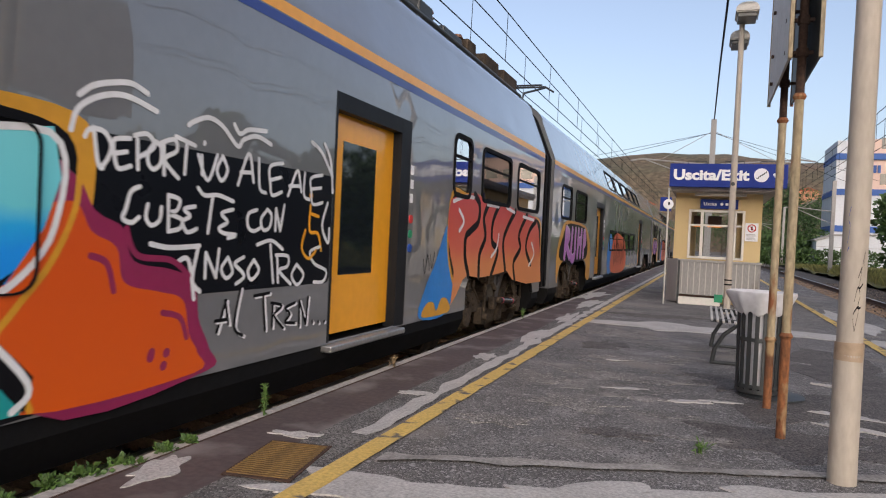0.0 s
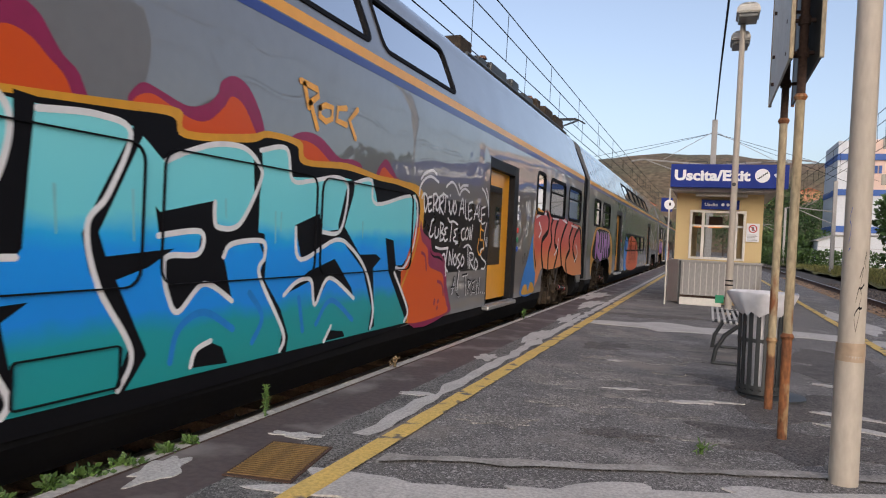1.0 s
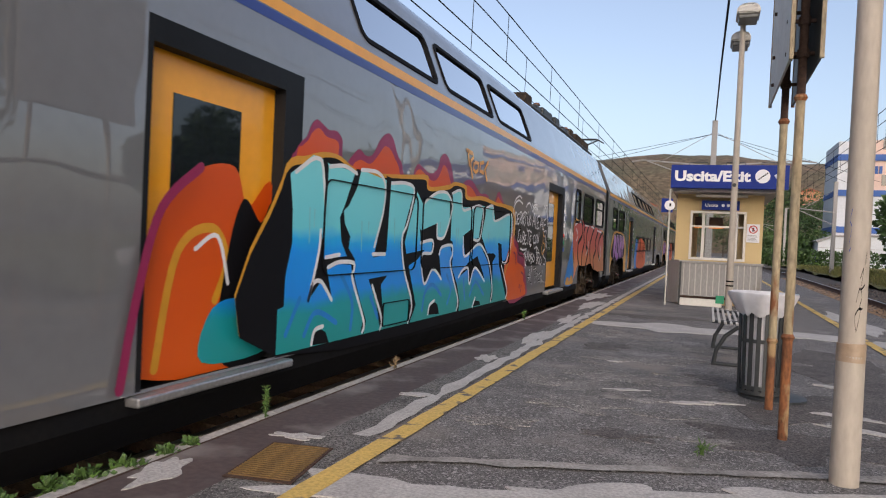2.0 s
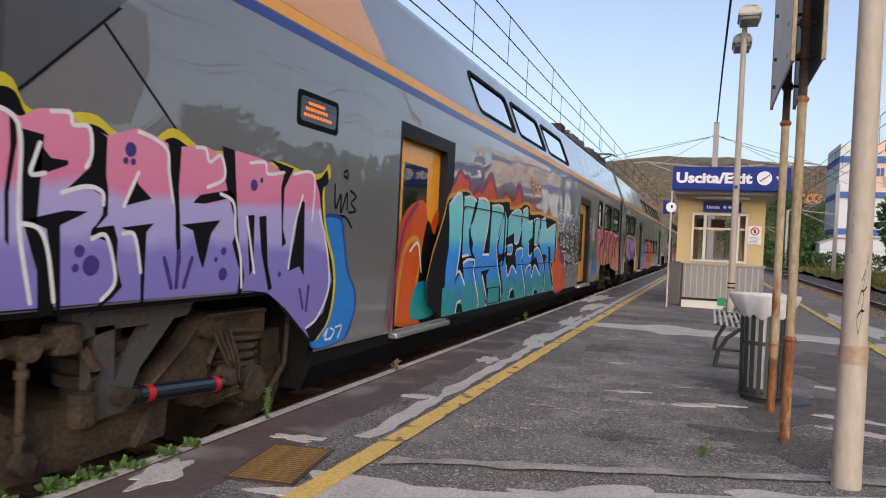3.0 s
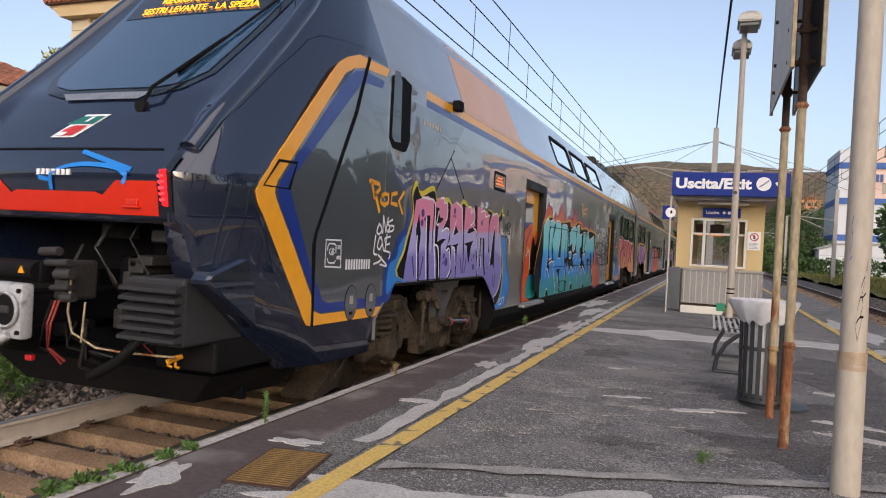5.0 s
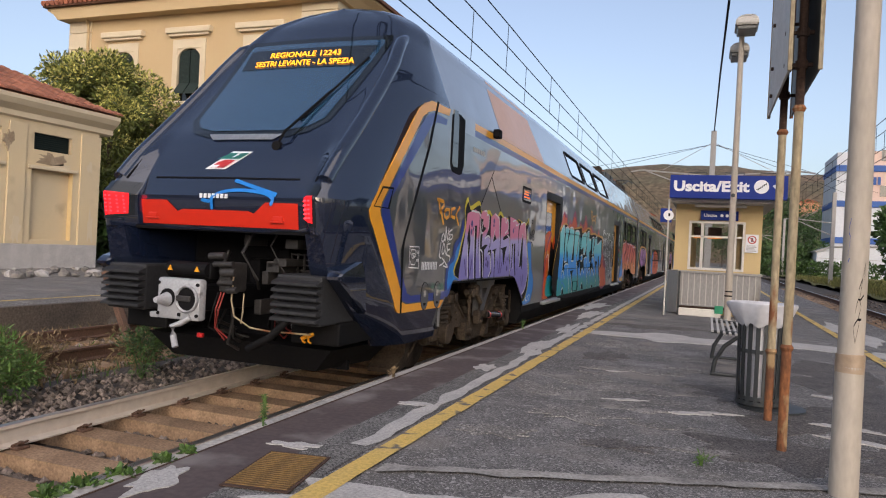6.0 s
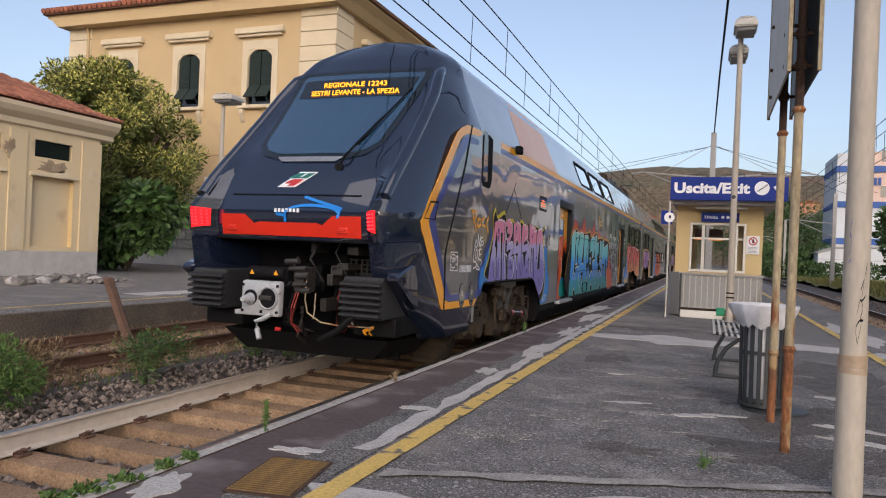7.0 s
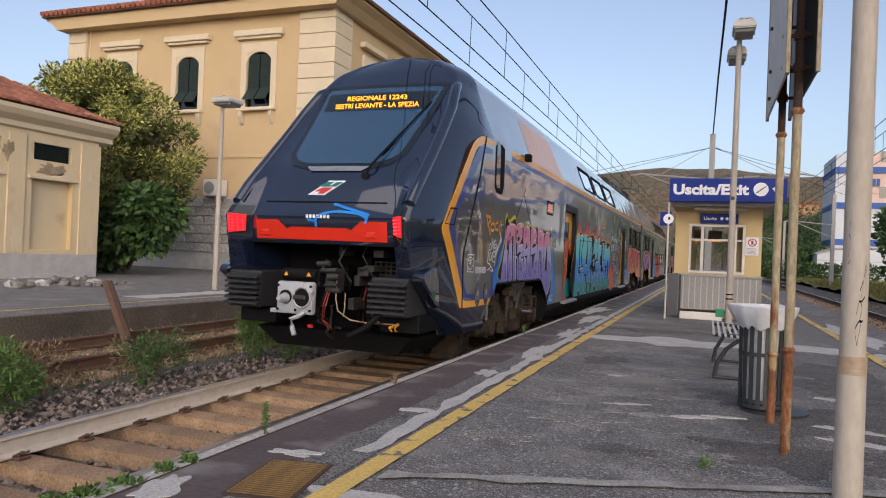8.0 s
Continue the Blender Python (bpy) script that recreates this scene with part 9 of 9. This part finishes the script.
bp("roof_covering", bm, M_ROOF, "terracotta eaves tiles")
for x, y in ((-29.7, 26.85), (-15.45, 37.2)):
    bp("downpipe", tube(BM(), [(x, y - 0.3, 12.2), (x, y - 0.25, 11.9), (x, y, 11.3), (x, y, 0)], 0.06, 8), M_OCHRE if y < 30 else M_DARKWOOD, "downpipe")
ac = tagged(empty("air_conditioner", -21.3, 26.6, 3.3), "white air conditioning unit on the wall", "air conditioner")
part("casing", box(BM(), -0.5, 0.5, -0.2, 0.25, 0, 0.75, 0.03), M_WHITE, ac)
part("fan_grille", cyl(BM(), (-0.15, -0.23, 0.37), (-0.15, -0.2, 0.37), 0.28, n=24), M_GREY_METAL, ac)
for x in (-0.4, 0.4):
    part("bracket", box(BM(), x - 0.02, x + 0.02, -0.15, 0.33, -0.06, 0.0), M_GREY_METAL, ac)

# ---- plants ----
def leaves(name, clumps, n, size, mat, label, parent=None, seed=1, aspect=0.5, droop=0.0):
    """Small leaf blades scattered through uneven clumps (x, y, z, rx, ry, rz)."""
    rng = random.Random(seed)
    verts, faces = [], []
    tot = sum(c[3] * c[4] * c[5] for c in clumps) ** 1.0
    for c in clumps:
        m = int(n * (c[3] * c[4] * c[5]) / tot)
        for _ in range(m):
            d = Vector((rng.gauss(0, 1), rng.gauss(0, 1), rng.gauss(0, 1))).normalized()
            r = rng.random() ** 0.3
            bump = 1 + 0.22 * noise.noise(d * 2.3 + Vector((c[0], c[1], c[2])))
            p = Vector((c[0] + d.x * c[3] * r * bump, c[1] + d.y * c[4] * r * bump, c[2] + d.z * c[5] * r * bump))
            a = (d + Vector((rng.uniform(-1, 1), rng.uniform(-1, 1), rng.uniform(-0.6, 1) - droop))).normalized()
            b = a.cross(Vector((rng.uniform(-1, 1), rng.uniform(-1, 1), rng.uniform(-1, 1)))).normalized()
            s = size * rng.uniform(0.6, 1.4)
            i = len(verts)
            mid = p + a * s * 0.5 + a.cross(b) * s * 0.08
            verts += [tuple(p), tuple(mid + b * s * aspect * 0.5), tuple(p + a * s), tuple(mid - b * s * aspect * 0.5)]
            faces.append((i, i + 1, i + 2, i + 3))
    me = bpy.data.meshes.new(name)
    me.from_pydata(verts, [], faces)
    me.materials.append(mat)
    ob = new(name, me)
    if parent:
        ob.parent = parent
    if label:
        ob["label"] = label
    return ob


tree = tagged(empty("tree", -22.3, 21.6, -0.1), "dense yellow-green evergreen tree between hut and station", "tree")
bm = BM()
cyl(bm, (0, 0, 0), (0.1, 0, 2.2), 0.28, 0.2, n=12)
for k in range(7):
    a = k * 0.9
    tube(bm, [(0.1, 0, 2.0), (0.9 * math.cos(a), 0.9 * math.sin(a), 3.6), (2.2 * math.cos(a), 2.0 * math.sin(a), 5.2)], 0.08, 7)
part("trunk", bm, M_BARK, tree, "", 50)
rng = random.Random(4)
cl, tips = [], []
for k in range(120):
    a, h = rng.uniform(0, 6.28), rng.random()
    z = 2.4 + 5.3 * h
    R = 3.75 * math.sqrt(max(0.06, 1 - (abs(h - 0.33) / 0.69) ** 2)) * rng.uniform(0.7, 1.0)
    w = rng.uniform(0.42, 0.8)
    cl.append((R * math.cos(a) - 0.8, R * 0.9 * math.sin(a), z, w, w, w * 0.8))
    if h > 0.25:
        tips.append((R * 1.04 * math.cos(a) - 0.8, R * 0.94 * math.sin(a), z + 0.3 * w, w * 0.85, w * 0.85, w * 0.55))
for k in range(20):
    a = rng.uniform(0, 6.28)
    cl.append((1.8 * rng.random() * math.cos(a) - 0.8, 1.8 * rng.random() * math.sin(a), rng.uniform(3, 6.6), 1.2, 1.2, 0.9))
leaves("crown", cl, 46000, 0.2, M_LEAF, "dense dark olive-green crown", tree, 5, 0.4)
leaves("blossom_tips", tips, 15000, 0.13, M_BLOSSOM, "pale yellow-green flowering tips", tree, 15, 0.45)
fig = tagged(empty("shrub", -20.0, 20.2, -0.1), "dark broad-leaved shrub below the tree", "shrub")
bm = BM()
for k in range(6):
    a = k * 1.05
    tube(bm, [(0, 0, 0), (0.5 * math.cos(a), 0.5 * math.sin(a), 1.0), (1.1 * math.cos(a), 0.9 * math.sin(a), 2.2)], 0.05, 6)
part("stems", bm, M_BARK, fig, "", 50)
cl = [(rng.uniform(-1.9, 1.6), rng.uniform(-0.8, 0.9), rng.uniform(0.6, 2.7), rng.uniform(0.5, 0.9), rng.uniform(0.5, 0.8), rng.uniform(0.4, 0.7)) for _ in range(26)]
leaves("foliage", cl, 5200, 0.3, M_LEAF_DARK, "large dark green leaves", fig, 6, 0.75, 0.9)


def weed(x, y, z, h, r, n, seed, mat, label, size=0.07, aspect=0.3):
    w = tagged(empty("weed", x, y, z), label, "weed", "trackside weeds")
    rg = random.Random(seed)
    for k in range(9):
        a = rg.uniform(0, 6.28)
        q = rg.uniform(0.2, 1.0) * r
        part("stem", tube(BM(), [(0, 0, -0.06), (q * 0.4 * math.cos(a), q * 0.4 * math.sin(a), h * 0.5), (q * math.cos(a), q * math.sin(a), h * rg.uniform(0.7, 1.0))], 0.005, 5), mat, w)
    cl = [(rg.uniform(-r, r) * 0.8, rg.uniform(-r, r) * 0.8, h * rg.uniform(0.2, 0.9), r * 0.42, r * 0.42, h * 0.22) for _ in range(12)]
    leaves("foliage", cl, n, size, mat, "", w, seed, aspect)


weed(-6.3, 9.0, -0.52, 0.78, 0.3, 3600, 1, M_WEED, "bushy green weed between the tracks", 0.06, 0.2)
weed(-5.9, 9.3, -0.52, 0.6, 0.28, 2900, 2, M_WEED, "bushy green weed beside the rail", 0.06, 0.2)
weed(-6.2, 6.6, -0.54, 0.58, 0.42, 1300, 3, M_LEAF_DARK, "dusty straggling weed on the ballast", 0.05, 0.4)
weed(-6.6, 6.9, -0.54, 0.5, 0.35, 700, 4, M_DRY, "dry brown weed on the ballast", 0.06)
weed(-6.35, 4.75, -0.54, 0.75, 0.34, 2600, 5, M_WEED, "tall green weed on the ballast", 0.07, 0.25)
weed(-6.6, 5.6, -0.54, 0.5, 0.3, 600, 6, M_DRY, "dry brown weed on the ballast")
weed(-7.0, 5.2, -0.54, 0.6, 0.35, 700, 7, M_DRY, "dry brown weed on the ballast")
weed(-2.49, 3.67, 0.0, 0.2, 0.011, 170, 8, M_WEED, "narrow green weed in the platform edge", 0.025, 0.28)
weed(-2.5, 10.2, 0.0, 0.14, 0.03, 90, 9, M_WEED, "small weed in the platform edge", 0.03)
weed(-2.5, 5.6, 0.0, 0.1, 0.03, 50, 10, M_DRY, "tiny dry weed in the platform edge", 0.03)
for k, (x, y, r) in enumerate(((-2.53, 2.62, 0.1), (-2.56, 2.42, 0.1), (-2.51, 2.85, 0.07), (-2.5, 3.02, 0.05), (-2.6, 2.25, 0.1), (-2.62, 2.05, 0.1))):
    weed(x, y, -0.02, 0.05, r * 0.6, 90, 20 + k, M_WEED, "low leafy weed creeping over the platform edge", 0.035, 0.75)
weed(0.02, 4.25, 0.0, 0.06, 0.04, 40, 31, M_WEED, "small weed in the asphalt", 0.05, 0.15)


def grass(name, n, place, h, mat, label):
    rg = random.Random(name)
    verts, faces = [], []
    for k in range(n):
        x, y, z = place(rg)
        a, l, s = rg.uniform(0, 6.28), rg.uniform(0.3, 1.0), h * rg.uniform(0.5, 1.3)
        dx, dy = math.cos(a), math.sin(a)
        i = len(verts)
        w = 0.006 + 0.006 * s
        verts += [(x - dy * w, y + dx * w, z), (x + dy * w, y - dx * w, z), (x + dx * l * s * 0.25 + dy * w * 0.6, y + dy * l * s * 0.25 - dx * w * 0.6, z + s * 0.6), (x + dx * l * s * 0.7, y + dy * l * s * 0.7, z + s)]
        faces += [(i, i + 1, i + 2), (i, i + 2, i + 3)]
    me = bpy.data.meshes.new(name)
    me.from_pydata(verts, [], faces)
    me.materials.append(mat)
    return tagged(new(name, me), label, "grass", kind="stuff")


grass("dry_grass", 9000, lambda r: (r.choice((-9.7, -9.6, -9.3, -8.2, -7.2)) + r.gauss(0, 0.18), 5 + 26 * r.random() ** 1.4, -0.64), 0.17, M_DRY, "dry yellow grass along the disused siding")
grass("siding_grass", 1500, lambda r: (r.choice((-9.6, -8.2, -6.9)) + r.gauss(0, 0.2), 4 + 20 * r.random(), -0.64), 0.16, M_WEED, "sparse green grass along the siding")
grass("meadow_grass", 14000, lambda r: (8.6 + 22 * r.random() ** 1.6, 22 + 60 * r.random(), -0.35), 0.45, M_GRASS, "tall yellow-green meadow grass")
for k in range(40):
    x, y = rng.uniform(-17.6, -14.6), rng.uniform(11.0, 15.6)
    bm = BM()
    bmesh.ops.create_icosphere(bm, subdivisions=1, radius=rng.uniform(0.08, 0.2))
    for v_ in bm.verts:
        v_.co *= rng.uniform(0.7, 1.2)
        v_.co.z *= 0.7
    ob = link_part("rubble_stone", bm, M_CEMENT_DIRTY if k % 4 else M_CEMENT)
    ob.location = (x, y, -0.04)
    tagged(ob, "rough grey rubble stone on the station-side platform", "stone", "rubble stones")
lean = tagged(empty("leaning_post", -8.5, 8.72, -0.6), "rusty leaning steel post beside the siding", "post")
part("web", tube(BM(), [(0, 0, 0), (-0.7, 0.15, 1.06)], 0.06, 4), M_RAIL_RUST, lean)
part("flange", tube(BM(), [(0.1, 0, 0), (-0.6, 0.15, 1.06)], 0.05, 4), M_DARKRUST, lean)

# ---- beyond the far track ----
def far_tree(x, y, h, r, seed, label="dark green roadside tree beyond the far track"):
    t = tagged(empty("tree", x, y, -0.4), label, "tree", "far trees")
    part("trunk", cyl(BM(), (0, 0, 0), (0, 0, h * 0.5), 0.16, 0.1, n=8), M_BARK, t)
    rg = random.Random(seed)
    cl = [(rg.uniform(-r, r) * 0.7, rg.uniform(-r, r) * 0.7, h * rg.uniform(0.25, 0.9), r * 0.45, r * 0.45, h * 0.17) for _ in range(14)]
    leaves("crown", cl, 2600, 0.42, M_LEAF_DARK, "", t, seed, 0.6)


for k, (x, y, h, r) in enumerate(((13.6, 60, 6.2, 2.2), (16, 57, 6.8, 2.6), (18.5, 60, 7, 2.5), (9.5, 130, 13, 6), (16, 150, 14, 6), (12, 165, 17, 7), (3, 170, 15, 6), (20, 175, 15, 6), (-4, 185, 13, 6), (26, 160, 14, 6), (8, 120, 6, 3.4), (13, 118, 5, 3.2))):
    far_tree(x, y, h, r, 50 + k)
# row of roadside trees facing the train across the far track, mirrored in its paint
for k in range(11):
    far_tree(14.6 + 1.3 * math.sin(k * 2.4), 23 + 3.4 * k, 5.6 + 0.9 * math.sin(k * 1.7), 2.0, 90 + k, "dark green roadside tree facing the platform")
for k in range(6):
    far_tree(15.5 + 1.5 * math.sin(k * 1.9), -8 + 4.2 * k, 15 + 2 * math.sin(k * 2.2), 3.0, 120 + k, "tall dark roadside tree facing the platform")
hedge = tagged(empty("hedge", 12, 100, -0.4), "dark green hedge along the meadow", "hedge")
leaves("foliage", [(-6 + 1.6 * k, 0.3 * math.sin(k), 1.0, 1.3, 1.2, 1.1) for k in range(9)], 6000, 0.3, M_LEAF_DARK, "", hedge, 77, 0.6)
tower = tagged(empty("office_block", 16.6, 118, -0.4), "pale pink and white block with blue bands", "building")
part("front_wall", box(BM(), 2.0, 16, 0, 12, 0, 18.6), M_PINK, tower, "pale pink cladding, warm sunlight put into its colour")
part("side_wall", box(BM(), 0.6, 2.0, -0.1, 12, 0, 18.4), M_WALLWHITE, tower, "pale blue-grey cladding")
for z in (5.0, 10.4, 15.6):
    part("band", box(BM(), 0.5, 16.2, -0.3, 12, z, z + 0.9), M_BLUEBAND, tower, "blue band")
    for k in range(4):
        wn = part("window", box(BM(), 3.2 + 3.1 * k, 5.2 + 3.1 * k, -0.06, 0.1, z + 1.6, z + 3.2), M_DARKGLASS, tower)
part("lower_wall", box(BM(), 1.9, 16.1, -0.15, 12, 0, 10.4), M_WALLWHITE, tower, "white cladding")
bm = BM()
for k in range(6):
    box(bm, 3.2 + 0.55 * k, 3.55 + 0.55 * k, -0.2, 0.0, 13.7, 14.8)
part("name_bar", bm, M_BLUEBAND, tower, "dark bars of a firm's name")
shed = tagged(empty("warehouse", 14.4, 112, -0.4), "low pale warehouse with a sloping roof", "building")
bm = BM()
prism(bm, [(0, 0), (8, 0), (8, 4.4), (2.2, 4.2), (0, 3.4)], "y", 0, 10)
part("wall", bm, M_WALLWHITE, shed)
part("roof", prism(BM(), [(-0.2, 3.4), (2.2, 4.25), (8.1, 4.5), (8.1, 4.65), (2.1, 4.45), (-0.3, 3.55)], "y", -0.3, 10.3), M_GREY_METAL, shed)
for k in range(3):
    part("panel_line", box(BM(), 0.05, 8, -0.04, 0, 0.8 + k * 0.9, 0.86 + k * 0.9), M_GREY_METAL, shed)
for k, (x, y, z, w, h) in enumerate(((55, 530, 34, 13, 9), (70, 535, 33, 11, 8), (-2, 540, 30, 9, 7), (-46, 530, 24, 10, 7), (84, 528, 27, 10, 7), (34, 532, 30, 9, 6))):
    hs = tagged(empty("hillside_house", x, y, z - 16), "distant terracotta house on the wooded slope", "house", "hillside houses")
    part("wall", box(BM(), 0, w, 0, 9, 0, h + 16), M_HOUSE, hs)
    part("roof", prism(BM(), [(-0.6, h + 16), (w + 0.6, h + 16), (w / 2, h + 18.5)], "y", -0.6, 9.6), M_ROOF, hs)
    for j in range(3):
        part("window", box(BM(), 1 + j * w / 3.3, 2.3 + j * w / 3.3, -0.1, 0.1, h + 12, h + 14), M_SHUTTER, hs)
van = tagged(empty("parked_van", 12.5, 150, -0.3), "distant white parked van", "van")
part("body", box(BM(), 0, 5, 0, 2, 0.4, 2.2, 0.25), M_WHITE, van)
part("glass", box(BM(), 0.3, 4.2, -0.02, 0.5, 1.4, 1.9, 0.1), M_DARKGLASS, van)
for x in (0.9, 4.1):
    part("wheel", cyl(BM(), (x, -0.03, 0.35), (x, 0.25, 0.35), 0.35, n=16), M_BLACK, van)



# ---- movement ----
def travel(t):
    """How far the train still has to go at t, from its place at eight seconds; it is slowing to a stop."""
    return -0.000734 * t ** 3 - 0.24588 * t ** 2 + 4.46059 * t - 19.5913


def motions():
    for c, base in CARS:
        walk(c, [(k * 0.25, pose(TRACK_X, base + travel(k * 0.25), RAILTOP)) for k in range(33)])
    for w, y in WHEELS:
        walk(w, [(k / 10, pose(0, y, 0.46, -math.degrees(travel(k / 10) / 0.46))) for k in range(81)])


motions()
